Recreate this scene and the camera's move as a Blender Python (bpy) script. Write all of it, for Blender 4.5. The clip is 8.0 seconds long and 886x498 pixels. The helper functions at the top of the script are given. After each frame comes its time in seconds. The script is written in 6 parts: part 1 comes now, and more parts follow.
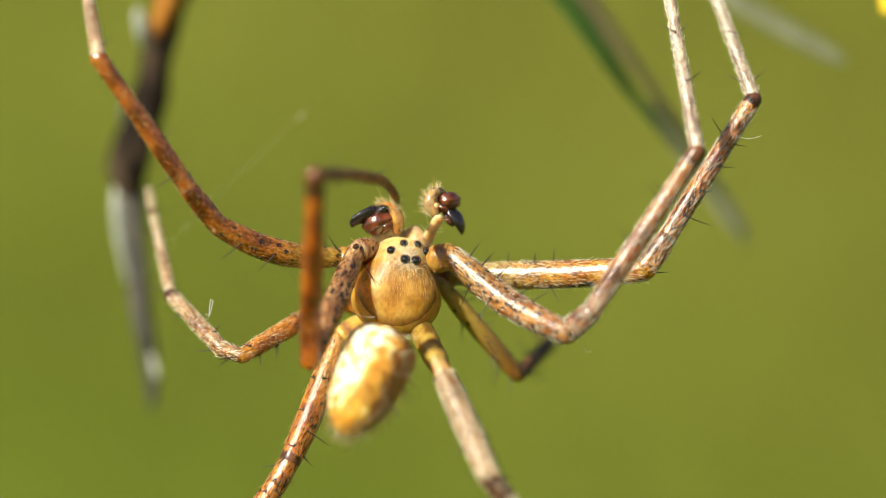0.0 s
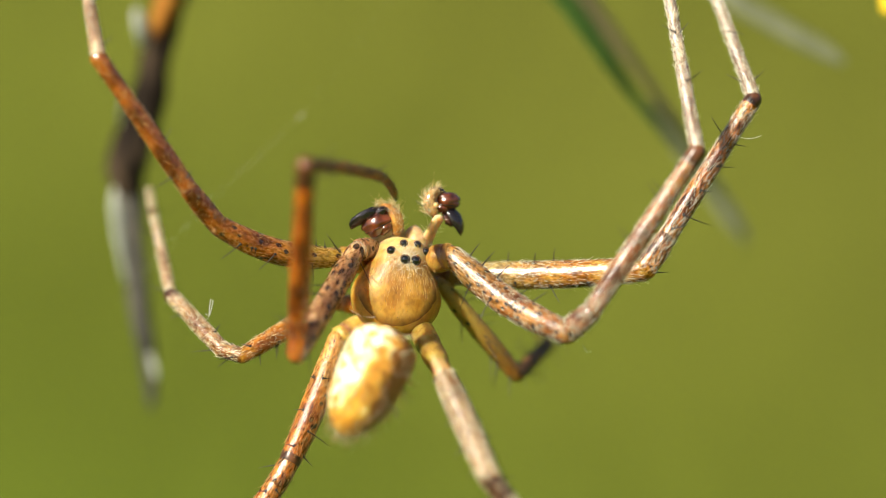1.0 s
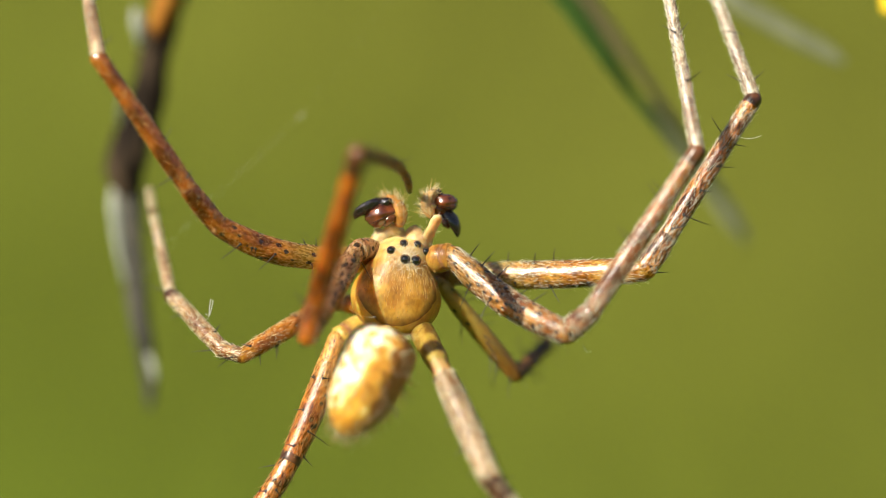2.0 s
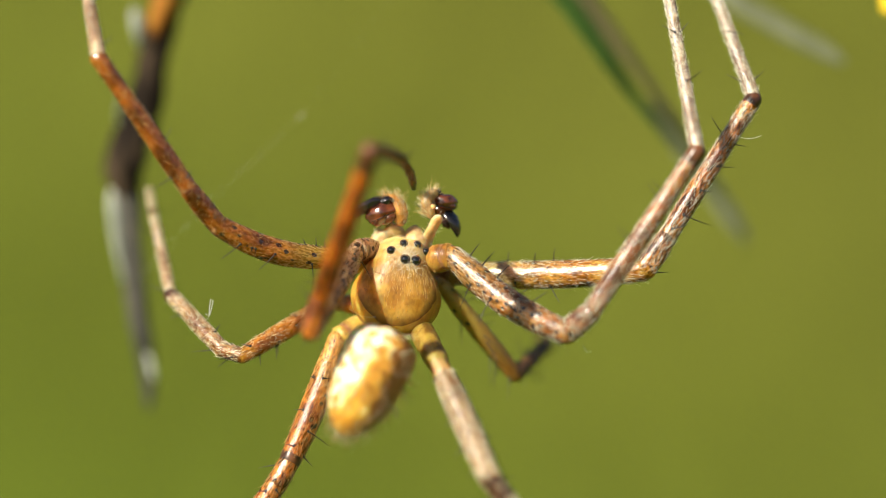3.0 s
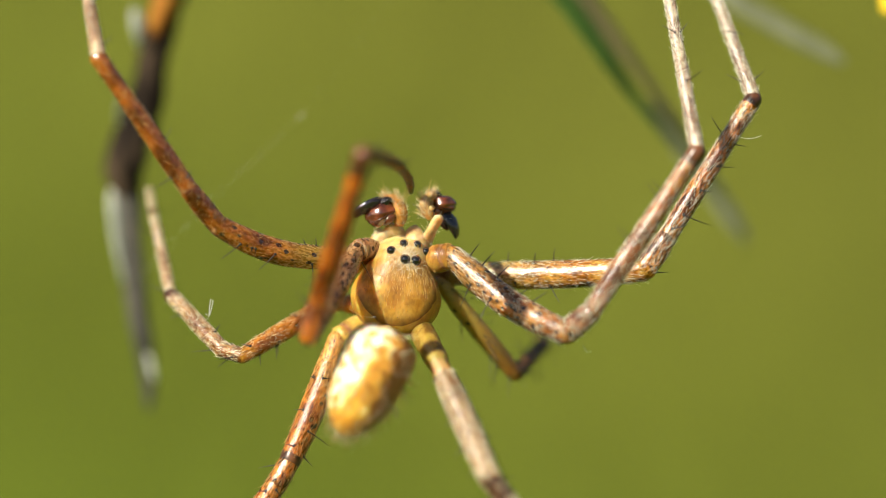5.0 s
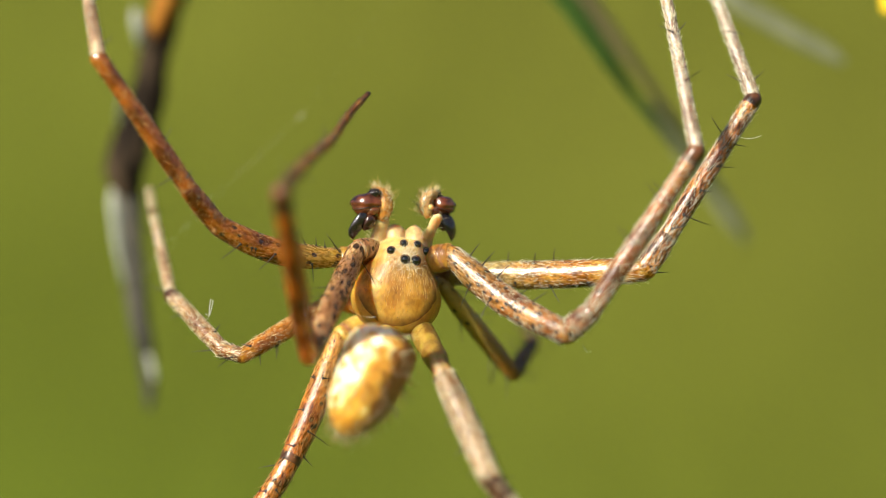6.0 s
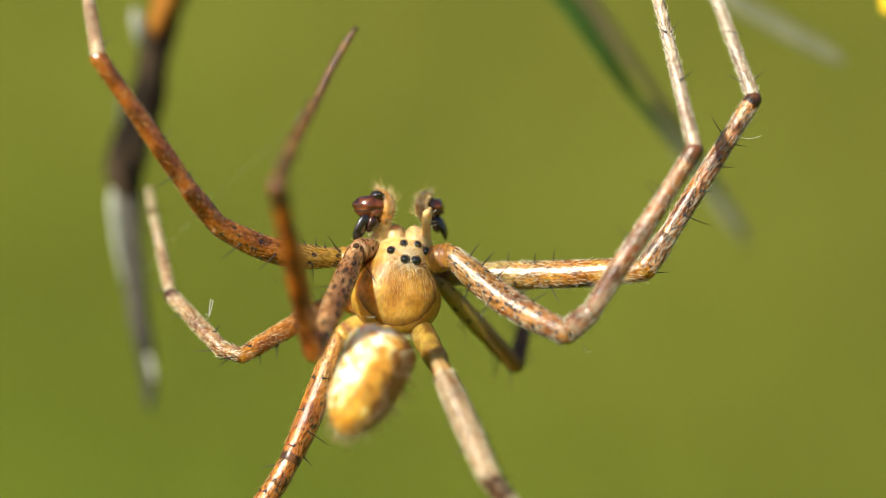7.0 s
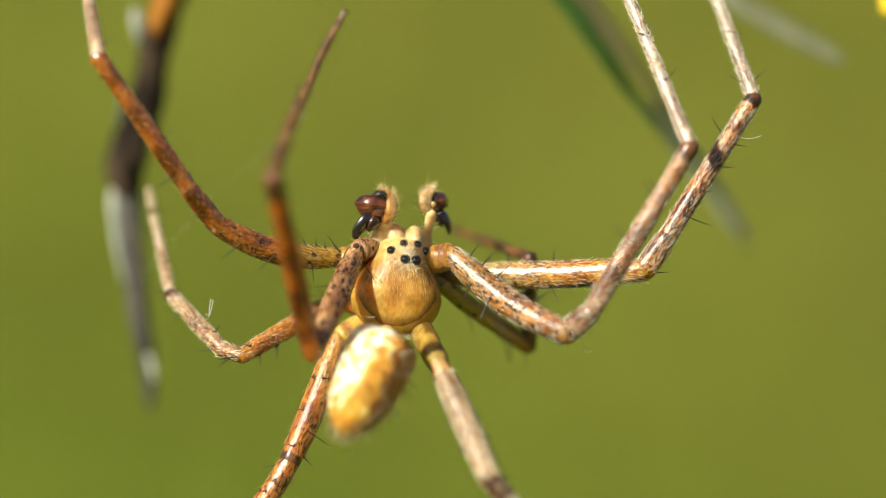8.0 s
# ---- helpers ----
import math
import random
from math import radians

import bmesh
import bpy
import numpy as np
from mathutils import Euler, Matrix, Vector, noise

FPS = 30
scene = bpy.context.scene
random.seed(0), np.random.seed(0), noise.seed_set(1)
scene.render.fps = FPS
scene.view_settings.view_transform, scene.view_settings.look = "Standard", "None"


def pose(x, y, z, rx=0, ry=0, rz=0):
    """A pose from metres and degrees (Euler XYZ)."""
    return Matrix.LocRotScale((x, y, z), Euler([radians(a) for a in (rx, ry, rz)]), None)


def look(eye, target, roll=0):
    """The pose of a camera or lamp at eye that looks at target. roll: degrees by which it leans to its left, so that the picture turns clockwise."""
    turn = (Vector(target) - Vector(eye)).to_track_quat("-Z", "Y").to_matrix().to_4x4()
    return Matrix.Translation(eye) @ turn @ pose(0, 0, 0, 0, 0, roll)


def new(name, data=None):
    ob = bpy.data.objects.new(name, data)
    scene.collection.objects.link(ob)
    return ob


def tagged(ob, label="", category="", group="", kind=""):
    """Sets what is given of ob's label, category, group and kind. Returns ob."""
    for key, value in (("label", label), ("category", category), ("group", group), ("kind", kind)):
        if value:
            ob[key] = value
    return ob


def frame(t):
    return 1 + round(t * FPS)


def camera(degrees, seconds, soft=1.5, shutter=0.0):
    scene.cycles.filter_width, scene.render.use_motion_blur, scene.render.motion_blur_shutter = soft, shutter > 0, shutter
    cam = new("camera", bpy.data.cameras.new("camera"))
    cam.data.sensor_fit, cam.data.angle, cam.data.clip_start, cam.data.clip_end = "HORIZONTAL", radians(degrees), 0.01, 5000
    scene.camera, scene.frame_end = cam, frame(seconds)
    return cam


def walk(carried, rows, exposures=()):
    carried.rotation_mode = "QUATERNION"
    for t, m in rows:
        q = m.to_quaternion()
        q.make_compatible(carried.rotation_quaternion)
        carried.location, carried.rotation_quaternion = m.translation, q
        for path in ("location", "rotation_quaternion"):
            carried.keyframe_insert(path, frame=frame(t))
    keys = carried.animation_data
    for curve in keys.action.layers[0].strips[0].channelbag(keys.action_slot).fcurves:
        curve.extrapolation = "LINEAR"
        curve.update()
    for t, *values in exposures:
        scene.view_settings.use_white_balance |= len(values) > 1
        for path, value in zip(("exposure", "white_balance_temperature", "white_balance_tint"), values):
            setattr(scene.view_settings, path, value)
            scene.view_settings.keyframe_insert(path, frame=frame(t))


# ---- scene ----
# One still camera close to a male orb-weaver spider that grooms in its web.
cam = camera(11.92, 8.0, soft=0.5)
cam.data.dof.use_dof = True
cam.data.dof.focus_distance = 0.1148
cam.data.dof.aperture_fstop = 20.5
cam.data.dof.aperture_blades = 0
STAND = pose(0, -0.115, 0.6, 90, 0, 0)
# the clip's camera darkens by a trace in its first two seconds
walk(cam, [(0.0, STAND), (8.0, STAND)], [(0.0, 0.82), (1.0, 0.81), (1.7, 0.75), (4.5, 0.74), (6.0, 0.75), (8.0, 0.76)])

# ---- light: clear sky and a sun over the camera's left shoulder ----
SUN_FROM = Vector((-0.85, -1.0, 0.85)).normalized()
world = bpy.data.worlds.new("sky")
scene.world = world
world.use_nodes = True
sky = world.node_tree.nodes.new("ShaderNodeTexSky")
sky.sky_type = "NISHITA"
sky.sun_disc = False
sky.sun_elevation = math.asin(SUN_FROM.z)
sky.sun_rotation = math.atan2(SUN_FROM.x, SUN_FROM.y)
world.node_tree.nodes["Background"].inputs["Strength"].default_value = 0.06
world.node_tree.links.new(sky.outputs["Color"], world.node_tree.nodes["Background"].inputs["Color"])
sun_data = bpy.data.lights.new("sun", "SUN")
sun_data.energy, sun_data.angle, sun_data.color = 5.0, radians(0.53), (1.0, 0.915, 0.755)
sun = new("sun", sun_data)
sun.matrix_world = look(SUN_FROM * 5, (0, 0, 0))

MM = 0.001


def mm(v):
    return Vector(v) * MM


# ---- materials ----
def nodes_of(name):
    m = bpy.data.materials.new(name)
    m.use_nodes = True
    return m, m.node_tree.nodes, m.node_tree.links, m.node_tree.nodes["Principled BSDF"]


def coords(n, l, scale):
    tc = n.new("ShaderNodeTexCoord")
    mp = n.new("ShaderNodeMapping")
    mp.inputs["Scale"].default_value = scale
    l.new(tc.outputs["Object"], mp.inputs["Vector"])
    return mp.outputs["Vector"]


def noise_at(n, l, vector, scale, detail=4.0):
    t = n.new("ShaderNodeTexNoise")
    t.inputs["Scale"].default_value, t.inputs["Detail"].default_value = scale, detail
    l.new(vector, t.inputs["Vector"])
    return t.outputs["Fac"]


def ramp(n, l, fac, stops):
    r = n.new("ShaderNodeValToRGB")
    e = r.color_ramp.elements
    while len(e) < len(stops):
        e.new(0.5)
    for k, (at, c) in zip(e, stops):
        k.position, k.color = at, (*c, 1) if len(c) == 3 else c
    l.new(fac, r.inputs["Fac"])
    return r.outputs["Color"]


def mix(n, l, fac, a, b):
    x = n.new("ShaderNodeMix")
    x.data_type = "RGBA"
    for value, socket in ((fac, x.inputs[0]), (a, x.inputs[6]), (b, x.inputs[7])):
        if isinstance(value, (int, float)):
            socket.default_value = value
        elif isinstance(value, tuple):
            socket.default_value = (*value, 1)
        else:
            l.new(value, socket)
    return x.outputs[2]


def bump(n, l, b, height, strength, distance):
    k = n.new("ShaderNodeBump")
    k.inputs["Strength"].default_value, k.inputs["Distance"].default_value = strength, distance
    l.new(height, k.inputs["Height"])
    l.new(k.outputs["Normal"], b.inputs["Normal"])
    l.new(k.outputs["Normal"], b.inputs["Coat Normal"])


def flesh(b, weight, scale):
    b.inputs["Subsurface Weight"].default_value = weight
    b.inputs["Subsurface Radius"].default_value = (1.0, 0.55, 0.2)
    b.inputs["Subsurface Scale"].default_value = scale


def skin(name, pale, mid, dark, spots=0.0, spot_scale=4.0, rough=0.30, streak=0.8, sss=0.8, root=None, coat=0.7):
    """Leg cuticle, in the segment's own millimetres (z runs along it): streaks, blotches and dark dots."""
    m, n, l, b = nodes_of(name)
    v = coords(n, l, (1000, 1000, 1000))
    vs = coords(n, l, (1000, 1000, 420))
    blot = noise_at(n, l, coords(n, l, (1000, 1000, 500)), 2.3, 6)
    fine = noise_at(n, l, vs, 17.0, 6)
    colour = ramp(n, l, blot, [(0.40, dark), (0.49, mid), (0.58, pale)])
    if root:
        sep = n.new("ShaderNodeSeparateXYZ")
        l.new(v, sep.inputs[0])
        edge = n.new("ShaderNodeMath")
        edge.operation = "MULTIPLY_ADD"
        edge.inputs[1].default_value = 1.6
        l.new(blot, edge.inputs[0])
        l.new(sep.outputs["Z"], edge.inputs[2])
        scaled = n.new("ShaderNodeMath")
        scaled.operation = "MULTIPLY"
        scaled.inputs[1].default_value = 0.2
        l.new(edge.outputs[0], scaled.inputs[0])
        colour = mix(n, l, ramp(n, l, scaled.outputs[0], [(root[0] * 0.2, (1, 1, 1)), (root[1] * 0.2, (0, 0, 0))]), colour, root[2])
    lines = ramp(n, l, fine, [(0.40, (0.12, 0.10, 0.09)), (0.48, (0.72, 0.70, 0.68)), (0.60, (1.35, 1.35, 1.32))])
    mul = n.new("ShaderNodeMix")
    mul.data_type, mul.blend_type = "RGBA", "MULTIPLY"
    mul.inputs[0].default_value = streak * 0.65
    l.new(colour, mul.inputs[6])
    l.new(lines, mul.inputs[7])
    colour = mul.outputs[2]
    if spots:
        vo = n.new("ShaderNodeTexVoronoi")
        vo.inputs["Scale"].default_value = spot_scale
        l.new(coords(n, l, (1000, 1000, 800)), vo.inputs["Vector"])
        ragged = n.new("ShaderNodeMath")
        ragged.operation = "MULTIPLY_ADD"
        ragged.inputs[1].default_value = 0.35
        l.new(noise_at(n, l, v, 6.0), ragged.inputs[0])
        l.new(vo.outputs["Distance"], ragged.inputs[2])
        mask = ramp(n, l, ragged.outputs[0], [(spots + 0.24, (1, 1, 1)), (spots + 0.29, (0, 0, 0))])
        colour = mix(n, l, mask, colour, (0.03, 0.014, 0.007))
    l.new(colour, b.inputs["Base Color"])
    l.new(ramp(n, l, fine, [(0.3, (rough - 0.1,) * 3), (0.7, (rough + 0.16,) * 3)]), b.inputs["Roughness"])
    flesh(b, sss, 0.0008)
    l.new(ramp(n, l, noise_at(n, l, coords(n, l, (1000, 1000, 620)), 8.0, 5), [(0.42, (coat * 0.12,) * 3), (0.58, (coat * 1.15,) * 3)]), b.inputs["Coat Weight"])
    b.inputs["Coat Roughness"].default_value = 0.19
    bump(n, l, b, fine, 0.5, 0.00004)
    return m


def plain(name, colour, rough, sss=0.0, scale=6.0, vary=0.35, coat=0.0, relief=0.3):
    """A plain surface with fine uneven tone and relief, in millimetres."""
    m, n, l, b = nodes_of(name)
    v = coords(n, l, (1000, 1000, 1000))
    f = noise_at(n, l, v, scale, 6)
    lo = tuple(c * (1 - vary) for c in colour)
    hi = tuple(min(1, c * (1 + vary)) for c in colour)
    l.new(ramp(n, l, f, [(0.32, lo), (0.68, hi)]), b.inputs["Base Color"])
    b.inputs["Roughness"].default_value = rough
    b.inputs["Coat Weight"].default_value = coat
    b.inputs["Coat Roughness"].default_value = 0.08
    if sss:
        flesh(b, sss, 0.0005)
    if relief:
        bump(n, l, b, f, relief, 0.00003)
    return m


brown_skin = skin("brown_leg_cuticle", (0.34, 0.105, 0.011), (0.21, 0.055, 0.005), (0.09, 0.021, 0.003), 0.0, rough=0.22, streak=0.6, coat=0.8)
ruddy_skin = skin("ruddy_leg_cuticle", (0.50, 0.150, 0.013), (0.31, 0.074, 0.006), (0.13, 0.026, 0.003), 0.0, rough=0.26, streak=0.45, coat=0.4)
femur_skin = skin("spotted_femur_cuticle", (0.459, 0.273, 0.132), (0.317, 0.163, 0.0682), (0.162, 0.0715, 0.0275), 0.28, 4.2, rough=0.27, coat=0.4)
orange_skin = skin("orange_leg_cuticle", (0.54, 0.22, 0.022), (0.40, 0.135, 0.011), (0.20, 0.055, 0.005), 0.08, 3.2, rough=0.27, streak=0.5, coat=0.6)
tan_skin = skin("tan_leg_cuticle", (0.47, 0.185, 0.056), (0.33, 0.10, 0.022), (0.14, 0.038, 0.009), 0.14, 3.4, rough=0.2, streak=0.95, coat=0.8)
pale_skin = skin("pale_leg_cuticle", (0.54, 0.40, 0.28), (0.42, 0.28, 0.18), (0.27, 0.155, 0.09), 0.0, rough=0.26, streak=0.6, coat=0.4)
yellow_skin = skin("yellow_leg_base", (0.66, 0.466, 0.117), (0.55, 0.359, 0.072), (0.34, 0.194, 0.036), 0.0, rough=0.4, sss=0.4, streak=0.25, coat=0.3)
joint_dark = plain("dark_joint_cuticle", (0.085, 0.032, 0.013), 0.3, vary=0.95, scale=3.0)
pale_hair = plain("pale_hair", (0.80, 0.68, 0.44), 0.28, vary=0.3, relief=0)
gold_hair = plain("golden_hair", (0.66, 0.42, 0.14), 0.3, vary=0.3, relief=0)
brown_hair = plain("brown_hair", (0.07, 0.035, 0.018), 0.4, vary=0.3, relief=0)
russet_hair = plain("russet_hair", (0.30, 0.13, 0.04), 0.4, vary=0.3, relief=0)
black_spine = plain("black_spine", (0.022, 0.016, 0.012), 0.35, vary=0.3, relief=0)
eye_black = plain("black_eye", (0.006, 0.005, 0.005), 0.13, vary=0.2, coat=1.0, relief=0)
amber_bulb = plain("amber_brown_bulb", (0.115, 0.028, 0.008), 0.22, sss=0.4, scale=2.0, vary=0.97, coat=1.0, relief=0.5)
black_horn = plain("black_horn", (0.012, 0.008, 0.008), 0.14, vary=0.5, scale=7.0, coat=0.8, relief=0.9)
stalk_skin = plain("pale_palp_cuticle", (0.60, 0.43, 0.21), 0.4, sss=0.8, vary=0.3, scale=3.0)
cymbium_skin = plain("tan_cymbium_cuticle", (0.42, 0.18, 0.035), 0.25, sss=0.5, vary=0.6, scale=5, coat=0.4)
peach_cup = plain("peach_cup_cuticle", (0.58, 0.34, 0.13), 0.3, sss=0.6, vary=0.5, scale=4, coat=0.3)
russet_horn = plain("dark_russet_horn", (0.045, 0.015, 0.008), 0.2, vary=0.8, coat=0.5, scale=3)
silver_hair = plain("silvery_hair", (0.88, 0.80, 0.60), 0.25, vary=0.2, relief=0)
clear_drop = plain("clear_droplet", (0.30, 0.15, 0.05), 0.06, vary=0.1, coat=1.0, relief=0)
silk_white = plain("silk", (0.8, 0.8, 0.78), 0.25, vary=0.05, relief=0)


def weigh(n, l, vector, wx, wy, extra, amount):
    """wx * x + wy * y + amount * extra."""
    dot = n.new("ShaderNodeVectorMath")
    dot.operation = "DOT_PRODUCT"
    dot.inputs[1].default_value = (wx, wy, 0)
    l.new(vector, dot.inputs[0])
    add = n.new("ShaderNodeMath")
    add.operation = "MULTIPLY_ADD"
    add.inputs[1].default_value = amount
    l.new(extra, add.inputs[0])
    l.new(dot.outputs["Value"], add.inputs[2])
    return add.outputs[0]


def carapace_material():
    """Translucent amber cuticle: a pale head field, dusky flank patches and a brown band inside the rim."""
    m, n, l, b = nodes_of("amber_carapace")
    v = coords(n, l, (1000, 1000, 1000))
    big = noise_at(n, l, v, 1.7, 4)
    fine = noise_at(n, l, coords(n, l, (1000, 650, 1000)), 9, 6)
    colour = ramp(n, l, big, [(0.36, (0.36, 0.165, 0.016)), (0.5, (0.53, 0.275, 0.036)), (0.66, (0.62, 0.36, 0.065))])
    head = ramp(n, l, weigh(n, l, v, 0.10, 0.5, big, 0.7), [(0.55, (0, 0, 0)), (0.95, (1, 1, 1))])
    colour = mix(n, l, head, colour, (0.64, 0.45, 0.17))
    reach = n.new("ShaderNodeVectorMath")
    reach.operation = "LENGTH"
    l.new(coords(n, l, (1000 / 1.24, 1000 / 1.24, 0)), reach.inputs[0])
    wave = n.new("ShaderNodeMath")
    wave.operation = "MULTIPLY_ADD"
    wave.inputs[1].default_value = 0.22
    l.new(big, wave.inputs[0])
    l.new(reach.outputs["Value"], wave.inputs[2])
    rim = ramp(n, l, wave.outputs[0], [(0.80, (0, 0, 0)), (0.98, (0.95, 0.95, 0.95)), (1.10, (0.9, 0.9, 0.9)), (1.19, (0.2, 0.2, 0.2))])
    front = ramp(n, l, weigh(n, l, v, 0.25, -1.0, big, 0.0), [(0.0, (0, 0, 0)), (0.3, (1, 1, 1))])
    both = n.new("ShaderNodeMix")
    both.data_type, both.blend_type = "RGBA", "MULTIPLY"
    both.inputs[0].default_value = 1.0
    l.new(rim, both.inputs[6])
    l.new(front, both.inputs[7])
    colour = mix(n, l, both.outputs[2], colour, (0.17, 0.062, 0.006))
    dust = ramp(n, l, fine, [(0.34, (0.72, 0.66, 0.56)), (0.5, (1, 1, 1)), (0.64, (1.15, 1.15, 1.12))])
    mul = n.new("ShaderNodeMix")
    mul.data_type, mul.blend_type = "RGBA", "MULTIPLY"
    mul.inputs[0].default_value = 0.65
    l.new(colour, mul.inputs[6])
    l.new(dust, mul.inputs[7])
    l.new(mul.outputs[2], b.inputs["Base Color"])
    b.inputs["Roughness"].default_value = 0.42
    flesh(b, 1.0, 0.0012)
    bump(n, l, b, fine, 0.35, 0.00004)
    return m


def abdomen_material():
    """A cream and yellow back field, whitened upper left as painted sun highlight, with amber veins, brown along one
    flank.
    """
    m, n, l, b = nodes_of("cream_and_amber_abdomen")
    v = coords(n, l, (1000, 1000, 1000))
    blot = noise_at(n, l, v, 1.5, 3)
    cell = noise_at(n, l, v, 3.2, 5)
    # pattern paler towards -x and the top, where blown-out sunlight is painted in
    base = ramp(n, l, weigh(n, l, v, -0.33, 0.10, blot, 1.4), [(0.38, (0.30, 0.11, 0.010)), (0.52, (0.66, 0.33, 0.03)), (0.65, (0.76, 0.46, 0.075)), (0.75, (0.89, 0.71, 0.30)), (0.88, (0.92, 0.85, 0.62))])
    veins = ramp(n, l, cell, [(0.42, (1, 1, 1)), (0.50, (0, 0, 0))])
    colour = mix(n, l, veins, base, (0.60, 0.28, 0.03))
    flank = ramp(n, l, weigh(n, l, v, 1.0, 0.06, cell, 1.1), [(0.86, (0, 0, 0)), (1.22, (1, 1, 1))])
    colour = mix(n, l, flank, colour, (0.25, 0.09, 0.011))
    l.new(colour, b.inputs["Base Color"])
    b.inputs["Roughness"].default_value = 0.36
    b.inputs["Coat Weight"].default_value = 0.35
    b.inputs["Coat Roughness"].default_value = 0.28
    flesh(b, 0.5, 0.0005)
    bump(n, l, b, noise_at(n, l, v, 5.5, 6), 0.6, 0.0001)
    return m


carapace_skin = carapace_material()
abdomen_skin = abdomen_material()


def plant(name, stops, scale, rough=0.6, stretch=1.0, distance=0.0001, shine=0.2):
    m, n, l, b = nodes_of(name)
    v = coords(n, l, (1000, 1000, 1000 * stretch))
    f = noise_at(n, l, v, scale, 6)
    l.new(ramp(n, l, f, stops), b.inputs["Base Color"])
    b.inputs["Roughness"].default_value = rough
    b.inputs["Specular IOR Level"].default_value = shine
    bump(n, l, b, f, 0.6, distance)
    return m


bark_dark = plant("dark_dry_bark", [(0.3, (0.008, 0.006, 0.005)), (0.5, (0.020, 0.014, 0.010)), (0.7, (0.08, 0.055, 0.035))], 2.0, 0.8, 0.3, shine=0.05)
bark_grey = plant("grey_dry_bark", [(0.3, (0.035, 0.033, 0.028)), (0.55, (0.075, 0.07, 0.06)), (0.75, (0.16, 0.14, 0.11))], 2.0, 0.8, 0.3, shine=0.08)
bark_orange = plant("orange_dry_bract", [(0.3, (0.07, 0.02, 0.005)), (0.5, (0.25, 0.085, 0.010)), (0.72, (0.42, 0.18, 0.025))], 1.2)
husk_pale = plant("pale_dry_husk", [(0.3, (0.29, 0.31, 0.25)), (0.7, (0.52, 0.53, 0.46))], 2.0, 0.45, 0.3)
leaf_green = plant("dark_green_needle", [(0.3, (0.014, 0.040, 0.004)), (0.55, (0.030, 0.070, 0.008)), (0.75, (0.055, 0.10, 0.018))], 1.0, 0.75, 0.3)
leaf_grey = plant("grey_green_needle", [(0.3, (0.11, 0.12, 0.06)), (0.7, (0.19, 0.20, 0.12))], 1.0, 0.5, 0.3)
leaf_brown = plant("brown_dry_needle", [(0.3, (0.062, 0.056, 0.020)), (0.7, (0.135, 0.118, 0.048))], 1.0, 0.55, 0.3)
petal_yellow = plant("yellow_petal", [(0.3, (0.72, 0.46, 0.015)), (0.7, (0.85, 0.62, 0.03))], 1.2, 0.5)


def meadow_material(name, lift):
    """Sunlit grass in broad patches of fresh green and olive straw, in metres."""
    m, n, l, b = nodes_of(name)
    tc = n.new("ShaderNodeTexCoord")
    v = tc.outputs["Object"]
    broad = noise_at(n, l, v, 1.1, 2)
    small = noise_at(n, l, v, 30, 5)
    sep = n.new("ShaderNodeSeparateXYZ")
    l.new(v, sep.inputs[0])
    east = n.new("ShaderNodeMath")
    east.operation = "MULTIPLY_ADD"
    east.inputs[1].default_value = 0.55
    l.new(sep.outputs["X"], east.inputs[0])
    l.new(broad, east.inputs[2])
    rise = n.new("ShaderNodeMath")
    rise.operation = "MULTIPLY_ADD"
    rise.inputs[1].default_value = 1.4
    l.new(sep.outputs["Z"], rise.inputs[0])
    l.new(east.outputs[0], rise.inputs[2])
    less = n.new("ShaderNodeMath")
    less.operation = "SUBTRACT"
    less.inputs[1].default_value = 0.83
    l.new(rise.outputs[0], less.inputs[0])
    broad = less.outputs[0]
    a = ramp(n, l, broad, [(0.25, (0.069 * lift, 0.112 * lift, 0.0065 * lift)), (0.85, (0.111 * lift, 0.1215 * lift, 0.0164 * lift))])
    s = ramp(n, l, small, [(0.3, (0.7, 0.7, 0.7)), (0.7, (1.15, 1.15, 1.1))])
    mul = n.new("ShaderNodeMix")
    mul.data_type, mul.blend_type = "RGBA", "MULTIPLY"
    mul.inputs[0].default_value = 1.0
    l.new(a, mul.inputs[6])
    l.new(s, mul.inputs[7])
    l.new(mul.outputs[2], b.inputs["Base Color"])
    b.inputs["Roughness"].default_value = 0.9
    b.inputs["Specular IOR Level"].default_value = 0.15
    bump(n, l, b, small, 0.5, 0.01)
    return m


meadow_skin = meadow_material("meadow_turf", 1.18)
blade_skin = meadow_material("grass_blades", 1.31)


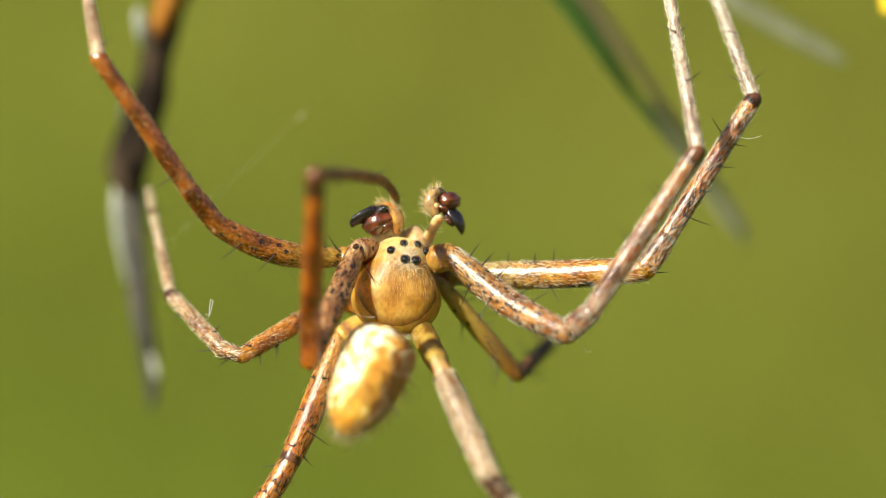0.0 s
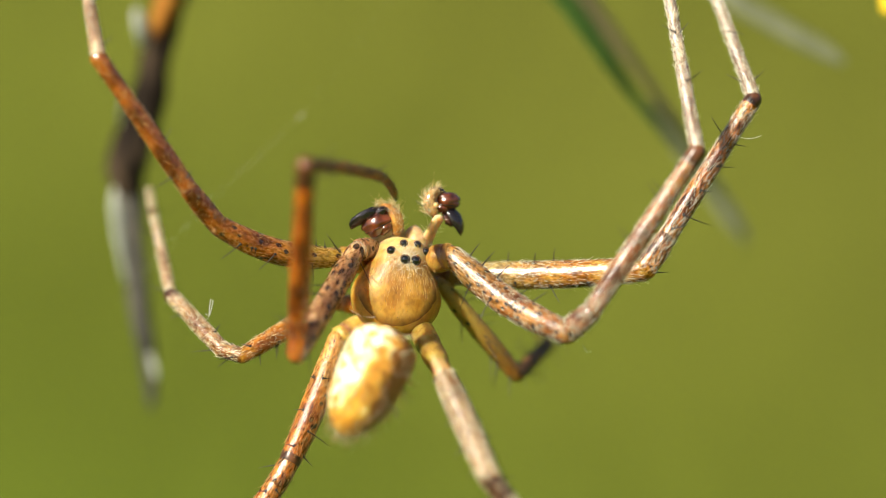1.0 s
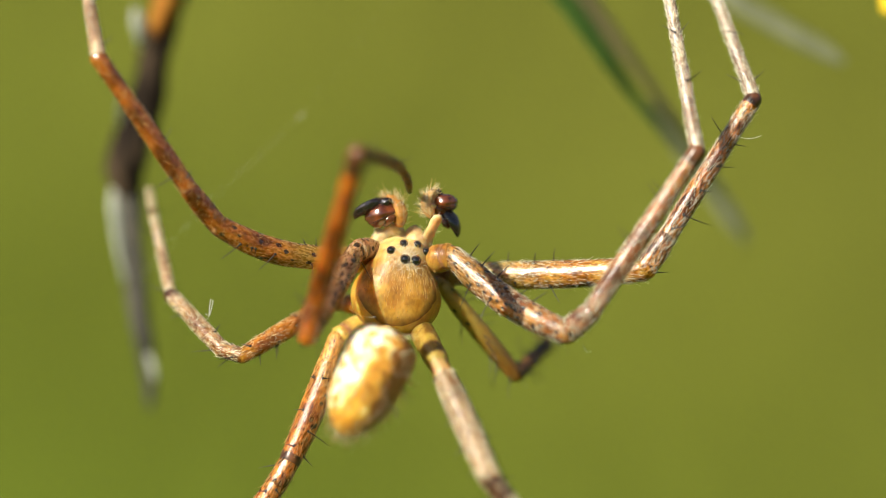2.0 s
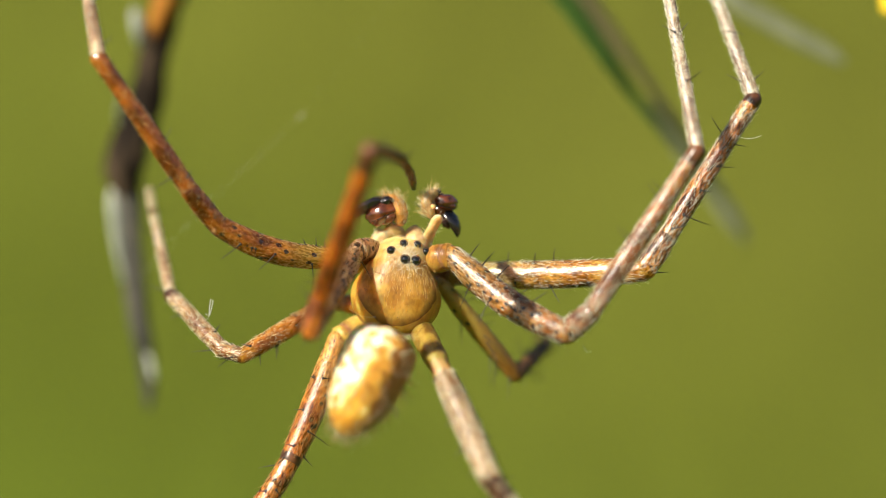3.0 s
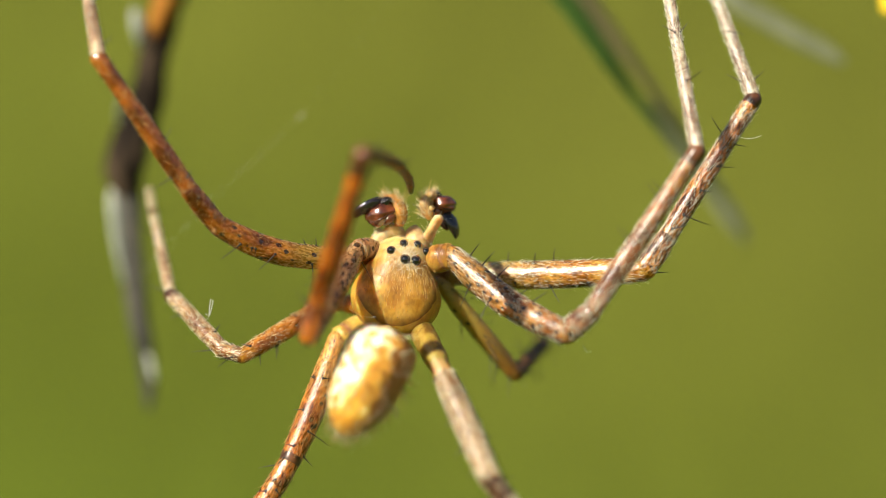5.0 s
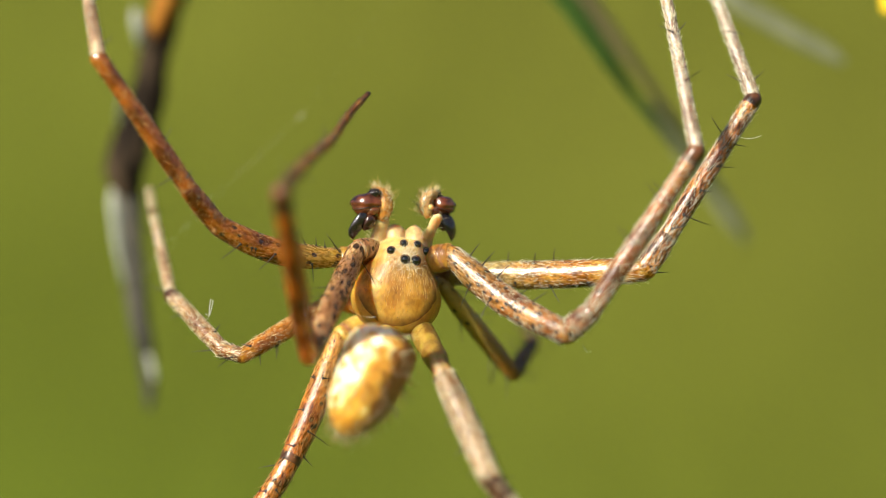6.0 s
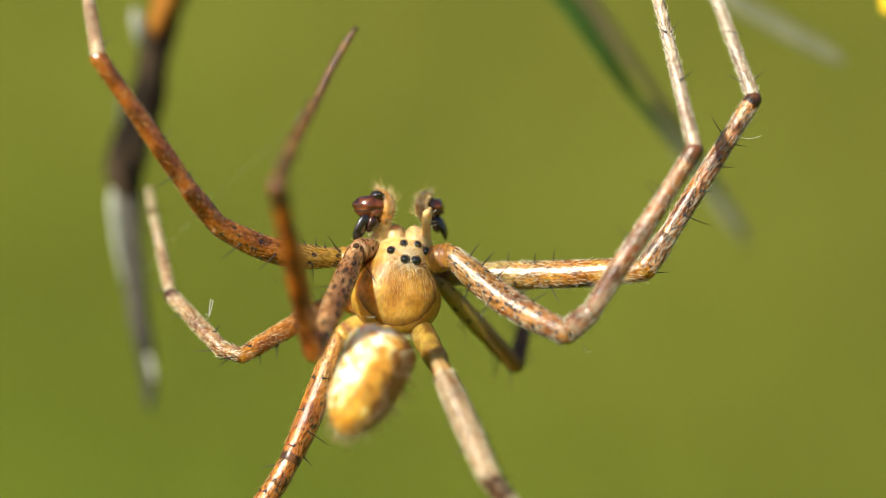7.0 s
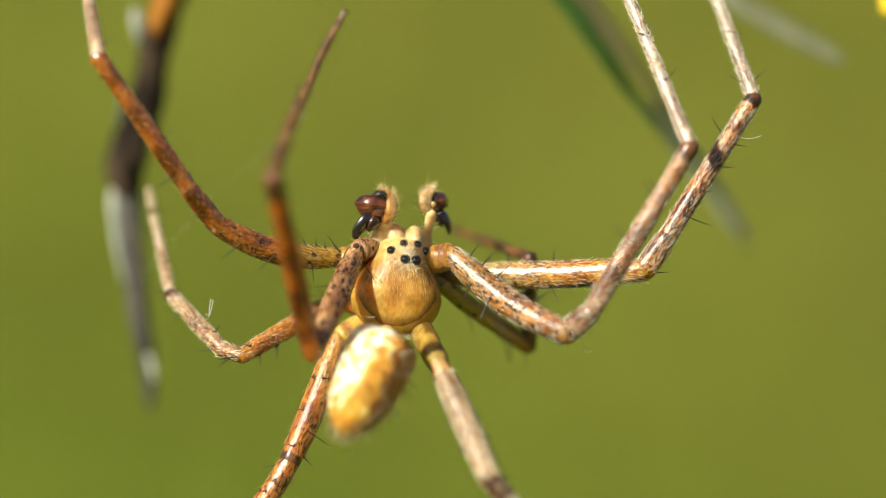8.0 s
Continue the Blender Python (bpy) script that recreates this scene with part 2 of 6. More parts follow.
# ---- mesh helpers: vertices, faces and a material slot for each face ----
class Shape:
    def __init__(self):
        self.v, self.f, self.m = [], [], []

    def rings(self, rows, slot=0, close=True):
        """A skin over rows of points; the ends are closed to their middles. slot may be a list, one for each band."""
        first = len(self.v)
        k = len(rows[0])
        for row in rows:
            self.v.extend(row)
        for i in range(len(rows) - 1):
            s = slot[i] if isinstance(slot, list) else slot
            for j in range(k):
                a, b = first + i * k + j, first + i * k + (j + 1) % k
                self.f.append((a, b, b + k, a + k))
                self.m.append(s)
        if close:
            for i, flip in ((0, True), (len(rows) - 1, False)):
                c = len(self.v)
                self.v.append(sum((Vector(p) for p in rows[i]), Vector()) / k)
                s = slot[0 if flip else -1] if isinstance(slot, list) else slot
                for j in range(k):
                    a, b = first + i * k + j, first + i * k + (j + 1) % k
                    self.f.append((b, a, c) if flip else (a, b, c))
                    self.m.append(s)

    def tube(self, path, radii, sides=12, slot=0, rough=0.0, flat=1.0):
        """A tapered tube along a path, with slightly uneven skin."""
        path = [Vector(p) for p in path]
        rows = []
        side = None
        for i, p in enumerate(path):
            d = (path[min(i + 1, len(path) - 1)] - path[max(i - 1, 0)]).normalized()
            if side is None:
                side = d.orthogonal().normalized()
            side = (side - d * side.dot(d)).normalized()
            up = d.cross(side)
            row = []
            for j in range(sides):
                a = 2 * math.pi * j / sides
                r = radii[i]
                if rough:
                    r *= 1 + rough * noise.noise((p + side * math.cos(a) * r + up * math.sin(a) * r) * 1400)
                row.append(p + side * (math.cos(a) * r) + up * (math.sin(a) * r * flat))
            rows.append(row)
        self.rings(rows, slot)

    def ball(self, centre, size, slot=0, turn=None, seg=16, ring=10, rough=0.0, shape=None):
        rows = []
        c = Vector(centre)
        for i in range(1, ring):
            t = math.pi * i / ring
            row = []
            for j in range(seg):
                a = 2 * math.pi * j / seg
                p = Vector((math.sin(t) * math.cos(a), math.sin(t) * math.sin(a), -math.cos(t)))
                if shape:
                    p = shape(p)
                if rough:
                    p = p * (1 + rough * noise.noise(p * 2.3 + c * 900))
                p = Vector((p.x * size[0], p.y * size[1], p.z * size[2]))
                if turn:
                    p = turn @ p
                row.append(c + p)
            rows.append(row)
        self.rings(rows, slot)

    def spike(self, root, way, length, radius, slot, bend=None, steps=2):
        """A bristle: a thin three-sided cone, curved by bend."""
        root, way = Vector(root), Vector(way).normalized()
        s = way.orthogonal().normalized()
        u = way.cross(s)
        first = len(self.v)
        for i in range(steps):
            t = i / steps
            p = root + way * (length * t) + (bend * (t * t) if bend else Vector())
            r = radius * (1 - 0.75 * t)
            for j in range(3):
                a = 2.0944 * j
                self.v.append(p + s * (math.cos(a) * r) + u * (math.sin(a) * r))
        self.v.append(root + way * length + (bend if bend else Vector()))
        tip = len(self.v) - 1
        for i in range(steps):
            for j in range(3):
                a, b = first + i * 3 + j, first + i * 3 + (j + 1) % 3
                self.f.append((a, b, b + 3, a + 3) if i < steps - 1 else (a, b, tip))
                self.m.append(slot)


def part(name, shape, materials, parent=None, label="", at=None):
    """Links a shape as one mesh object, under a thing or a part."""
    me = bpy.data.meshes.new(name)
    me.from_pydata([tuple(p) for p in shape.v], [], shape.f)
    for m in materials:
        me.materials.append(m)
    me.polygons.foreach_set("material_index", shape.m)
    me.polygons.foreach_set("use_smooth", [True] * len(shape.f))
    me.update()
    ob = new(name, me)
    if parent:
        ob.parent = parent
    if at is not None:
        ob.matrix_basis = at
    if label:
        tagged(ob, label)
    return ob


def bone(a, b, ref=(0, 1, 0)):
    """The pose of a limb segment from joint a to joint b (millimetres): its z axis runs along it."""
    a, b = mm(a), mm(b)
    z = (b - a).normalized()
    x = Vector(ref).cross(z).normalized()
    y = z.cross(x)
    m = Matrix((x, y, z)).transposed().to_4x4()
    m.translation = a
    return m


def along(a, b, t):
    return tuple(Vector(a) + (Vector(b) - Vector(a)) * t)


# ---- ground: one sheet that rises into a grassy bank behind the web and goes on to the horizon ----
def ground_height(x, y):
    t = min(max((y - 0.35) / 2.6, 0), 1)
    bank = 1.75 * t * t * (3 - 2 * t)
    u = min(max((y - 4.0) / 30, 0), 1)
    return bank + 1.5 * u + 0.05 * noise.noise(Vector((x * 1.3, y * 1.3, 0.4)))


def ground():
    def spread(k, n, near, far):
        t = k / n
        return math.copysign(near * abs(t) + far * abs(t) ** 5, t)
    s = Shape()
    n = 60
    xs = [spread(i, n, 4, 400) for i in range(-n, n + 1)]
    ys = [1.0 + spread(i, n, 4, 400) for i in range(-n, n + 1)]
    s.v = [Vector((x, y, ground_height(x, y))) for y in ys for x in xs]
    w = len(xs)
    for j in range(w - 1):
        for i in range(w - 1):
            s.f.append((j * w + i, j * w + i + 1, (j + 1) * w + i + 1, (j + 1) * w + i))
            s.m.append(0)
    ob = part("ground", s, [meadow_skin])
    return tagged(ob, "sunlit meadow ground rising into a green bank", "ground", kind="structure")


def meadow_grass():
    rng = random.Random(5)
    s = Shape()
    for _ in range(57000):
        y = (4.74 ** rng.random() - 1) / 1.1
        x = rng.gauss(0, 1.6)
        z = ground_height(x, y) - 0.004
        h = rng.uniform(0.03, 0.09)
        a = rng.uniform(0, 6.283)
        side = Vector((math.cos(a), math.sin(a), 0)) * rng.uniform(0.0016, 0.0034)
        lean = Vector((rng.uniform(-1, 1), rng.uniform(-1, 1), 0)) * h * 0.5
        p = Vector((x, y, z))
        i = len(s.v)
        mid = p + Vector((0, 0, h * 0.6)) + lean * 0.35
        s.v += [p - side, p + side, mid - side * 0.7, mid + side * 0.7, p + Vector((0, 0, h)) + lean]
        s.f += [(i, i + 1, i + 3, i + 2), (i + 2, i + 3, i + 4)]
        s.m += [0, 0]
    ob = part("meadow_grass", s, [blade_skin])
    return tagged(ob, "dense short green and olive meadow grass on the bank", "grass", kind="stuff")


# ---- the spider ----
HOME = mm((-1.210, 0.000, -1.057)) + Vector((0, 0, 0.6))
spider = new("spider")
spider.location = HOME
tagged(spider, "yellow and brown male orb-weaver spider grooming itself in its web", "spider")


def body_half_width(u):
    """Half the carapace's width along its length, u from -1 (rear) to 1 (brow)."""
    rear = math.sqrt(max(0.0, 1 - ((u + 0.22) / 0.80) ** 2)) if u < -0.22 else 1.0
    waist = 1.0
    if u >= -0.22:
        t = min(1, (u + 0.22) / 0.95)
        waist = 1 - 0.38 * (t * t * (3 - 2 * t))
    if u > 0.62:
        waist *= math.sqrt(max(0.0, 1 - ((u - 0.62) / 0.39) ** 2)) * 0.75 + 0.25 if u < 1 else 0.25
    return 1.24 * rear * waist


def body_rise(u):
    """The carapace's height over its rim."""
    fall = math.sqrt(max(0.0, 1 - ((u + 0.05) / 1.06) ** 2))
    return 0.80 * (0.28 + 0.72 * fall)


CARAPACE_LONG = 1.33


def carapace_point(u, w):
    """A point on the carapace's back; w from -1 to 1 across."""
    hw, h = body_half_width(u), body_rise(u)
    groove = 0.03 * math.exp(-(w / 0.10) ** 2) * math.exp(-((u + 0.3) / 0.22) ** 2)
    furrow = 0.03 * math.exp(-((abs(w) - 0.62) / 0.14) ** 2) * math.exp(-((u - 0.28) / 0.2) ** 2)
    return Vector((hw * w, CARAPACE_LONG * u, h * math.sqrt(max(0, 1 - abs(w) ** 2.3)) - groove - furrow)) * MM


CARAPACE_AT = Matrix.Translation(mm((-0.020, 0.400, 0.027))) @ pose(0, 0, 0, 86, 9, 0)


EYES = (((0.138, 0.000, 1.210), 0.098), ((0.521, 0.000, 1.171), 0.092), ((-0.199, 0.000, 1.026), 0.105),
        ((0.735, 0.000, 0.980), 0.108), ((0.168, 0.000, 0.773), 0.122), ((0.467, 0.000, 0.750), 0.122))


def surface_on(px, pz):
    """The carapace's point that stands before (x, z) of the spider's space, nearest the viewer."""
    best, found = None, None
    for i in range(121):
        u = -0.98 + 1.96 * i / 120
        for j in range(61):
            w = -0.98 + 1.96 * j / 60
            q = CARAPACE_AT @ carapace_point(u, w)
            d = (q.x - px * MM) ** 2 + (q.z - pz * MM) ** 2
            if best is None or d < best:
                best, found = d, q
    return found


def carapace():
    rng = random.Random(11)
    near = [surface_on(x, z) for (x, y, z), r in EYES]
    s = Shape()
    rows = []
    for i in range(41):
        u = -1 + 0.012 + 1.985 * i / 40
        row = []
        for j in range(17):
            row.append(carapace_point(u, -1 + 2 * j / 16))
        for j in range(15, 0, -1):
            p = carapace_point(u, -1 + 2 * j / 16)
            row.append(Vector((p.x, p.y, -0.5 * p.z - 0.0001)))
        rows.append(row)
    s.rings(rows)
    for _ in range(1000):
        u, w = rng.uniform(-0.92, 0.93), rng.uniform(-0.93, 0.93)
        p = carapace_point(u, w)
        up = Vector((w * 0.6, 0, 1))
        if any((CARAPACE_AT @ p - q).length < 0.17 * MM for q in near):
            continue
        thick = rng.random() < (0.9 if u > 0.05 else 0.45)
        if not thick:
            continue
        way = Vector((rng.gauss(-w * 0.55, 0.15), rng.gauss(0.9 if u < 0.6 else 0.4, 0.15), 0.10)) + up * 0.08
        s.spike(p - up * 0.000004, way, rng.uniform(0.14, 0.34) * MM, 0.0040 * MM, 1, Vector((0, 0, -0.03 * MM)))
    for _ in range(420):
        u, w = min(0.62, rng.gauss(0.28, 0.26)), rng.gauss(0, 0.45)
        if abs(w) > 0.9 or u < -0.8:
            continue
        p = carapace_point(u, w)
        if any((CARAPACE_AT @ p - q).length < 0.17 * MM for q in near):
            continue
        s.spike(p, Vector((rng.gauss(-w * 0.7, 0.12), rng.gauss(1, 0.12), 0.12)), rng.uniform(0.10, 0.24) * MM, 0.0042 * MM, 1, Vector((0, 0, -0.02 * MM)))
    for _ in range(560):
        u, w = rng.gauss(0.56, 0.12), rng.gauss(0.14, 0.20)
        if not -0.9 < w < 0.9 or u > 0.95:
            continue
        s.spike(carapace_point(u, w), Vector((rng.gauss(0, 0.35) + (w - 0.14) * 0.8, rng.gauss(-0.3 if u < 0.62 else 0.5, 0.4), 0.28)), rng.uniform(0.08, 0.20) * MM, 0.0062 * MM, 3, Vector((0, 0, -0.03 * MM)))
    for _ in range(46):
        u, w = rng.uniform(-0.7, 0.9), rng.uniform(-0.8, 0.8)
        s.spike(carapace_point(u, w), Vector((rng.gauss(0, 0.3), rng.gauss(0.3, 0.4), 0.6)), rng.uniform(0.1, 0.22) * MM, 0.006 * MM, 2)
    return part("carapace", s, [carapace_skin, gold_hair, black_spine, silver_hair], spider, "translucent yellow carapace with fine pale hairs", CARAPACE_AT)


def eyes():
    for (x, y, z), r in EYES:
        q = surface_on(x, z)
        s = Shape()
        s.ball((0, 0, 0), (r * MM, r * MM, r * MM), seg=18, ring=12)
        s.ball((0, 0.03 * MM, 0), (r * 1.22 * MM, r * 0.8 * MM, r * 1.22 * MM), slot=1, seg=18, ring=12)
        part("eye", s, [eye_black, joint_dark], spider, "glossy black eye", Matrix.Translation(q + Vector((0, -0.02 * MM, 0))))


def head_parts():
    """Jaws and the pale lobe that carries a palp, over the brow."""
    def lobe(name, c, size, lean, skin_m, seed, label="", hairs=40):
        s = Shape()
        turn = Matrix.Rotation(radians(lean), 3, "Y")

        def dented(p):
            return p * (1 + 0.09 * noise.noise(p * 1.6 + Vector((seed, 0, 0))) - 0.06 * math.exp(-((p.x + 0.3 * p.z - 0.25) / 0.12) ** 2))
        s.ball((0, 0, 0), [v * MM for v in size], 0, turn, 26, 18, shape=dented)
        rng = random.Random(seed)
        for _ in range(hairs):
            d = Vector((rng.gauss(0, 1), rng.gauss(-0.6, 1), rng.gauss(0.4, 1))).normalized()
            p = turn @ Vector((d.x * size[0], d.y * size[1], d.z * size[2]))
            s.spike(p * MM, d + Vector((0, 0, 0.6)), rng.uniform(0.05, 0.16) * MM, 0.004 * MM, 1)
        part(name, s, [skin_m, pale_hair], spider, label, Matrix.Translation(mm(c)))
    lobe("palp_base", (-0.519, 0.900, 1.226), (0.27, 0.26, 0.40), 10, stalk_skin, 9)
    lobe("palp_base", (0.716, 0.950, 1.196), (0.20, 0.24, 0.26), -10, stalk_skin, 5, hairs=20)
    for foot, tip, r, seed in (((0.000, 0.720, 1.000), (-0.150, 0.860, 1.720), 0.30, 3), ((0.440, 0.690, 1.000), (0.440, 0.840, 1.700), 0.30, 7)):
        s = Shape()
        steps = (-0.1, 0.0, 0.2, 0.4, 0.6, 0.78, 0.92, 1.0)
        s.tube([mm(along(foot, tip, t)) for t in steps], [r * k * MM for k in (1.2, 1.2, 1.15, 1.08, 0.98, 0.80, 0.52, 0.15)], 20, [0, 0, 0, 0, 0, 0, 1], rough=0.35)
        rng = random.Random(seed)
        for _ in range(34):
            o = Vector((rng.gauss(0, 1), rng.gauss(-0.7, 0.8), 0)).normalized()
            s.spike(mm(along(foot, tip, rng.uniform(0.1, 0.8))) + o * r * 0.75 * MM, o + Vector((0, 0, 0.9)), rng.uniform(0.06, 0.16) * MM, 0.004 * MM, 2)
        part("chelicera", s, [pale_jaw, plain_jaw, pale_hair], spider, "pale peach jaw with a brown tip")


pale_jaw = plain("pale_peach_jaw", (0.64, 0.42, 0.20), 0.4, sss=0.8, vary=0.4, scale=3.5, relief=0.8)
plain_jaw = plain("brown_jaw_cuticle", (0.26, 0.12, 0.05), 0.3, sss=0.2, vary=0.5)


def abdomen():
    rng = random.Random(23)

    def egg(p):
        t = p.y
        full = math.sqrt((1 - abs(t) ** (6.5 if t > 0 else 2.9)) / (1 - t * t + 1e-6))
        k = full * (1.0 + 0.13 * t if t > 0 else 1.0 - 0.32 * t * t)
        lump = 1 + 0.05 * noise.noise(p * 2.2)
        return Vector((p.x * k * lump, p.y, p.z * k * lump))
    s = Shape()
    turn = Matrix.Rotation(radians(-90), 3, "X")
    size = Vector((0.91, 1.56, 1.0)) * MM
    s.ball((0, 0, 0), (1, 1, 1), seg=40, ring=30, shape=lambda p: (lambda q: Vector((egg(q).x * size.x, egg(q).y * size.y, egg(q).z * size.z)))(turn @ p))
    at = Matrix.Translation(mm((-0.819, -2.200, -2.499))) @ pose(0, 0, 0, 78, 25, 0)
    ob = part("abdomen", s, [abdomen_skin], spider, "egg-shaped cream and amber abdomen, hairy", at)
    down = Shape()
    for _ in range(900):
        d = Vector((rng.gauss(0, 1), rng.gauss(0, 1), rng.gauss(0, 1))).normalized()
        if d.z < -0.5 or d.y > 0.55:
            continue
        q = egg(d)
        p = Vector((q.x * size.x, q.y * size.y, q.z * size.z))
        way = d + Vector((rng.gauss(0, 0.3), -0.7 + rng.gauss(0, 0.3), rng.gauss(0, 0.3)))
        down.spike(p * 0.99, way, rng.uniform(0.2, 0.6) * MM, 0.0055 * MM, 0 if rng.random() < 0.7 else 1)
    tagged(part("down", down, [russet_hair, pale_hair], ob, "fine russet and pale hairs"), "fine russet and pale hairs", kind="stuff")
    waist = Shape()
    a, b = (-0.245, 0.900, -0.950), (-0.420, -1.200, -1.450)
    waist.tube([mm(along(a, b, t)) for t in (-0.5, 0, 0.5, 1, 1.5)], [0.34 * MM, 0.26 * MM, 0.24 * MM, 0.28 * MM, 0.4 * MM], 14)
    part("waist", waist, [yellow_skin], spider)
    for a, b in (((0.136, -2.900, -1.272), (0.583, -2.900, -1.287)), ((0.075, -2.900, -1.720), (0.524, -2.900, -1.645))):
        s = Shape()
        s.spike(mm(a), mm(b) - mm(a), (mm(b) - mm(a)).length, 0.03 * MM, 0, Vector((0, 0, 0.04 * MM)), 4)
        part("bristle", s, [pale_hair], spider, "stout pale bristle")
    return ob


def segment(name, parent, a, b, radii, materials, rng, hairs=200, hair_long=0.16, hair_fat=1.0, spines=6, spine_long=0.55, dark_end=0.0, bow=0.0, hair_rise=0.5, ref=(0, 1, 0), bare=0.0):
    """One limb segment from joint a to joint b. materials: skin, fine hair, spine, dark joint."""
    length = (Vector(b) - Vector(a)).length
    s = Shape()
    rows_n = max(10, int(length * 5))
    path, rr = [], []
    for i in range(-2, rows_n + 3):
        t = i / rows_n
        k = min(max(t, 0), 1)
        f = k * (len(radii) - 1)
        j = min(int(f), len(radii) - 2)
        e = f - j
        e = e * e * (3 - 2 * e)
        r = radii[j] + (radii[j + 1] - radii[j]) * e
        past = max(-i, i - rows_n, 0)
        cap = (1.0, 0.8, 0.35)[past]
        z = length * k + math.copysign((0.0, 0.5, 0.82)[past] * r, t - 0.5)
        path.append(Vector((bow * math.sin(math.pi * k), 0, z)) * MM)
        rr.append(r * cap * MM)
    slots = [3 if dark_end and (p.z / MM > length * (1 - dark_end) or p.z < 0 and dark_end > 0.3) else 0 for p in path[1:]]
    s.tube(path, rr, 14, slots, rough=0.05)

    def on(t, a_):
        f = t * (len(radii) - 1)
        j = min(int(f), len(radii) - 2)
        r = (radii[j] + (radii[j + 1] - radii[j]) * (f - j)) * 0.97
        out = Vector((math.cos(a_), math.sin(a_), 0))
        return (Vector((bow * math.sin(math.pi * t), 0, length * t)) + out * r) * MM, out
    for _ in range(hairs):
        t = bare * 0.8 + (1 - bare * 0.8) * rng.random()
        p, out = on(t, rng.uniform(0, 6.283))
        if dark_end and t > 0.98 - dark_end:
            continue
        way = Vector((0, 0, 1)) + out * hair_rise * (0.12 + 1.3 * rng.random() ** (2 if hair_rise > 0.6 else 4)) + Vector((rng.gauss(0, 0.16), rng.gauss(0, 0.16), 0))
        s.spike(p, way, hair_long * rng.uniform(0.4, 1.25) * MM, rng.uniform(0.003, 0.006) * hair_fat * MM, 1 if rng.random() < 0.66 else 4, out * -0.02 * MM)
    if isinstance(spines, int):
        for k in range(spines):
            p, out = on((k + rng.uniform(0.2, 0.9)) / spines, rng.uniform(0, 6.283))
            way = Vector((0, 0, 0.62)) + out
            ln = spine_long * rng.uniform(0.75, 1.2) * MM
            s.spike(p, way, ln, 0.019 * MM, 2, Vector((0, 0, 1)) * ln * 0.12, 4)
            s.ball(p, (0.034 * MM,) * 3, 2, seg=8, ring=5)
    else:
        for t, across, ln, lean in spines:
            side = min(max(across - bow * math.sin(math.pi * t) / radii[1], -0.98), 0.98)
            p, out = on(min(max(t, 0), 1), -math.acos(side))
            way = Vector((math.sin(radians(lean)), rng.uniform(-0.25, 0.05), math.cos(radians(lean))))
            s.spike(p, way, ln * MM, 0.024 * MM, 2, Vector((0, 0, 1)) * ln * 0.08 * MM, 5)
            s.ball(p, (0.036 * MM, 0.036 * MM, 0.05 * MM), 2, seg=8, ring=5)
    return part(name, s, materials, parent, at=bone(a, b, ref))


def coxa(a, b, r, skin_m):
    """The leg's base: coxa and ring, on which its segments follow."""
    s = Shape()
    path = [mm(along(a, b, t)) for t in (-0.15, 0.0, 0.3, 0.55, 0.66, 0.72, 0.8, 0.95, 1.05)]
    k = [0.5, 0.85, 1.0, 1.0, 0.95, 0.92, 0.95, 0.9, 0.6]
    s.tube(path, [r * x * MM for x in k], 16, [0, 0, 0, 0, 1, 1, 0, 0], rough=0.06)
    rng = random.Random(7)
    for _ in range(60):
        t = rng.random()
        p = mm(along(a, b, t))
        o = Vector((rng.gauss(0, 1), rng.gauss(-0.6, 1), rng.gauss(0, 1))).normalized()
        s.spike(p + o * r * 0.9 * MM, o + (mm(b) - mm(a)).normalized(), rng.uniform(0.08, 0.2) * MM, 0.006 * MM, 2)
    return part("leg", s, [skin_m, skin_m if skin_m == shaded_olive_skin else plain_jaw, gold_hair], spider)


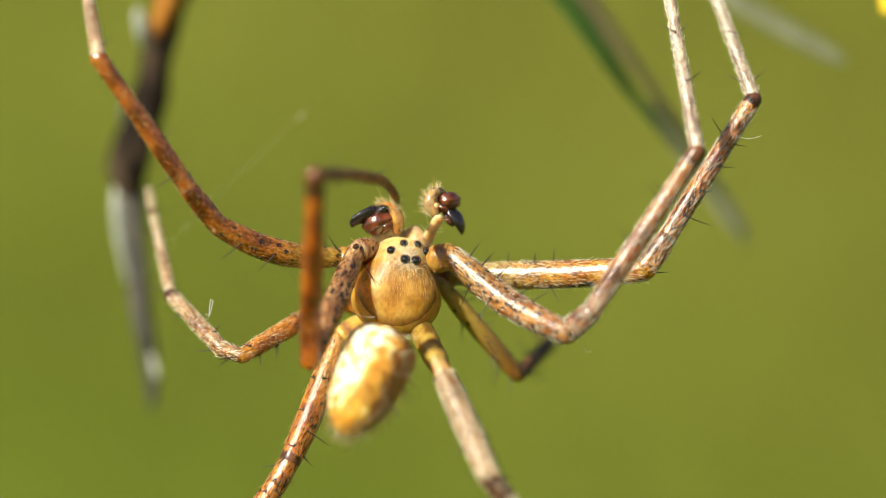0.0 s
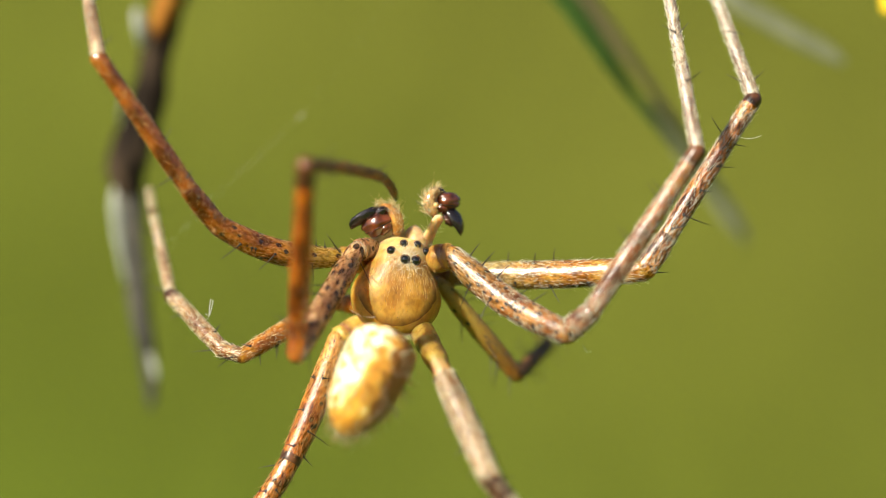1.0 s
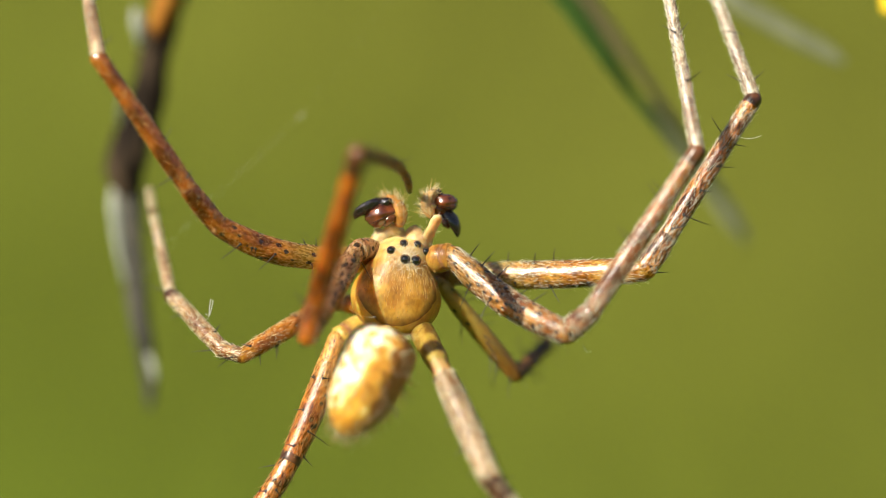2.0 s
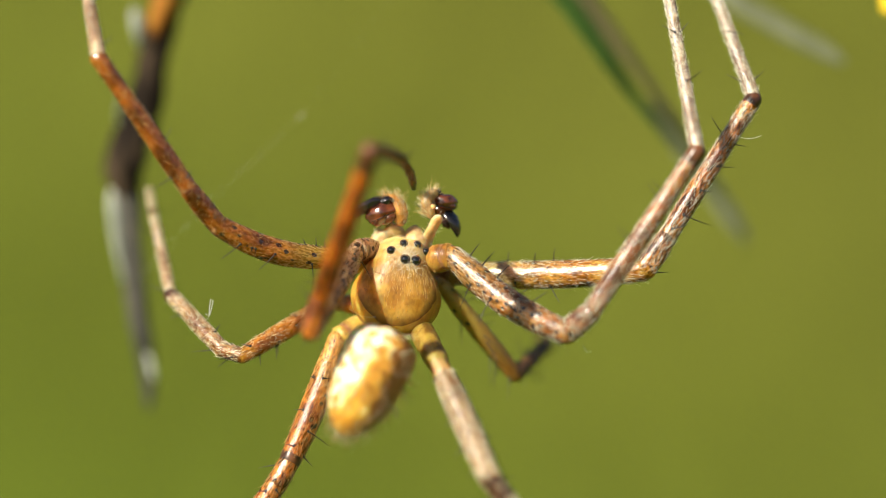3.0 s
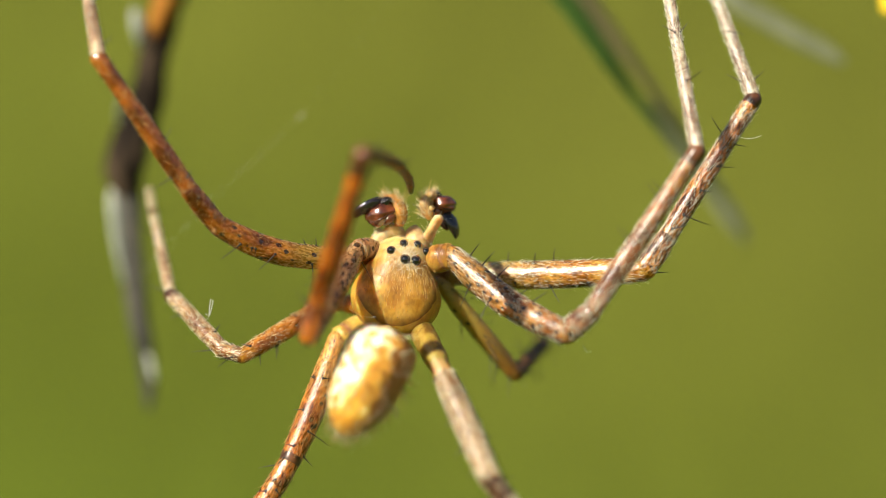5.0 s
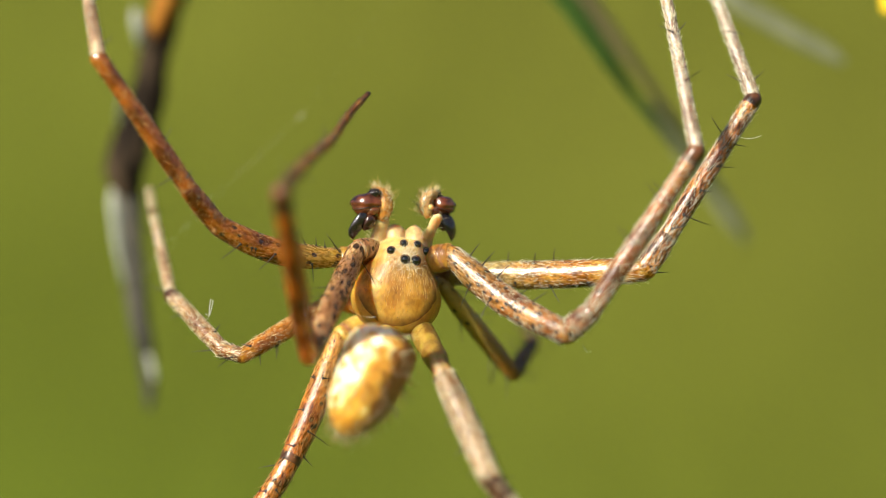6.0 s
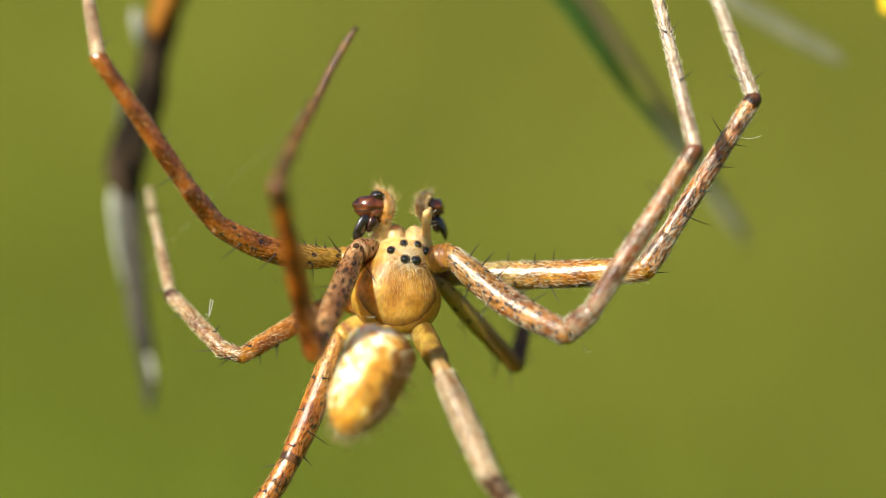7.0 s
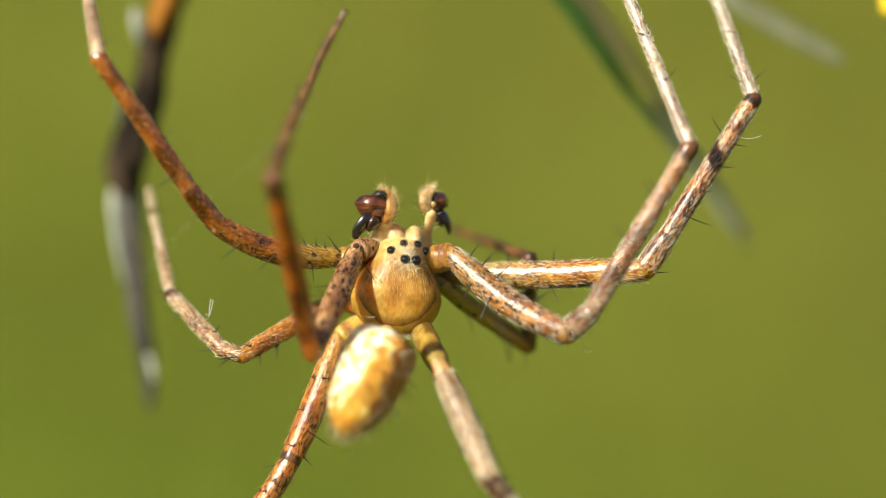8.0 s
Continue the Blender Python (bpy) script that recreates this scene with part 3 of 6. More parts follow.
def leg(joints, radii, skins, label, seed, hair_m, hairs=1.0, hair_long=0.15, ref=(0, 1, 0), bow=0.0, spines=1.0, ends=(0.0, 0.04), bare=0.0, coxa_skin=None, foot_hair=None, foot_bow=0.0, claw=0.14, fat=1.0, knee_hair=1.0, femur_spines=None, tibia_spines=None, foot_spines=None):
    """A leg from its body joint, base, knee, knee's end, ankle, mid-foot and tip. Returns it and its segments."""
    rng = random.Random(seed)
    c, base, knee, knee_end, ankle, mid, tip = joints
    rf, rt, rm, rs = radii
    lg = coxa(c, base, rf * 1.05, coxa_skin or skins[0])
    tagged(lg, label)
    out = {"leg": lg}

    def mats(i):
        return [skins[i], foot_hair if i == 2 and foot_hair else hair_m, black_spine, joint_dark, brown_hair]
    out["femur"] = segment("femur", lg, base, knee, [rf * 0.8, rf * 1.02, rf * 1.05, rf, rf * 0.86], mats(0), rng, int(1700 * hairs), hair_long, fat, femur_spines or int(16 * spines), 0.72, ends[0], bow, ref=ref, bare=bare)
    out["patella"] = segment("patella", lg, knee, knee_end, [rf * 0.84, rf * 0.86, rt * 1.0], mats(1), rng, int(450 * hairs * knee_hair), hair_long, fat, 2, 0.5, 0.0, ref=ref)
    out["tibia"] = segment("tibia", lg, knee_end, ankle, [rt * 0.94, rt, rt * 0.95, rt * 0.86, rt * 0.9], mats(1), rng, int(1700 * hairs), hair_long, fat, tibia_spines or int(12 * spines), 0.7, ends[1], ref=ref)
    out["metatarsus"] = segment("metatarsus", lg, ankle, mid, [rm * 1.15, rm, rm * 0.92, rm * 0.85], mats(2), rng, int(1500 * hairs), hair_long * 0.9, fat, foot_spines or int(6 * spines), 0.5, 0.03, foot_bow, ref=ref, hair_rise=0.6 + 8 * abs(foot_bow))
    out["tarsus"] = segment("tarsus", lg, mid, tip, [rs, rs * 0.95, rs * 0.7], mats(2), rng, int(700 * hairs), hair_long * 0.8, fat, 0, 0.3, claw, foot_bow * 0.7, ref=ref, hair_rise=0.7 + 2 * abs(foot_bow))
    return out


def legs():
    made = {}
    made["front_grooming"] = leg([(-0.667, 0.500, 1.041), (-1.118, 0.000, 1.041), *[(-2.324, -2.562, -1.924), (-2.292, -2.753, -1.086), (-2.078, -5.764, 2.962), (-0.394, -1.323, 2.888), (-0.039, 0.777, 2.337)]],
                                 (0.31, 0.29, 0.145, 0.10), (femur_skin, ruddy_skin, foot_brown), "slim brown front leg with a spotted femur, bent to the palps", 31, russet_hair, 1.2, 0.19, spines=0.8, ends=(0, 0.09), foot_hair=brown_hair, foot_bow=-0.08)
    made["second_brown"] = leg([(-0.781, 0.900, 0.686), (-1.651, 0.500, 0.811), (-4.853, -0.900, 1.700), (-5.582, -1.400, 2.645), (-7.961, -2.100, 6.153), (-8.347, -1.800, 8.307), (-8.221, -1.500, 9.989)],
                               (0.335, 0.265, 0.18, 0.13), (olive_rooted, brown_skin, sunlit_pale_skin), "orange-brown leg with dark spots, raised to the web", 32, gold_hair, 0.9, 0.14, foot_hair=silver_hair, bow=-0.27, ends=(0, 0), fat=0.9,
                            femur_spines=[(0.81, -1, 0.73, -53), (0.53, -1, 0.68, -59), (0.72, -1, 0.2, -101), (0.69, -1, 0.17, -105), (0.22, -1, 0.57, -113), (0.02, 0.68, 0.65, 39), (0.2, 0.73, 0.29, 69), (0.13, 0.8, 0.23, 71), (0.29, 0.5, 0.21, 54)],
                            tibia_spines=[(0.35, 0.88, 0.42, 69), (0.13, -0.84, 0.7, -90), (0.08, 0.64, 0.23, 71)], foot_spines=[(0.15, 1, 0.38, 67)])
    for at, r in (((-4.899, -1.720, 1.540), 0.06), ((-5.713, -1.980, 2.577), 0.05)):
        s = Shape()
        s.ball((0, 0, 0), (r * MM, r * 0.7 * MM, r * MM), seg=16, ring=10, rough=0.1)
        part("droplet", s, [clear_drop], made["second_brown"]["leg"], "tiny bright droplet on the brown cuticle", Matrix.Translation(mm(at)))
    made["third_pale"] = leg([(-0.791, 1.500, -0.557), (-1.800, 1.500, -0.371), (-4.251, 0.200, -1.843), (-4.811, 0.350, -1.662), (-6.281, 1.700, -0.202), (-6.908, 3.600, 2.099), (-7.038, 4.100, 2.722)],
                             (0.25, 0.23, 0.145, 0.10), (orange_skin, pale_shin, sunlit_pale_skin), "short tan leg folded beside the body", 33, pale_hair, 0.9, 0.15, bow=0.0, spines=0.7, claw=0.0, fat=1.6,
                            femur_spines=[(0.69, -0.95, 0.4, -63), (0.67, -1, 0.28, -64), (0.86, -1, 0.32, -64), (0.91, 0.48, 0.3, 46), (0.4, 0.7, 0.2, 50)], tibia_spines=[(0.07, -1, 0.64, -49), (0.19, 0.86, 0.32, 87), (0.7, -0.9, 0.3, -70)])
    made["hind_orange"] = leg([(-0.941, 1.200, -1.017), (-1.656, 0.700, -1.393), (-2.948, -0.200, -4.706), (-3.280, -0.300, -5.282), (-4.777, -0.300, -7.482), (-5.730, -0.200, -9.476), (-6.043, -0.100, -11.015)],
                              (0.34, 0.3, 0.19, 0.13), (orange_rooted, orange_streaked, tan_skin), "orange hind leg with a dark ring at the knee", 34, gold_hair, 0.9, 0.22, bow=-0.06, ends=(0.05, 0.03), bare=0.3, coxa_skin=yellow_skin, fat=0.9,
                            femur_spines=[(0.34, -0.07, 0.5, -113), (0.35, 0.62, 0.15, 80), (0.45, -0.72, 0.53, -75), (0.61, 0.5, 0.26, 72), (0.75, -0.53, 0.73, -80), (0.89, 0.16, 0.23, 80), (0.93, -1, 0.39, -67), (1.0, 0.63, 0.23, 26)], tibia_spines=[(0.12, 0.5, 0.26, 52), (0.05, -0.28, 0.26, -70)])
    made["front_tan"] = leg([(0.872, 0.400, 0.734), (1.455, 0.000, 0.888), (4.505, -1.500, -1.195), (5.161, -1.750, -0.617), (7.987, -1.900, 3.662), (7.274, 0.000, 8.270), (6.844, 0.600, 10.154)],
                            (0.37, 0.27, 0.175, 0.125), (femur_spot_tan, tan_skin, pale_skin), "tan front leg with dark-dotted femur, pale hairs", 35, silver_hair, 1.7, 0.19, bow=0.2, spines=1.3, coxa_skin=coxa_amber, fat=1.3,
                            femur_spines=[(0.12, -1, 0.49, -88), (0.23, -0.78, 0.58, -82), (0.37, -0.6, 0.67, -80), (0.26, 1.0, 0.74, 82), (0.44, 1, 0.84, 81), (0.68, 1, 0.26, 29), (0.68, -0.73, 0.54, -68), (0.58, -0.74, 0.31, -74), (0.96, 1, 0.28, 11)],
                            tibia_spines=[(0.69, -1, 0.51, -73), (0.73, -0.96, 0.38, -81), (0.4, -0.52, 0.63, -71), (0.43, -0.53, 0.48, -78)], foot_spines=[(0.4, 0.38, 0.53, 67), (0.69, -0.14, 0.42, -55), (0.69, 0.73, 0.38, 53)])
    made["second_tan"] = leg([(0.805, 1.900, 0.372), (1.535, 1.400, 0.343), (6.645, -0.350, 0.492), (7.258, -0.300, 1.378), (9.661, 0.400, 5.144), (8.639, 1.700, 8.220), (8.189, 2.500, 10.146)],
                             (0.37, 0.265, 0.175, 0.13), (orange_tan, orange_streaked, pale_skin), "tan leg raised to the web, streaked with white hairs", 36, silver_hair, 2.2, 0.20, bow=0.06, spines=1.3, coxa_skin=coxa_amber, fat=0.95,
                            femur_spines=[(0.19, -1, 0.23, -92), (0.29, -1, 0.35, -88), (0.43, -0.96, 0.28, -82), (0.53, -0.92, 0.39, -82), (0.52, 1, 0.56, 62), (0.72, 0.81, 0.24, 73), (0.34, 0.66, 0.16, 80)],
                            tibia_spines=[(0.71, -1, 0.62, -70), (0.7, 1, 0.33, 71), (0.52, 0.54, 0.54, 63), (0.34, 0.36, 0.33, 69), (0.16, 0.17, 0.91, 85), (0.05, -0.05, 0.51, 47)], foot_spines=[(0.17, -0.95, 0.46, -48), (0.15, 1, 0.41, 71), (0.59, -0.12, 0.48, 125)])
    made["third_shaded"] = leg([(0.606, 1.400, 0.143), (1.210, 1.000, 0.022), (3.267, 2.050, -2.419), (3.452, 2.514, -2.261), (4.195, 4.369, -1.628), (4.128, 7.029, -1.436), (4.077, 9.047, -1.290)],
                               (0.25, 0.22, 0.14, 0.11), (shaded_dusky_spot, shaded_dull_skin, shaded_dull_skin), "olive-yellow leg with a brown knee behind the body, darkened as if shaded", 37, russet_hair, 0.6, 0.12, ref=(0.3, 0, 1), bow=0.0)
    made["hind_pale"] = leg([(0.455, 0.900, -0.856), (1.094, -1.600, -2.012), (2.459, -3.300, -4.998), (2.816, -3.300, -5.471), (4.203, -3.200, -7.414), (5.329, -2.900, -9.227), (5.635, -2.700, -10.594)],
                            (0.33, 0.29, 0.18, 0.13), (pale_femur, knee_skin, tan_skin), "pale hind leg with yellow base dimmed as if shaded, and dark knee", 38, pale_hair, 2.4, 0.20, bow=0.0, spines=0.5, ends=(0.0, 0.03), bare=0.1, coxa_skin=shaded_olive_skin, knee_hair=0.1, fat=2.0,
                            femur_spines=[(0.69, 1, 0.39, 66), (0.9, 1, 0.26, 69), (0.47, 1, 0.22, 69), (0.69, -0.92, 0.25, -59)])
    return made


femur_spot_tan = skin("dotted_tan_femur", (0.54, 0.238, 0.056), (0.40, 0.135, 0.021), (0.16, 0.042, 0.007), 0.20, 5.2, rough=0.28, streak=0.9, root=(1.4, 3.0, (0.40, 0.19, 0.045)), coat=0.45)
orange_streaked = skin("streaked_orange_shin", (0.55, 0.205, 0.024), (0.39, 0.118, 0.011), (0.13, 0.034, 0.006), 0.05, 3.0, rough=0.22, streak=1.35, coat=0.5)
# femur behind the body: its shade is put into the dark brown
shaded_dusky_spot = skin("yellow_root_shaded_femur", (0.30, 0.135, 0.020), (0.20, 0.078, 0.010), (0.075, 0.024, 0.005), 0.08, 2.8, rough=0.45, streak=0.3, sss=0.6, root=(2.2, 4.0, (0.40, 0.25, 0.04)), coat=0.15)
pale_shin = skin("pale_and_orange_shin", (0.66, 0.44, 0.24), (0.46, 0.22, 0.07), (0.22, 0.075, 0.016), 0.0, rough=0.25, streak=0.8, coat=0.6, root=(1.0, 1.5, (0.26, 0.085, 0.012)))
orange_tan = skin("mottled_orange_tan", (0.56, 0.285, 0.055), (0.42, 0.16, 0.018), (0.15, 0.044, 0.0075), 0.12, 2.8, rough=0.2, streak=0.9, root=(1.8, 4.0, (0.50, 0.33, 0.11)), coat=0.8)
# yellow-olive base of the pale hind leg, dimmed to paint the body's shade
shaded_olive_skin = skin("shaded_olive_yellow_cuticle", (0.36, 0.25, 0.045), (0.27, 0.165, 0.026), (0.17, 0.095, 0.015), 0.0, rough=0.35, streak=0.3, coat=0.3)
# outer segments of that leg, colour darkened in place of shade
shaded_dull_skin = skin("shaded_olive_brown_cuticle", (0.20, 0.095, 0.020), (0.10, 0.040, 0.008), (0.03, 0.011, 0.003), 0.0, rough=0.5, streak=0.4, coat=0.05, sss=0.2)
olive_rooted = skin("orange_leg_with_olive_root", (0.42, 0.155, 0.017), (0.28, 0.086, 0.008), (0.11, 0.028, 0.0034), 0.19, 4.2, rough=0.24, streak=0.7, root=(1.3, 2.8, (0.38, 0.225, 0.03)), coat=0.6)
orange_rooted = skin("orange_leg_with_amber_root", (0.551, 0.205, 0.0187), (0.38, 0.111, 0.0085), (0.171, 0.0369, 0.0034), 0.10, 3.2, rough=0.3, streak=1.0, root=(1.3, 2.6, (0.532, 0.279, 0.0723)), coat=0.12)
coxa_amber = skin("amber_brown_leg_root", (0.48, 0.26, 0.05), (0.33, 0.155, 0.023), (0.15, 0.055, 0.008), 0.0, rough=0.36, streak=0.15, sss=0.6, coat=0.3)
knee_skin = skin("tan_leg_with_dark_knee", (0.40, 0.22, 0.11), (0.24, 0.10, 0.04), (0.10, 0.035, 0.014), 0.0, rough=0.3, streak=0.5, coat=0.4, root=(1.5, 2.2, (0.075, 0.022, 0.008)))
foot_brown = skin("dark_brown_foot", (0.34, 0.19, 0.055), (0.22, 0.10, 0.024), (0.09, 0.034, 0.009), 0.0, rough=0.4, streak=0.6, coat=0.2)
# brighter copy of the pale cuticle, with strong sunlight put into its colour
sunlit_pale_skin = skin("sunlit_whitish_cuticle", (0.70, 0.53, 0.35), (0.55, 0.355, 0.20), (0.29, 0.155, 0.07), 0.0, rough=0.3, streak=0.45, coat=0.45)
# root colour carries that painted shade on to where the sunlit part starts
pale_femur = skin("pale_hairy_femur", (0.70, 0.43, 0.21), (0.57, 0.295, 0.11), (0.32, 0.13, 0.038), 0.0, rough=0.4, streak=0.4, root=(0.7, 1.3, (0.255, 0.155, 0.018)), coat=0.15)


# ---- palps: a pale stalk each, and on it a hairy crescent cup with a glossy brown bulb and a black hook ----
def palp(side, stalk_from, stalk_to, heart, stalk_radius):
    """side: 1 where the bulb lies towards -x. The cup's pose is keyed; here it is built round its own middle."""
    rng = random.Random(50 + side)
    x, front = side, side < 0
    s = Shape()
    L = (Vector(stalk_to) - Vector(stalk_from)).length
    steps = (-0.1, 0, 0.15, 0.35, 0.5, 0.58, 0.68, 0.85, 1.0, 1.08)
    wide = (0.8, 1.1, 1.1, 1.0, 0.95, 0.85, 0.92, 1.0, 0.85, 0.4)
    s.tube([Vector((0, 0.02 * math.sin(9 * t), L * t)) * MM for t in steps], [stalk_radius * k * MM for k in wide], 16, rough=0.10, flat=0.7)
    for _ in range(46):
        a, t = rng.uniform(0, 6.283), rng.random()
        o = Vector((math.cos(a), math.sin(a), 0))
        s.spike((Vector((0, 0, L * t)) + o * stalk_radius * 0.8) * MM, o + Vector((0, 0, 0.5)), rng.uniform(0.08, 0.3) * MM, 0.005 * MM, 1 if rng.random() < 0.8 else 2)
    stalk = part("pedipalp", s, [stalk_skin, pale_hair, black_spine], spider, "pale translucent palp stalk", bone(stalk_from, stalk_to))
    # the cup: a crescent round the bulb
    arc = [Vector(p) for p in ((-0.04 * x, 0.02, 0.47), (0.09 * x, 0.0, 0.46), (0.21 * x, 0.0, 0.40), (0.29 * x, -0.01, 0.29), (0.34 * x, -0.02, 0.16), (0.33 * x, -0.03, -0.02), (0.29 * x, -0.02, -0.18), (0.24 * x, 0.0, -0.34))]
    fat = [0.07, 0.13, 0.17, 0.19, 0.20, 0.20, 0.17, 0.10]
    if front:
        arc = [Vector((p.x * 0.9, p.y, p.z * 0.76)) for p in arc]
        fat = [r * 0.95 for r in fat]
    cup = Shape()
    cup.tube([p * MM for p in arc], [r * MM for r in fat], 18, 0, rough=0.22)
    for _ in range(26):
        k = rng.uniform(2, 6)
        p = arc[int(k)].lerp(arc[int(k) + 1], k % 1)
        o = Vector((rng.gauss(0.2 * x, 0.6), -1, rng.gauss(0, 0.5))).normalized()
        cup.ball((p + o * 0.18) * MM, (rng.uniform(0.012, 0.03) * MM,) * 3, 3, seg=8, ring=6, rough=0.3)
    cup.ball(Vector((0.14 * x, -0.17, 0.02)) * MM, (0.085 * MM, 0.06 * MM, 0.07 * MM), 0, seg=14, ring=10, rough=0.3)
    for _ in range(300):
        k = rng.random() ** 1.25 * 6.6
        i = int(k)
        p, r = arc[i].lerp(arc[i + 1], k - i), fat[i] + (fat[i + 1] - fat[i]) * (k - i)
        run = (arc[i + 1] - arc[i]).normalized()
        out = Vector((-run.z, 0, run.x)) * -x
        if out.dot(p) < 0:
            out = -out
        d = (out * rng.uniform(-0.1, 1.2) + Vector((0, rng.gauss(-0.35, 0.6), 0)) + run * rng.gauss(0, 0.25)).normalized()
        odd = rng.random()
        ln = rng.uniform(0.09, 0.26) if odd < 0.86 else rng.uniform(0.26, 0.48)
        way = d + Vector((0.1 * x, -0.15, 0.25)) - run * 0.5 + Vector((rng.gauss(0, 0.2), rng.gauss(0, 0.2), rng.gauss(0, 0.2)))
        cup.spike((p + d * r * 0.93) * MM, way, ln * MM, 0.0042 * MM, (1 if odd < 0.5 else 4) if odd < 0.94 else 2, Vector((rng.gauss(-0.02, 0.03) * x, 0, rng.gauss(0.02, 0.03))) * MM, 3)
    ob = part("palp_cup", cup, [peach_cup if front else cymbium_skin, pale_hair, black_spine, stalk_skin, gold_hair], spider, "tan hairy cup of the palp", pose(*mm(heart)))
    back = 0.30 if front else 0.0
    c = Vector((-0.17 * x, -0.05 + back, 0.08))
    bulb = Shape()
    lean = Matrix.Rotation(radians(-16 * x), 3, "Y")

    def lobed(p):
        """A lobed bulb with folds round it."""
        fold = 0.09 * math.exp(-((p.z + 0.25 + 0.25 * p.x * x) / 0.09) ** 2) + 0.06 * math.exp(-((p.z - 0.35 + 0.3 * p.x * x) / 0.08) ** 2)
        lump = 0.14 * noise.noise(p * 1.5 + Vector((3.1, 0.7, 1.9)))
        corner = 0.10 * (abs(p.x) * abs(p.z))
        return p * (1 + lump - fold + corner)
    w = 0.84 if front else 1.0
    bulb.ball(c * MM, (0.43 * w * MM, 0.35 * MM, 0.31 * w * MM), 0, lean, 30, 24, shape=lobed)
    bulb.ball((c + Vector((0.17 * x, -0.04, -0.17))) * MM, (0.24 * MM, 0.24 * MM, 0.15 * MM), 0, Matrix.Rotation(radians(-25 * x), 3, "Y"), 20, 14, shape=lobed)
    bulb.ball((c + Vector((0.19 * x, -0.08, 0.30))) * MM, (0.20 * MM, 0.16 * MM, 0.13 * MM), 1, Matrix.Rotation(radians(-14 * x), 3, "Y"), 18, 14, rough=0.35)
    bulb.ball(Vector((0.10 * x, 0.05 + back * 0.5, 0.10)) * MM, (0.22 * MM, 0.20 * MM, 0.27 * MM), 2, None, 18, 12, rough=0.3)
    fold_path = [(c + lean @ Vector((0.44 * w * math.cos(a), 0.355 * math.sin(a), -0.11 - 0.03 * math.cos(a)))) * MM for a in (radians(-160 + 10 * k) for k in range(15))]
    bulb.tube(fold_path, [0.010 * MM] * 15, 8, 1)
    part("bulb", bulb, [amber_bulb, black_horn, cymbium_skin], ob, "glossy reddish-brown bulb")
    # the hook: a broad ridged blade with a short second prong
    hook = Shape()
    k = 0.7 if front else 1.0
    r = 0.85 if front else 1.0
    pts = [Vector(p) * MM for p in ((0.10 * x * k, back, 0.10), (0.0, -0.06 + back, -0.04), (-0.12 * x * k, -0.09 + back, -0.20), (-0.22 * x * k, -0.10 + back, -0.35), (-0.28 * x * k, -0.09 + back, -0.49), (-0.29 * x * k, -0.07 + back, -0.62), (-0.26 * x * k, -0.06 + back, -0.72))]
    hook.tube(pts, [v * MM * r for v in (0.13, 0.24, 0.26, 0.22, 0.18, 0.12, 0.02)], 16, rough=0.5, flat=0.55)
    pts = [Vector(p) * MM for p in ((0.22 * x * k, -0.04 + back, 0.0), (0.17 * x * k, -0.10 + back, -0.16), (0.10 * x * k, -0.12 + back, -0.32), (0.0, -0.1 + back, -0.44))]
    hook.tube(pts, [v * MM * r for v in (0.14, 0.18, 0.15, 0.05)], 14, 1, rough=0.5, flat=0.6)
    horn = part("hook", hook, [black_horn, russet_horn], ob, "glossy black hook of the palp", pose(*mm((-0.2 * x, -0.05, -0.2))))
    return stalk, ob, horn


# ---- plants and silk round the spider, out of focus ----
def hanging_twig():
    base = new("dry_twig")
    base.location = mm((-7.863, 7.000, 8.139)) + Vector((0, 0, 0.6))
    base.scale = (1.017,) * 3
    tagged(base, "dark dry twig hanging down, with an orange bract and pale husk", "twig")
    return base


def stem(name, parent, path, radii, material, label="", sides=14, rough=0.18, flat=1.0):
    s = Shape()
    pts, rr = [], []
    path = [mm(p) for p in path]
    for i in range(len(path) - 1):
        for k in range(5):
            t = k / 5
            p0, p1, p2, p3 = path[max(i - 1, 0)], path[i], path[i + 1], path[min(i + 2, len(path) - 1)]
            pts.append(0.5 * ((2 * p1) + (p2 - p0) * t + (2 * p0 - 5 * p1 + 4 * p2 - p3) * t * t + (3 * p1 - p0 - 3 * p2 + p3) * t ** 3))
            rr.append((radii[i] + (radii[i + 1] - radii[i]) * t) * MM)
    pts.append(path[-1])
    rr.append(radii[-1] * MM)
    s.tube(pts, rr, sides, 0, rough, flat)
    return part(name, s, [material], parent, label)


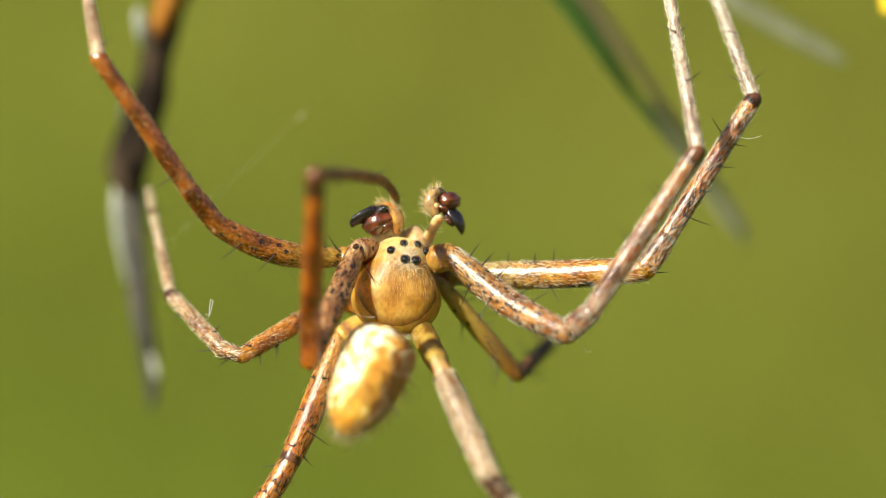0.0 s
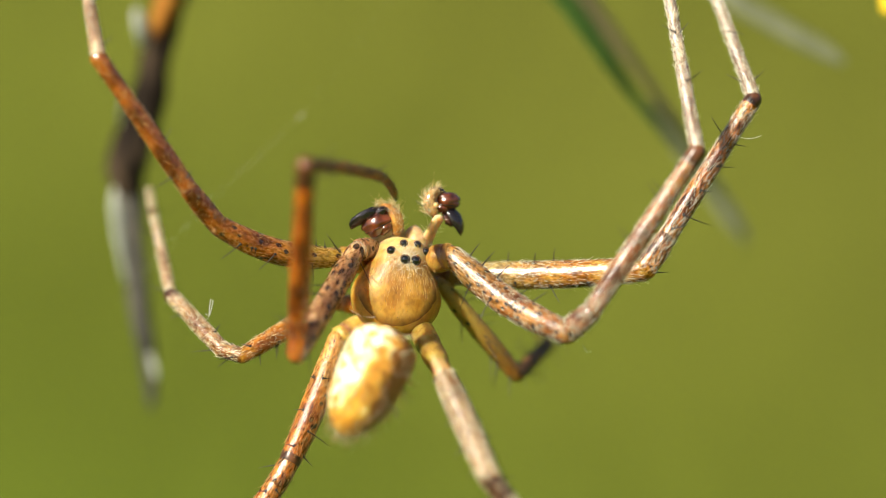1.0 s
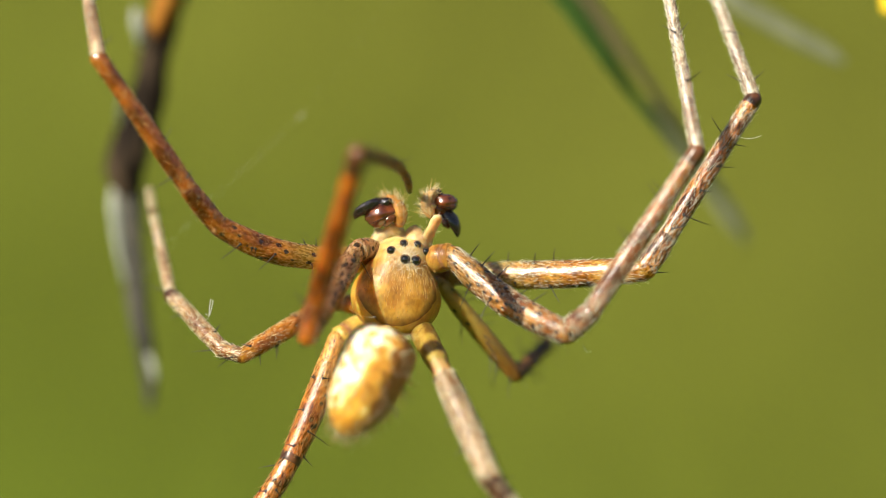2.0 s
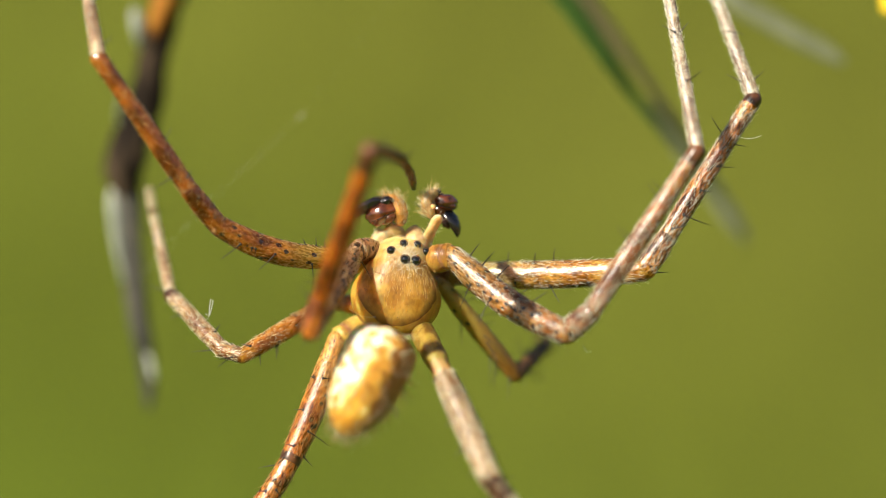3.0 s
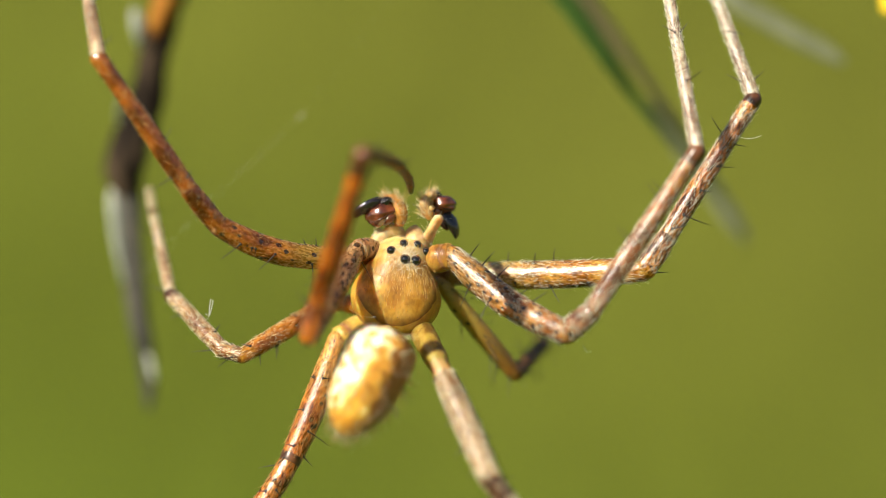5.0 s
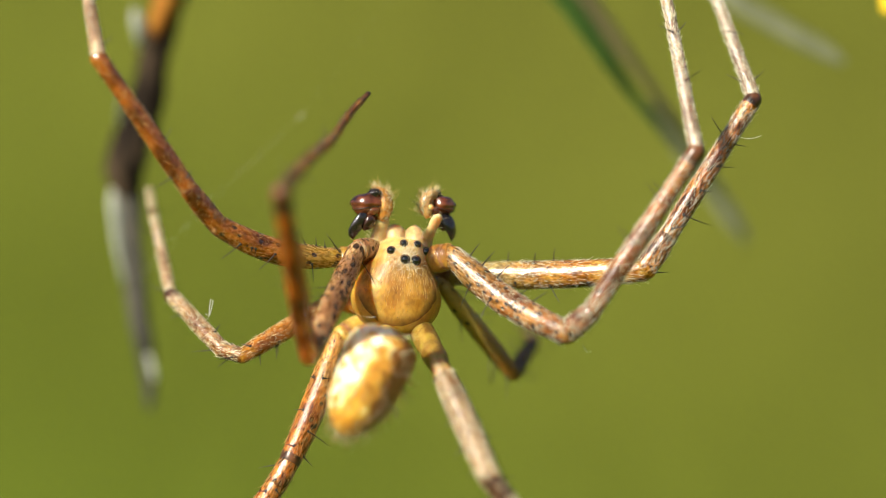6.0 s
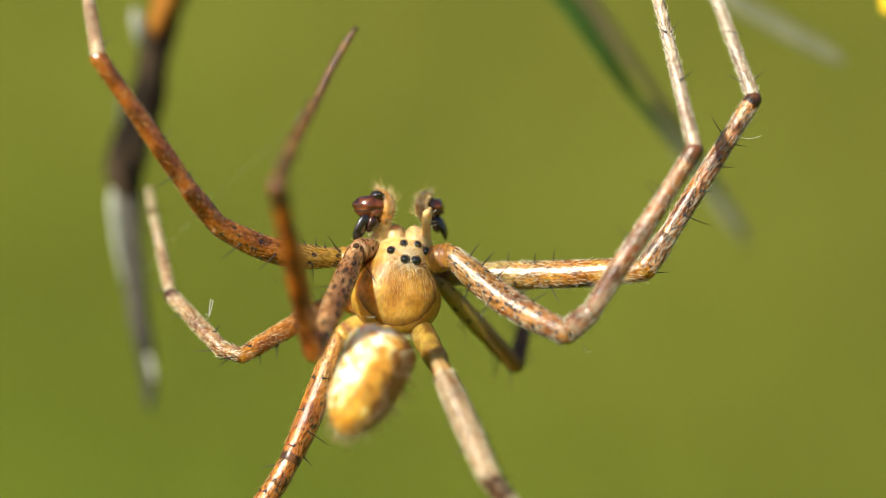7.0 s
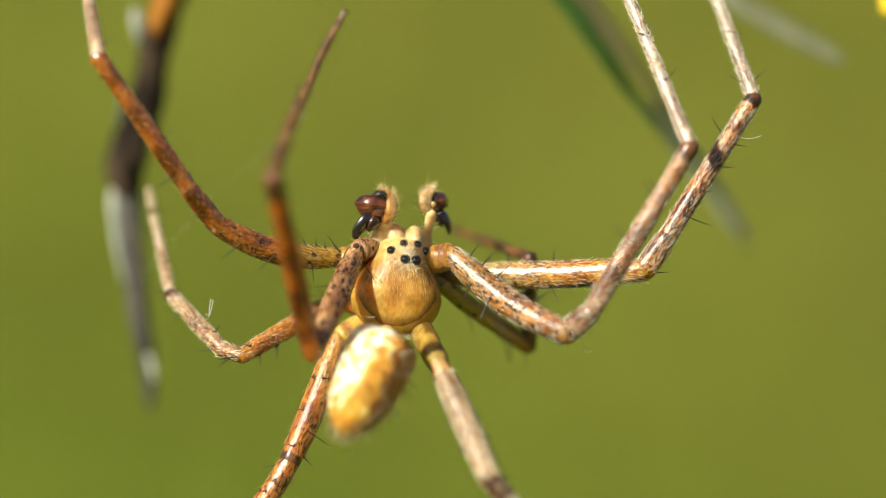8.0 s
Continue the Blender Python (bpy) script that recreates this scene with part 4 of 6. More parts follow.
def build_twig():
    t = hanging_twig()
    stem("bract", t, [(0.431, 0.800, 0.536), (0.013, 0.800, -0.429), (-0.245, 0.800, -1.153), (-0.438, 0.800, -1.716), (-0.534, 0.800, -2.038)], [0.36, 0.42, 0.36, 0.22, 0.06], bark_orange, "orange-brown dry bract")
    stem("stalk", t, [(0.536, 1.200, 0.241), (-0.045, 1.200, -0.888), (-0.465, 1.200, -2.341), (-0.691, 1.200, -3.632), (-1.046, 1.200, -4.681)], [0.50, 0.44, 0.44, 0.52, 0.56], bark_dark)
    stem("knot", t, [(-0.902, 1.000, -4.203), (-1.160, 1.000, -4.928), (-1.321, 1.000, -5.734), (-1.257, 1.000, -6.459)], [0.4, 0.58, 0.6, 0.4], bark_dark, "swollen dark knot")
    stem("tip", t, [(-1.264, 1.100, -6.054), (-1.200, 1.100, -7.344), (-1.038, 1.100, -8.957), (-0.845, 1.100, -10.408), (-0.651, 1.100, -11.537), (-0.619, 1.100, -12.585)], [0.42, 0.38, 0.33, 0.27, 0.22, 0.07], bark_grey, "grey dry tip")
    stem("husk", t, [(-1.596, 0.800, -6.252), (-1.572, 0.700, -6.865), (-1.492, 0.700, -7.668), (-1.306, 0.800, -8.955)], [0.12, 0.25, 0.21, 0.06], husk_pale, "pale peeling husk", flat=0.4)
    stem("scale", t, [(-0.985, 0.400, -1.150), (-0.930, 0.400, -1.450), (-0.860, 0.400, -1.850), (-0.840, 0.600, -2.300)], [0.07, 0.23, 0.21, 0.05], husk_pale, "pale papery scale", flat=0.4)
    stem("scale", t, [(-1.323, 0.600, -3.573), (-1.420, 0.600, -3.975), (-1.467, 0.800, -4.531)], [0.03, 0.08, 0.03], husk_pale, flat=0.4)
    stem("bud", t, [(-0.663, 0.800, -10.965), (-0.520, 0.600, -11.362), (-0.456, 0.600, -11.715)], [0.04, 0.09, 0.04], husk_pale, "small pale bud")
    return t


def needle_leaf(name, at, label):
    base = new(name)
    base.location = at
    tagged(base, label, "leaf", "needle leaves by the web")
    return base


def build_leaves():
    made = []
    a = needle_leaf("needle_leaf", mm((2.534, 7.000, 8.464)) + Vector((0, 0, 0.6)), "dark green needle leaf with a dry brown edge, drooping")
    stem("blade", a, [(0.000, 0.000, 0.000), (0.975, 0.000, -1.300), (2.031, 0.000, -2.762), (3.019, 0.300, -4.132), (3.767, 0.600, -5.101), (4.192, 0.900, -5.633)], [0.42, 0.40, 0.33, 0.17, 0.07, 0.02], leaf_green, "dark green blade", flat=0.35)
    stem("dry_edge", a, [(0.829, 0.600, 0.042), (1.645, 0.600, -1.264), (2.625, 0.600, -2.652), (3.619, 0.900, -3.947), (4.548, 1.400, -5.161)], [0.34, 0.34, 0.28, 0.16, 0.05], leaf_brown, "dry brown edge", flat=0.35)
    made.append(a)
    b = needle_leaf("needle_leaf", mm((6.092, 10.000, 4.011)) + Vector((0, 0, 0.6)), "pale grey-green needle leaf tip hanging behind the legs")
    stem("blade", b, [(0.000, 0.000, 0.333), (0.832, 0.000, -0.832), (1.748, 0.000, -2.164), (2.497, 0.000, -3.246), (2.863, 0.000, -3.828)], [0.15, 0.32, 0.36, 0.32, 0.08], leaf_grey, flat=0.35)
    made.append(b)
    c = needle_leaf("needle_leaf", mm((6.814, 8.000, 8.206)) + Vector((0, 0, 0.6)), "pale grey-green needle leaf slanting down beside the flower")
    stem("blade", c, [(0.000, 0.000, 0.000), (1.474, 0.000, -0.901), (2.784, 0.000, -1.671), (4.095, 0.000, -2.375), (4.832, 0.000, -2.817)], [0.25, 0.38, 0.42, 0.38, 0.1], leaf_grey, flat=0.35)
    made.append(c)
    return made


def build_flower():
    f = new("yellow_flower")
    f.location = mm((13.86, 6.000, 7.900)) + Vector((0, 0, 0.6))
    tagged(f, "bright yellow flower at the edge of the web", "flower")
    s = Shape()
    s.ball((0, 0, 0), (0.7 * MM, 0.7 * MM, 0.5 * MM), rough=0.1)
    part("flower_heart", s, [petal_yellow], f)
    for k in range(5):
        a = radians(72 * k - 140)
        p = Shape()
        d = Vector((math.cos(a), 0.1, math.sin(a)))
        p.tube([d * (x * MM) for x in (0.4, 0.8, 1.2, 1.5, 1.72)], [v * MM for v in (0.2, 0.42, 0.5, 0.4, 0.06)], 12, 0, 0.1, 0.3)
        part("petal", p, [petal_yellow], f)
    s = Shape()
    s.tube([Vector(q) * MM for q in ((0, 0.2, 0), (2, 1, 4), (6, 2, 14), (9, 3, 30))], [0.25 * MM, 0.3 * MM, 0.35 * MM, 0.4 * MM], 10)
    part("flower_stalk", s, [leaf_green], f)
    return f


def thread(a, b, r, sag=0.0, beads=0):
    s = Shape()
    A, B = mm(a), mm(b)
    pts = [A + (B - A) * (i / 12) + Vector((0, 0, -4 * sag * MM * (i / 12) * (1 - i / 12))) for i in range(13)]
    s.tube([p - A for p in pts], [r * MM] * 13, 5)
    ob = part("silk_thread", s, [silk_white], None, at=Matrix.Translation(A + Vector((0, 0, 0.6))))
    return tagged(ob, "thin pale silk thread of the web", "silk thread", "silk threads of the web")


def web():
    for a, b, r in (((-6.349, 4.500, 1.528), (-3.978, 4.500, 3.787), 0.0010), ((-3.978, 4.500, 3.787), (-0.382, 4.500, 8.450), 0.0004),
                    ((-6.349, 4.500, 1.528), (-8.739, 5.200, -0.944), 0.002), ((-9.431, -1.500, 8.932), (-10.036, -1.500, 13.013), 0.006),
                    ((5.605, 0.000, 9.050), (4.992, 0.000, 13.185), 0.006), ((6.800, -0.500, 8.858), (7.258, -0.500, 13.128), 0.006),
                    ((-7.246, -0.200, -12.061), (-8.316, -0.200, -16.189), 0.006), ((4.627, 2.400, -12.178), (5.409, 2.400, -16.555), 0.006)):
        thread(a, b, r)
    s = Shape()
    s.ball((0, 0, 0), (0.032 * MM, 0.03 * MM, 0.036 * MM), seg=10, ring=8, rough=0.2)
    bead = part("silk_knot", s, [silk_white], None, at=Matrix.Translation(mm((-4.026, 4.500, 3.740)) + Vector((0, 0, 0.6))))
    tagged(bead, "tiny pale knot of silk on a thread", "silk knot")
    for a, b, r in (((-2.535, -1.000, -1.579), (-1.823, -0.900, -1.823), 0.0035), ((-6.355, 0.000, -1.639), (-6.299, 0.100, -1.364), 0.0035), ((-6.418, 0.300, -1.919), (-6.254, 0.400, -1.398), 0.0040), ((-6.372, 0.300, -1.827), (-6.346, 0.400, -1.460), 0.0040), ((-6.448, 0.300, -1.766), (-6.285, 0.400, -1.598), 0.0040), ((5.488, -0.200, -0.703), (5.626, -0.200, -0.764), 0.0040), ((7.902, 0.000, 3.109), (8.622, 0.000, 3.078), 0.0040), ((3.770, -1.300, -2.589), (3.955, -1.200, -2.743), 0.0035)):
        ob = thread(a, b, r, 0.1)
        ob.name = "silk_shred"
        tagged(ob, "short white shred of silk caught on the spider", "silk shred", "silk shreds")


ground()
meadow_grass()
carapace()
eyes()
head_parts()
abdomen()
LEGS = legs()
PALP_A = palp(1, (-0.578, 0.750, 1.226), (-0.483, 0.550, 1.872), (-0.758, 0.450, 2.148), 0.25)
PALP_B = palp(-1, (0.717, 0.750, 1.226), (0.980, 0.250, 2.008), (1.087, 0.450, 2.179), 0.17)
twig = build_twig()
leaves = build_leaves()
build_flower()
web()


def motions():
    g = LEGS["front_grooming"]
    walk(g["femur"], [
        (0, bone((-1.118, 0.000, 1.041), (-2.324, -2.562, -1.924))),
        (0.1, bone((-1.118, 0.000, 1.041), (-2.603, -2.247, -2.050))),
        (0.2, bone((-1.118, 0.000, 1.041), (-2.751, -2.344, -1.900))),
        (0.3, bone((-1.118, 0.000, 1.041), (-2.580, -2.924, -1.434))),
        (0.4, bone((-1.118, 0.000, 1.041), (-2.383, -3.085, -1.344))),
        (0.5, bone((-1.118, 0.000, 1.041), (-2.350, -3.124, -1.311))),
        (0.65, bone((-1.118, 0.000, 1.041), (-2.335, -3.152, -1.282))),
        (0.8, bone((-1.118, 0.000, 1.041), (-2.350, -3.124, -1.311))),
        (0.9, bone((-1.118, 0.000, 1.041), (-2.542, -2.777, -1.618))),
        (1, bone((-1.118, 0.000, 1.041), (-2.683, -2.570, -1.744))),
        (1.1, bone((-1.118, 0.000, 1.041), (-2.580, -2.959, -1.391))),
        (1.2, bone((-1.118, 0.000, 1.041), (-2.426, -3.092, -1.313))),
        (1.3, bone((-1.118, 0.000, 1.041), (-2.273, -3.219, -1.220))),
        (1.5, bone((-1.118, 0.000, 1.041), (-2.273, -3.219, -1.220))),
        (1.6, bone((-1.118, 0.000, 1.041), (-2.351, -3.145, -1.283))),
        (1.7, bone((-1.118, 0.000, 1.041), (-2.542, -2.777, -1.618))),
        (1.8, bone((-1.118, 0.000, 1.041), (-2.716, -2.447, -1.835))),
        (1.95, bone((-1.118, 0.000, 1.041), (-2.505, -2.984, -1.405))),
        (2.1, bone((-1.118, 0.000, 1.041), (-2.302, -3.209, -1.219))),
        (2.35, bone((-1.118, 0.000, 1.041), (-2.290, -3.222, -1.207))),
        (2.5, bone((-1.118, 0.000, 1.041), (-2.426, -3.092, -1.313))),
        (2.6, bone((-1.118, 0.000, 1.041), (-2.588, -2.722, -1.650))),
        (2.7, bone((-1.118, 0.000, 1.041), (-2.426, -3.057, -1.357))),
        (2.8, bone((-1.118, 0.000, 1.041), (-2.304, -3.248, -1.162))),
        (3, bone((-1.118, 0.000, 1.041), (-2.301, -3.271, -1.130))),
        (3.2, bone((-1.118, 0.000, 1.041), (-2.301, -3.271, -1.130))),
        (3.3, bone((-1.118, 0.000, 1.041), (-2.332, -3.219, -1.189))),
        (3.4, bone((-1.118, 0.000, 1.041), (-2.429, -3.018, -1.405))),
        (3.5, bone((-1.118, 0.000, 1.041), (-2.400, -2.524, -1.925))),
        (3.6, bone((-1.118, 0.000, 1.041), (-2.602, -2.328, -1.990))),
        (3.7, bone((-1.118, 0.000, 1.041), (-2.591, -2.657, -1.712))),
        (3.8, bone((-1.118, 0.000, 1.041), (-2.428, -3.043, -1.374))),
        (3.9, bone((-1.118, 0.000, 1.041), (-2.365, -3.151, -1.267))),
        (4, bone((-1.118, 0.000, 1.041), (-2.365, -3.161, -1.253))),
        (4.15, bone((-1.118, 0.000, 1.041), (-2.365, -3.161, -1.253))),
        (4.25, bone((-1.118, 0.000, 1.041), (-2.311, -3.018, -1.465))),
        (4.35, bone((-1.118, 0.000, 1.041), (-2.357, -2.454, -2.001))),
        (4.5, bone((-1.118, 0.000, 1.041), (-2.632, -2.291, -2.004))),
        (4.6, bone((-1.118, 0.000, 1.041), (-2.710, -2.651, -1.652))),
        (4.7, bone((-1.118, 0.000, 1.041), (-2.531, -3.068, -1.284))),
        (4.85, bone((-1.118, 0.000, 1.041), (-2.349, -3.169, -1.251))),
        (5.05, bone((-1.118, 0.000, 1.041), (-2.349, -3.159, -1.265))),
        (5.2, bone((-1.118, 0.000, 1.041), (-2.490, -2.915, -1.494))),
        (5.4, bone((-1.118, 0.000, 1.041), (-2.517, -2.633, -1.773))),
        (5.6, bone((-1.118, 0.000, 1.041), (-2.365, -2.648, -1.830))),
        (5.8, bone((-1.118, 0.000, 1.041), (-2.303, -2.711, -1.797))),
        (6, bone((-1.118, 0.000, 1.041), (-2.349, -2.704, -1.784))),
        (6.2, bone((-1.118, 0.000, 1.041), (-2.317, -2.752, -1.752))),
        (6.5, bone((-1.118, 0.000, 1.041), (-2.256, -2.808, -1.721))),
        (7, bone((-1.118, 0.000, 1.041), (-2.226, -2.834, -1.707))),
        (7.5, bone((-1.118, 0.000, 1.041), (-2.300, -2.834, -1.676))),
        (8, bone((-1.118, 0.000, 1.041), (-2.255, -2.824, -1.705))),
    ])
    walk(g["patella"], [
        (0, bone((-2.324, -2.562, -1.924), (-2.292, -2.753, -1.086))),
        (0.1, bone((-2.603, -2.247, -2.050), (-2.652, -2.449, -1.216))),
        (0.2, bone((-2.751, -2.344, -1.900), (-2.750, -2.588, -1.075))),
        (0.3, bone((-2.580, -2.924, -1.434), (-2.448, -3.113, -0.605))),
        (0.4, bone((-2.383, -3.085, -1.344), (-2.204, -3.270, -0.524))),
        (0.5, bone((-2.350, -3.124, -1.311), (-2.086, -3.250, -0.502))),
        (0.65, bone((-2.335, -3.152, -1.282), (-2.069, -3.273, -0.473))),
        (0.8, bone((-2.350, -3.124, -1.311), (-2.152, -3.260, -0.485))),
        (0.9, bone((-2.542, -2.777, -1.618), (-2.490, -2.868, -0.765))),
        (1, bone((-2.683, -2.570, -1.744), (-2.635, -2.643, -0.888))),
        (1.1, bone((-2.580, -2.959, -1.391), (-2.437, -3.109, -0.556))),
        (1.2, bone((-2.426, -3.092, -1.313), (-2.242, -3.289, -0.496))),
        (1.3, bone((-2.273, -3.219, -1.220), (-2.017, -3.336, -0.407))),
        (1.5, bone((-2.273, -3.219, -1.220), (-2.020, -3.296, -0.402))),
        (1.6, bone((-2.351, -3.145, -1.283), (-2.135, -3.218, -0.454))),
        (1.7, bone((-2.542, -2.777, -1.618), (-2.467, -2.939, -0.777))),
        (1.8, bone((-2.716, -2.447, -1.835), (-2.710, -2.653, -1.000))),
        (1.95, bone((-2.505, -2.984, -1.405), (-2.336, -3.135, -0.575))),
        (2.1, bone((-2.302, -3.209, -1.219), (-2.044, -3.278, -0.402))),
        (2.35, bone((-2.290, -3.222, -1.207), (-2.030, -3.300, -0.391))),
        (2.5, bone((-2.426, -3.092, -1.313), (-2.257, -3.302, -0.496))),
        (2.6, bone((-2.588, -2.722, -1.650), (-2.543, -2.921, -0.815))),
        (2.7, bone((-2.426, -3.057, -1.357), (-2.246, -3.175, -0.525))),
        (2.8, bone((-2.304, -3.248, -1.162), (-2.033, -3.317, -0.349))),
        (3, bone((-2.301, -3.271, -1.130), (-2.026, -3.347, -0.318))),
        (3.2, bone((-2.301, -3.271, -1.130), (-2.039, -3.349, -0.314))),
        (3.3, bone((-2.332, -3.219, -1.189), (-2.146, -3.365, -0.362))),
        (3.4, bone((-2.429, -3.018, -1.405), (-2.342, -3.235, -0.577))),
        (3.5, bone((-2.400, -2.524, -1.925), (-2.420, -2.637, -1.073))),
        (3.6, bone((-2.602, -2.328, -1.990), (-2.597, -2.489, -1.145))),
        (3.7, bone((-2.591, -2.657, -1.712), (-2.544, -2.918, -0.894))),
        (3.8, bone((-2.428, -3.043, -1.374), (-2.312, -3.303, -0.563))),
        (3.9, bone((-2.365, -3.151, -1.267), (-2.124, -3.290, -0.453))),
        (4, bone((-2.365, -3.161, -1.253), (-2.103, -3.230, -0.437))),
        (4.15, bone((-2.365, -3.161, -1.253), (-2.107, -3.233, -0.436))),
        (4.25, bone((-2.311, -3.018, -1.465), (-2.221, -3.306, -0.659))),
        (4.35, bone((-2.357, -2.454, -2.001), (-2.444, -2.606, -1.159))),
        (4.5, bone((-2.632, -2.291, -2.004), (-2.667, -2.459, -1.161))),
        (4.6, bone((-2.710, -2.651, -1.652), (-2.628, -2.847, -0.818))),
        (4.7, bone((-2.531, -3.068, -1.284), (-2.332, -3.143, -0.450))),
        (4.85, bone((-2.349, -3.169, -1.251), (-2.095, -3.243, -0.433))),
        (5.05, bone((-2.349, -3.159, -1.265), (-2.101, -3.232, -0.445))),
        (5.2, bone((-2.490, -2.915, -1.494), (-2.397, -3.181, -0.682))),
        (5.4, bone((-2.517, -2.633, -1.773), (-2.541, -3.013, -1.002))),
        (5.6, bone((-2.365, -2.648, -1.830), (-2.456, -3.095, -1.101))),
        (5.8, bone((-2.303, -2.711, -1.797), (-2.405, -3.185, -1.087))),
        (6, bone((-2.349, -2.704, -1.784), (-2.457, -3.143, -1.053))),
        (6.2, bone((-2.317, -2.752, -1.752), (-2.432, -3.186, -1.018))),
        (6.5, bone((-2.256, -2.808, -1.721), (-2.372, -3.237, -0.985))),
        (7, bone((-2.226, -2.834, -1.707), (-2.372, -3.235, -0.961))),
        (7.5, bone((-2.300, -2.834, -1.676), (-2.452, -3.182, -0.905))),
        (8, bone((-2.255, -2.824, -1.705), (-2.418, -3.142, -0.923))),
    ])
    walk(g["tibia"], [
        (0, bone((-2.292, -2.753, -1.086), (-2.078, -5.764, 2.962))),
        (0.1, bone((-2.652, -2.449, -1.216), (-2.815, -5.478, 2.822))),
        (0.2, bone((-2.750, -2.588, -1.075), (-2.677, -5.678, 2.919))),
        (0.3, bone((-2.448, -3.113, -0.605), (-1.748, -6.119, 3.392))),
        (0.4, bone((-2.204, -3.270, -0.524), (-1.281, -6.271, 3.431))),
        (0.5, bone((-2.086, -3.250, -0.502), (-0.760, -6.182, 3.390))),
        (0.65, bone((-2.069, -3.273, -0.473), (-0.732, -6.201, 3.418))),
        (0.8, bone((-2.152, -3.260, -0.485), (-1.137, -6.205, 3.490))),
        (0.9, bone((-2.490, -2.868, -0.765), (-2.164, -5.792, 3.340))),
        (1, bone((-2.635, -2.643, -0.888), (-2.320, -5.562, 3.221))),
        (1.1, bone((-2.437, -3.109, -0.556), (-1.677, -6.068, 3.465))),
        (1.2, bone((-2.242, -3.289, -0.496), (-1.294, -6.303, 3.444))),
        (1.3, bone((-2.017, -3.336, -0.407), (-0.731, -6.261, 3.503))),
        (1.5, bone((-2.020, -3.296, -0.402), (-0.739, -6.202, 3.525))),
        (1.6, bone((-2.135, -3.218, -0.454), (-1.033, -6.125, 3.526))),
        (1.7, bone((-2.467, -2.939, -0.777), (-2.044, -5.918, 3.279))),
        (1.8, bone((-2.710, -2.653, -1.000), (-2.604, -5.686, 3.036))),
        (1.95, bone((-2.336, -3.135, -0.575), (-1.458, -6.095, 3.421))),
        (2.1, bone((-2.044, -3.278, -0.402), (-0.737, -6.183, 3.517))),
        (2.35, bone((-2.030, -3.300, -0.391), (-0.727, -6.206, 3.529))),
        (2.5, bone((-2.257, -3.302, -0.496), (-1.380, -6.337, 3.444))),
        (2.6, bone((-2.543, -2.921, -0.815), (-2.261, -5.944, 3.221))),
        (2.7, bone((-2.246, -3.175, -0.525), (-1.313, -6.108, 3.479))),
        (2.8, bone((-2.033, -3.317, -0.349), (-0.672, -6.222, 3.551))),
        (3, bone((-2.026, -3.347, -0.318), (-0.645, -6.252, 3.574))),
        (3.2, bone((-2.039, -3.349, -0.314), (-0.718, -6.256, 3.599))),
        (3.3, bone((-2.146, -3.365, -0.362), (-1.193, -6.324, 3.617))),
        (3.4, bone((-2.342, -3.235, -0.577), (-1.859, -6.290, 3.415))),
        (3.5, bone((-2.420, -2.637, -1.073), (-2.433, -5.570, 3.038))),
        (3.6, bone((-2.597, -2.489, -1.145), (-2.495, -5.458, 2.938))),
        (3.7, bone((-2.544, -2.918, -0.894), (-2.257, -6.047, 3.059))),
        (3.8, bone((-2.312, -3.303, -0.563), (-1.696, -6.427, 3.357))),
        (3.9, bone((-2.124, -3.290, -0.453), (-0.905, -6.239, 3.461))),
        (4, bone((-2.103, -3.230, -0.437), (-0.781, -6.133, 3.478))),
        (4.15, bone((-2.107, -3.233, -0.436), (-0.807, -6.136, 3.487))),
        (4.25, bone((-2.221, -3.306, -0.659), (-1.738, -6.482, 3.237))),
        (4.35, bone((-2.444, -2.606, -1.159), (-2.782, -5.581, 2.907))),
        (4.5, bone((-2.667, -2.459, -1.161), (-2.758, -5.446, 2.910))),
        (4.6, bone((-2.628, -2.847, -0.818), (-2.162, -5.860, 3.207))),
        (4.7, bone((-2.332, -3.143, -0.450), (-1.304, -6.052, 3.548))),
        (4.85, bone((-2.095, -3.243, -0.433), (-0.813, -6.147, 3.494))),
        (5.05, bone((-2.101, -3.232, -0.445), (-0.849, -6.137, 3.492))),
        (5.2, bone((-2.397, -3.181, -0.682), (-1.887, -6.321, 3.240))),
        (5.4, bone((-2.541, -3.013, -1.002), (-2.608, -6.411, 2.734))),
        (5.6, bone((-2.456, -3.095, -1.101), (-2.844, -6.672, 2.442))),
        (5.8, bone((-2.405, -3.185, -1.087), (-2.851, -6.843, 2.365))),
        (6, bone((-2.457, -3.143, -1.053), (-2.928, -6.705, 2.496))),
        (6.2, bone((-2.432, -3.186, -1.018), (-2.943, -6.730, 2.542))),
        (6.5, bone((-2.372, -3.237, -0.985), (-2.884, -6.770, 2.586))),
        (7, bone((-2.372, -3.235, -0.961), (-3.030, -6.696, 2.657))),
        (7.5, bone((-2.452, -3.182, -0.905), (-3.125, -6.508, 2.835))),
        (8, bone((-2.418, -3.142, -0.923), (-3.143, -6.403, 2.864))),
    ])
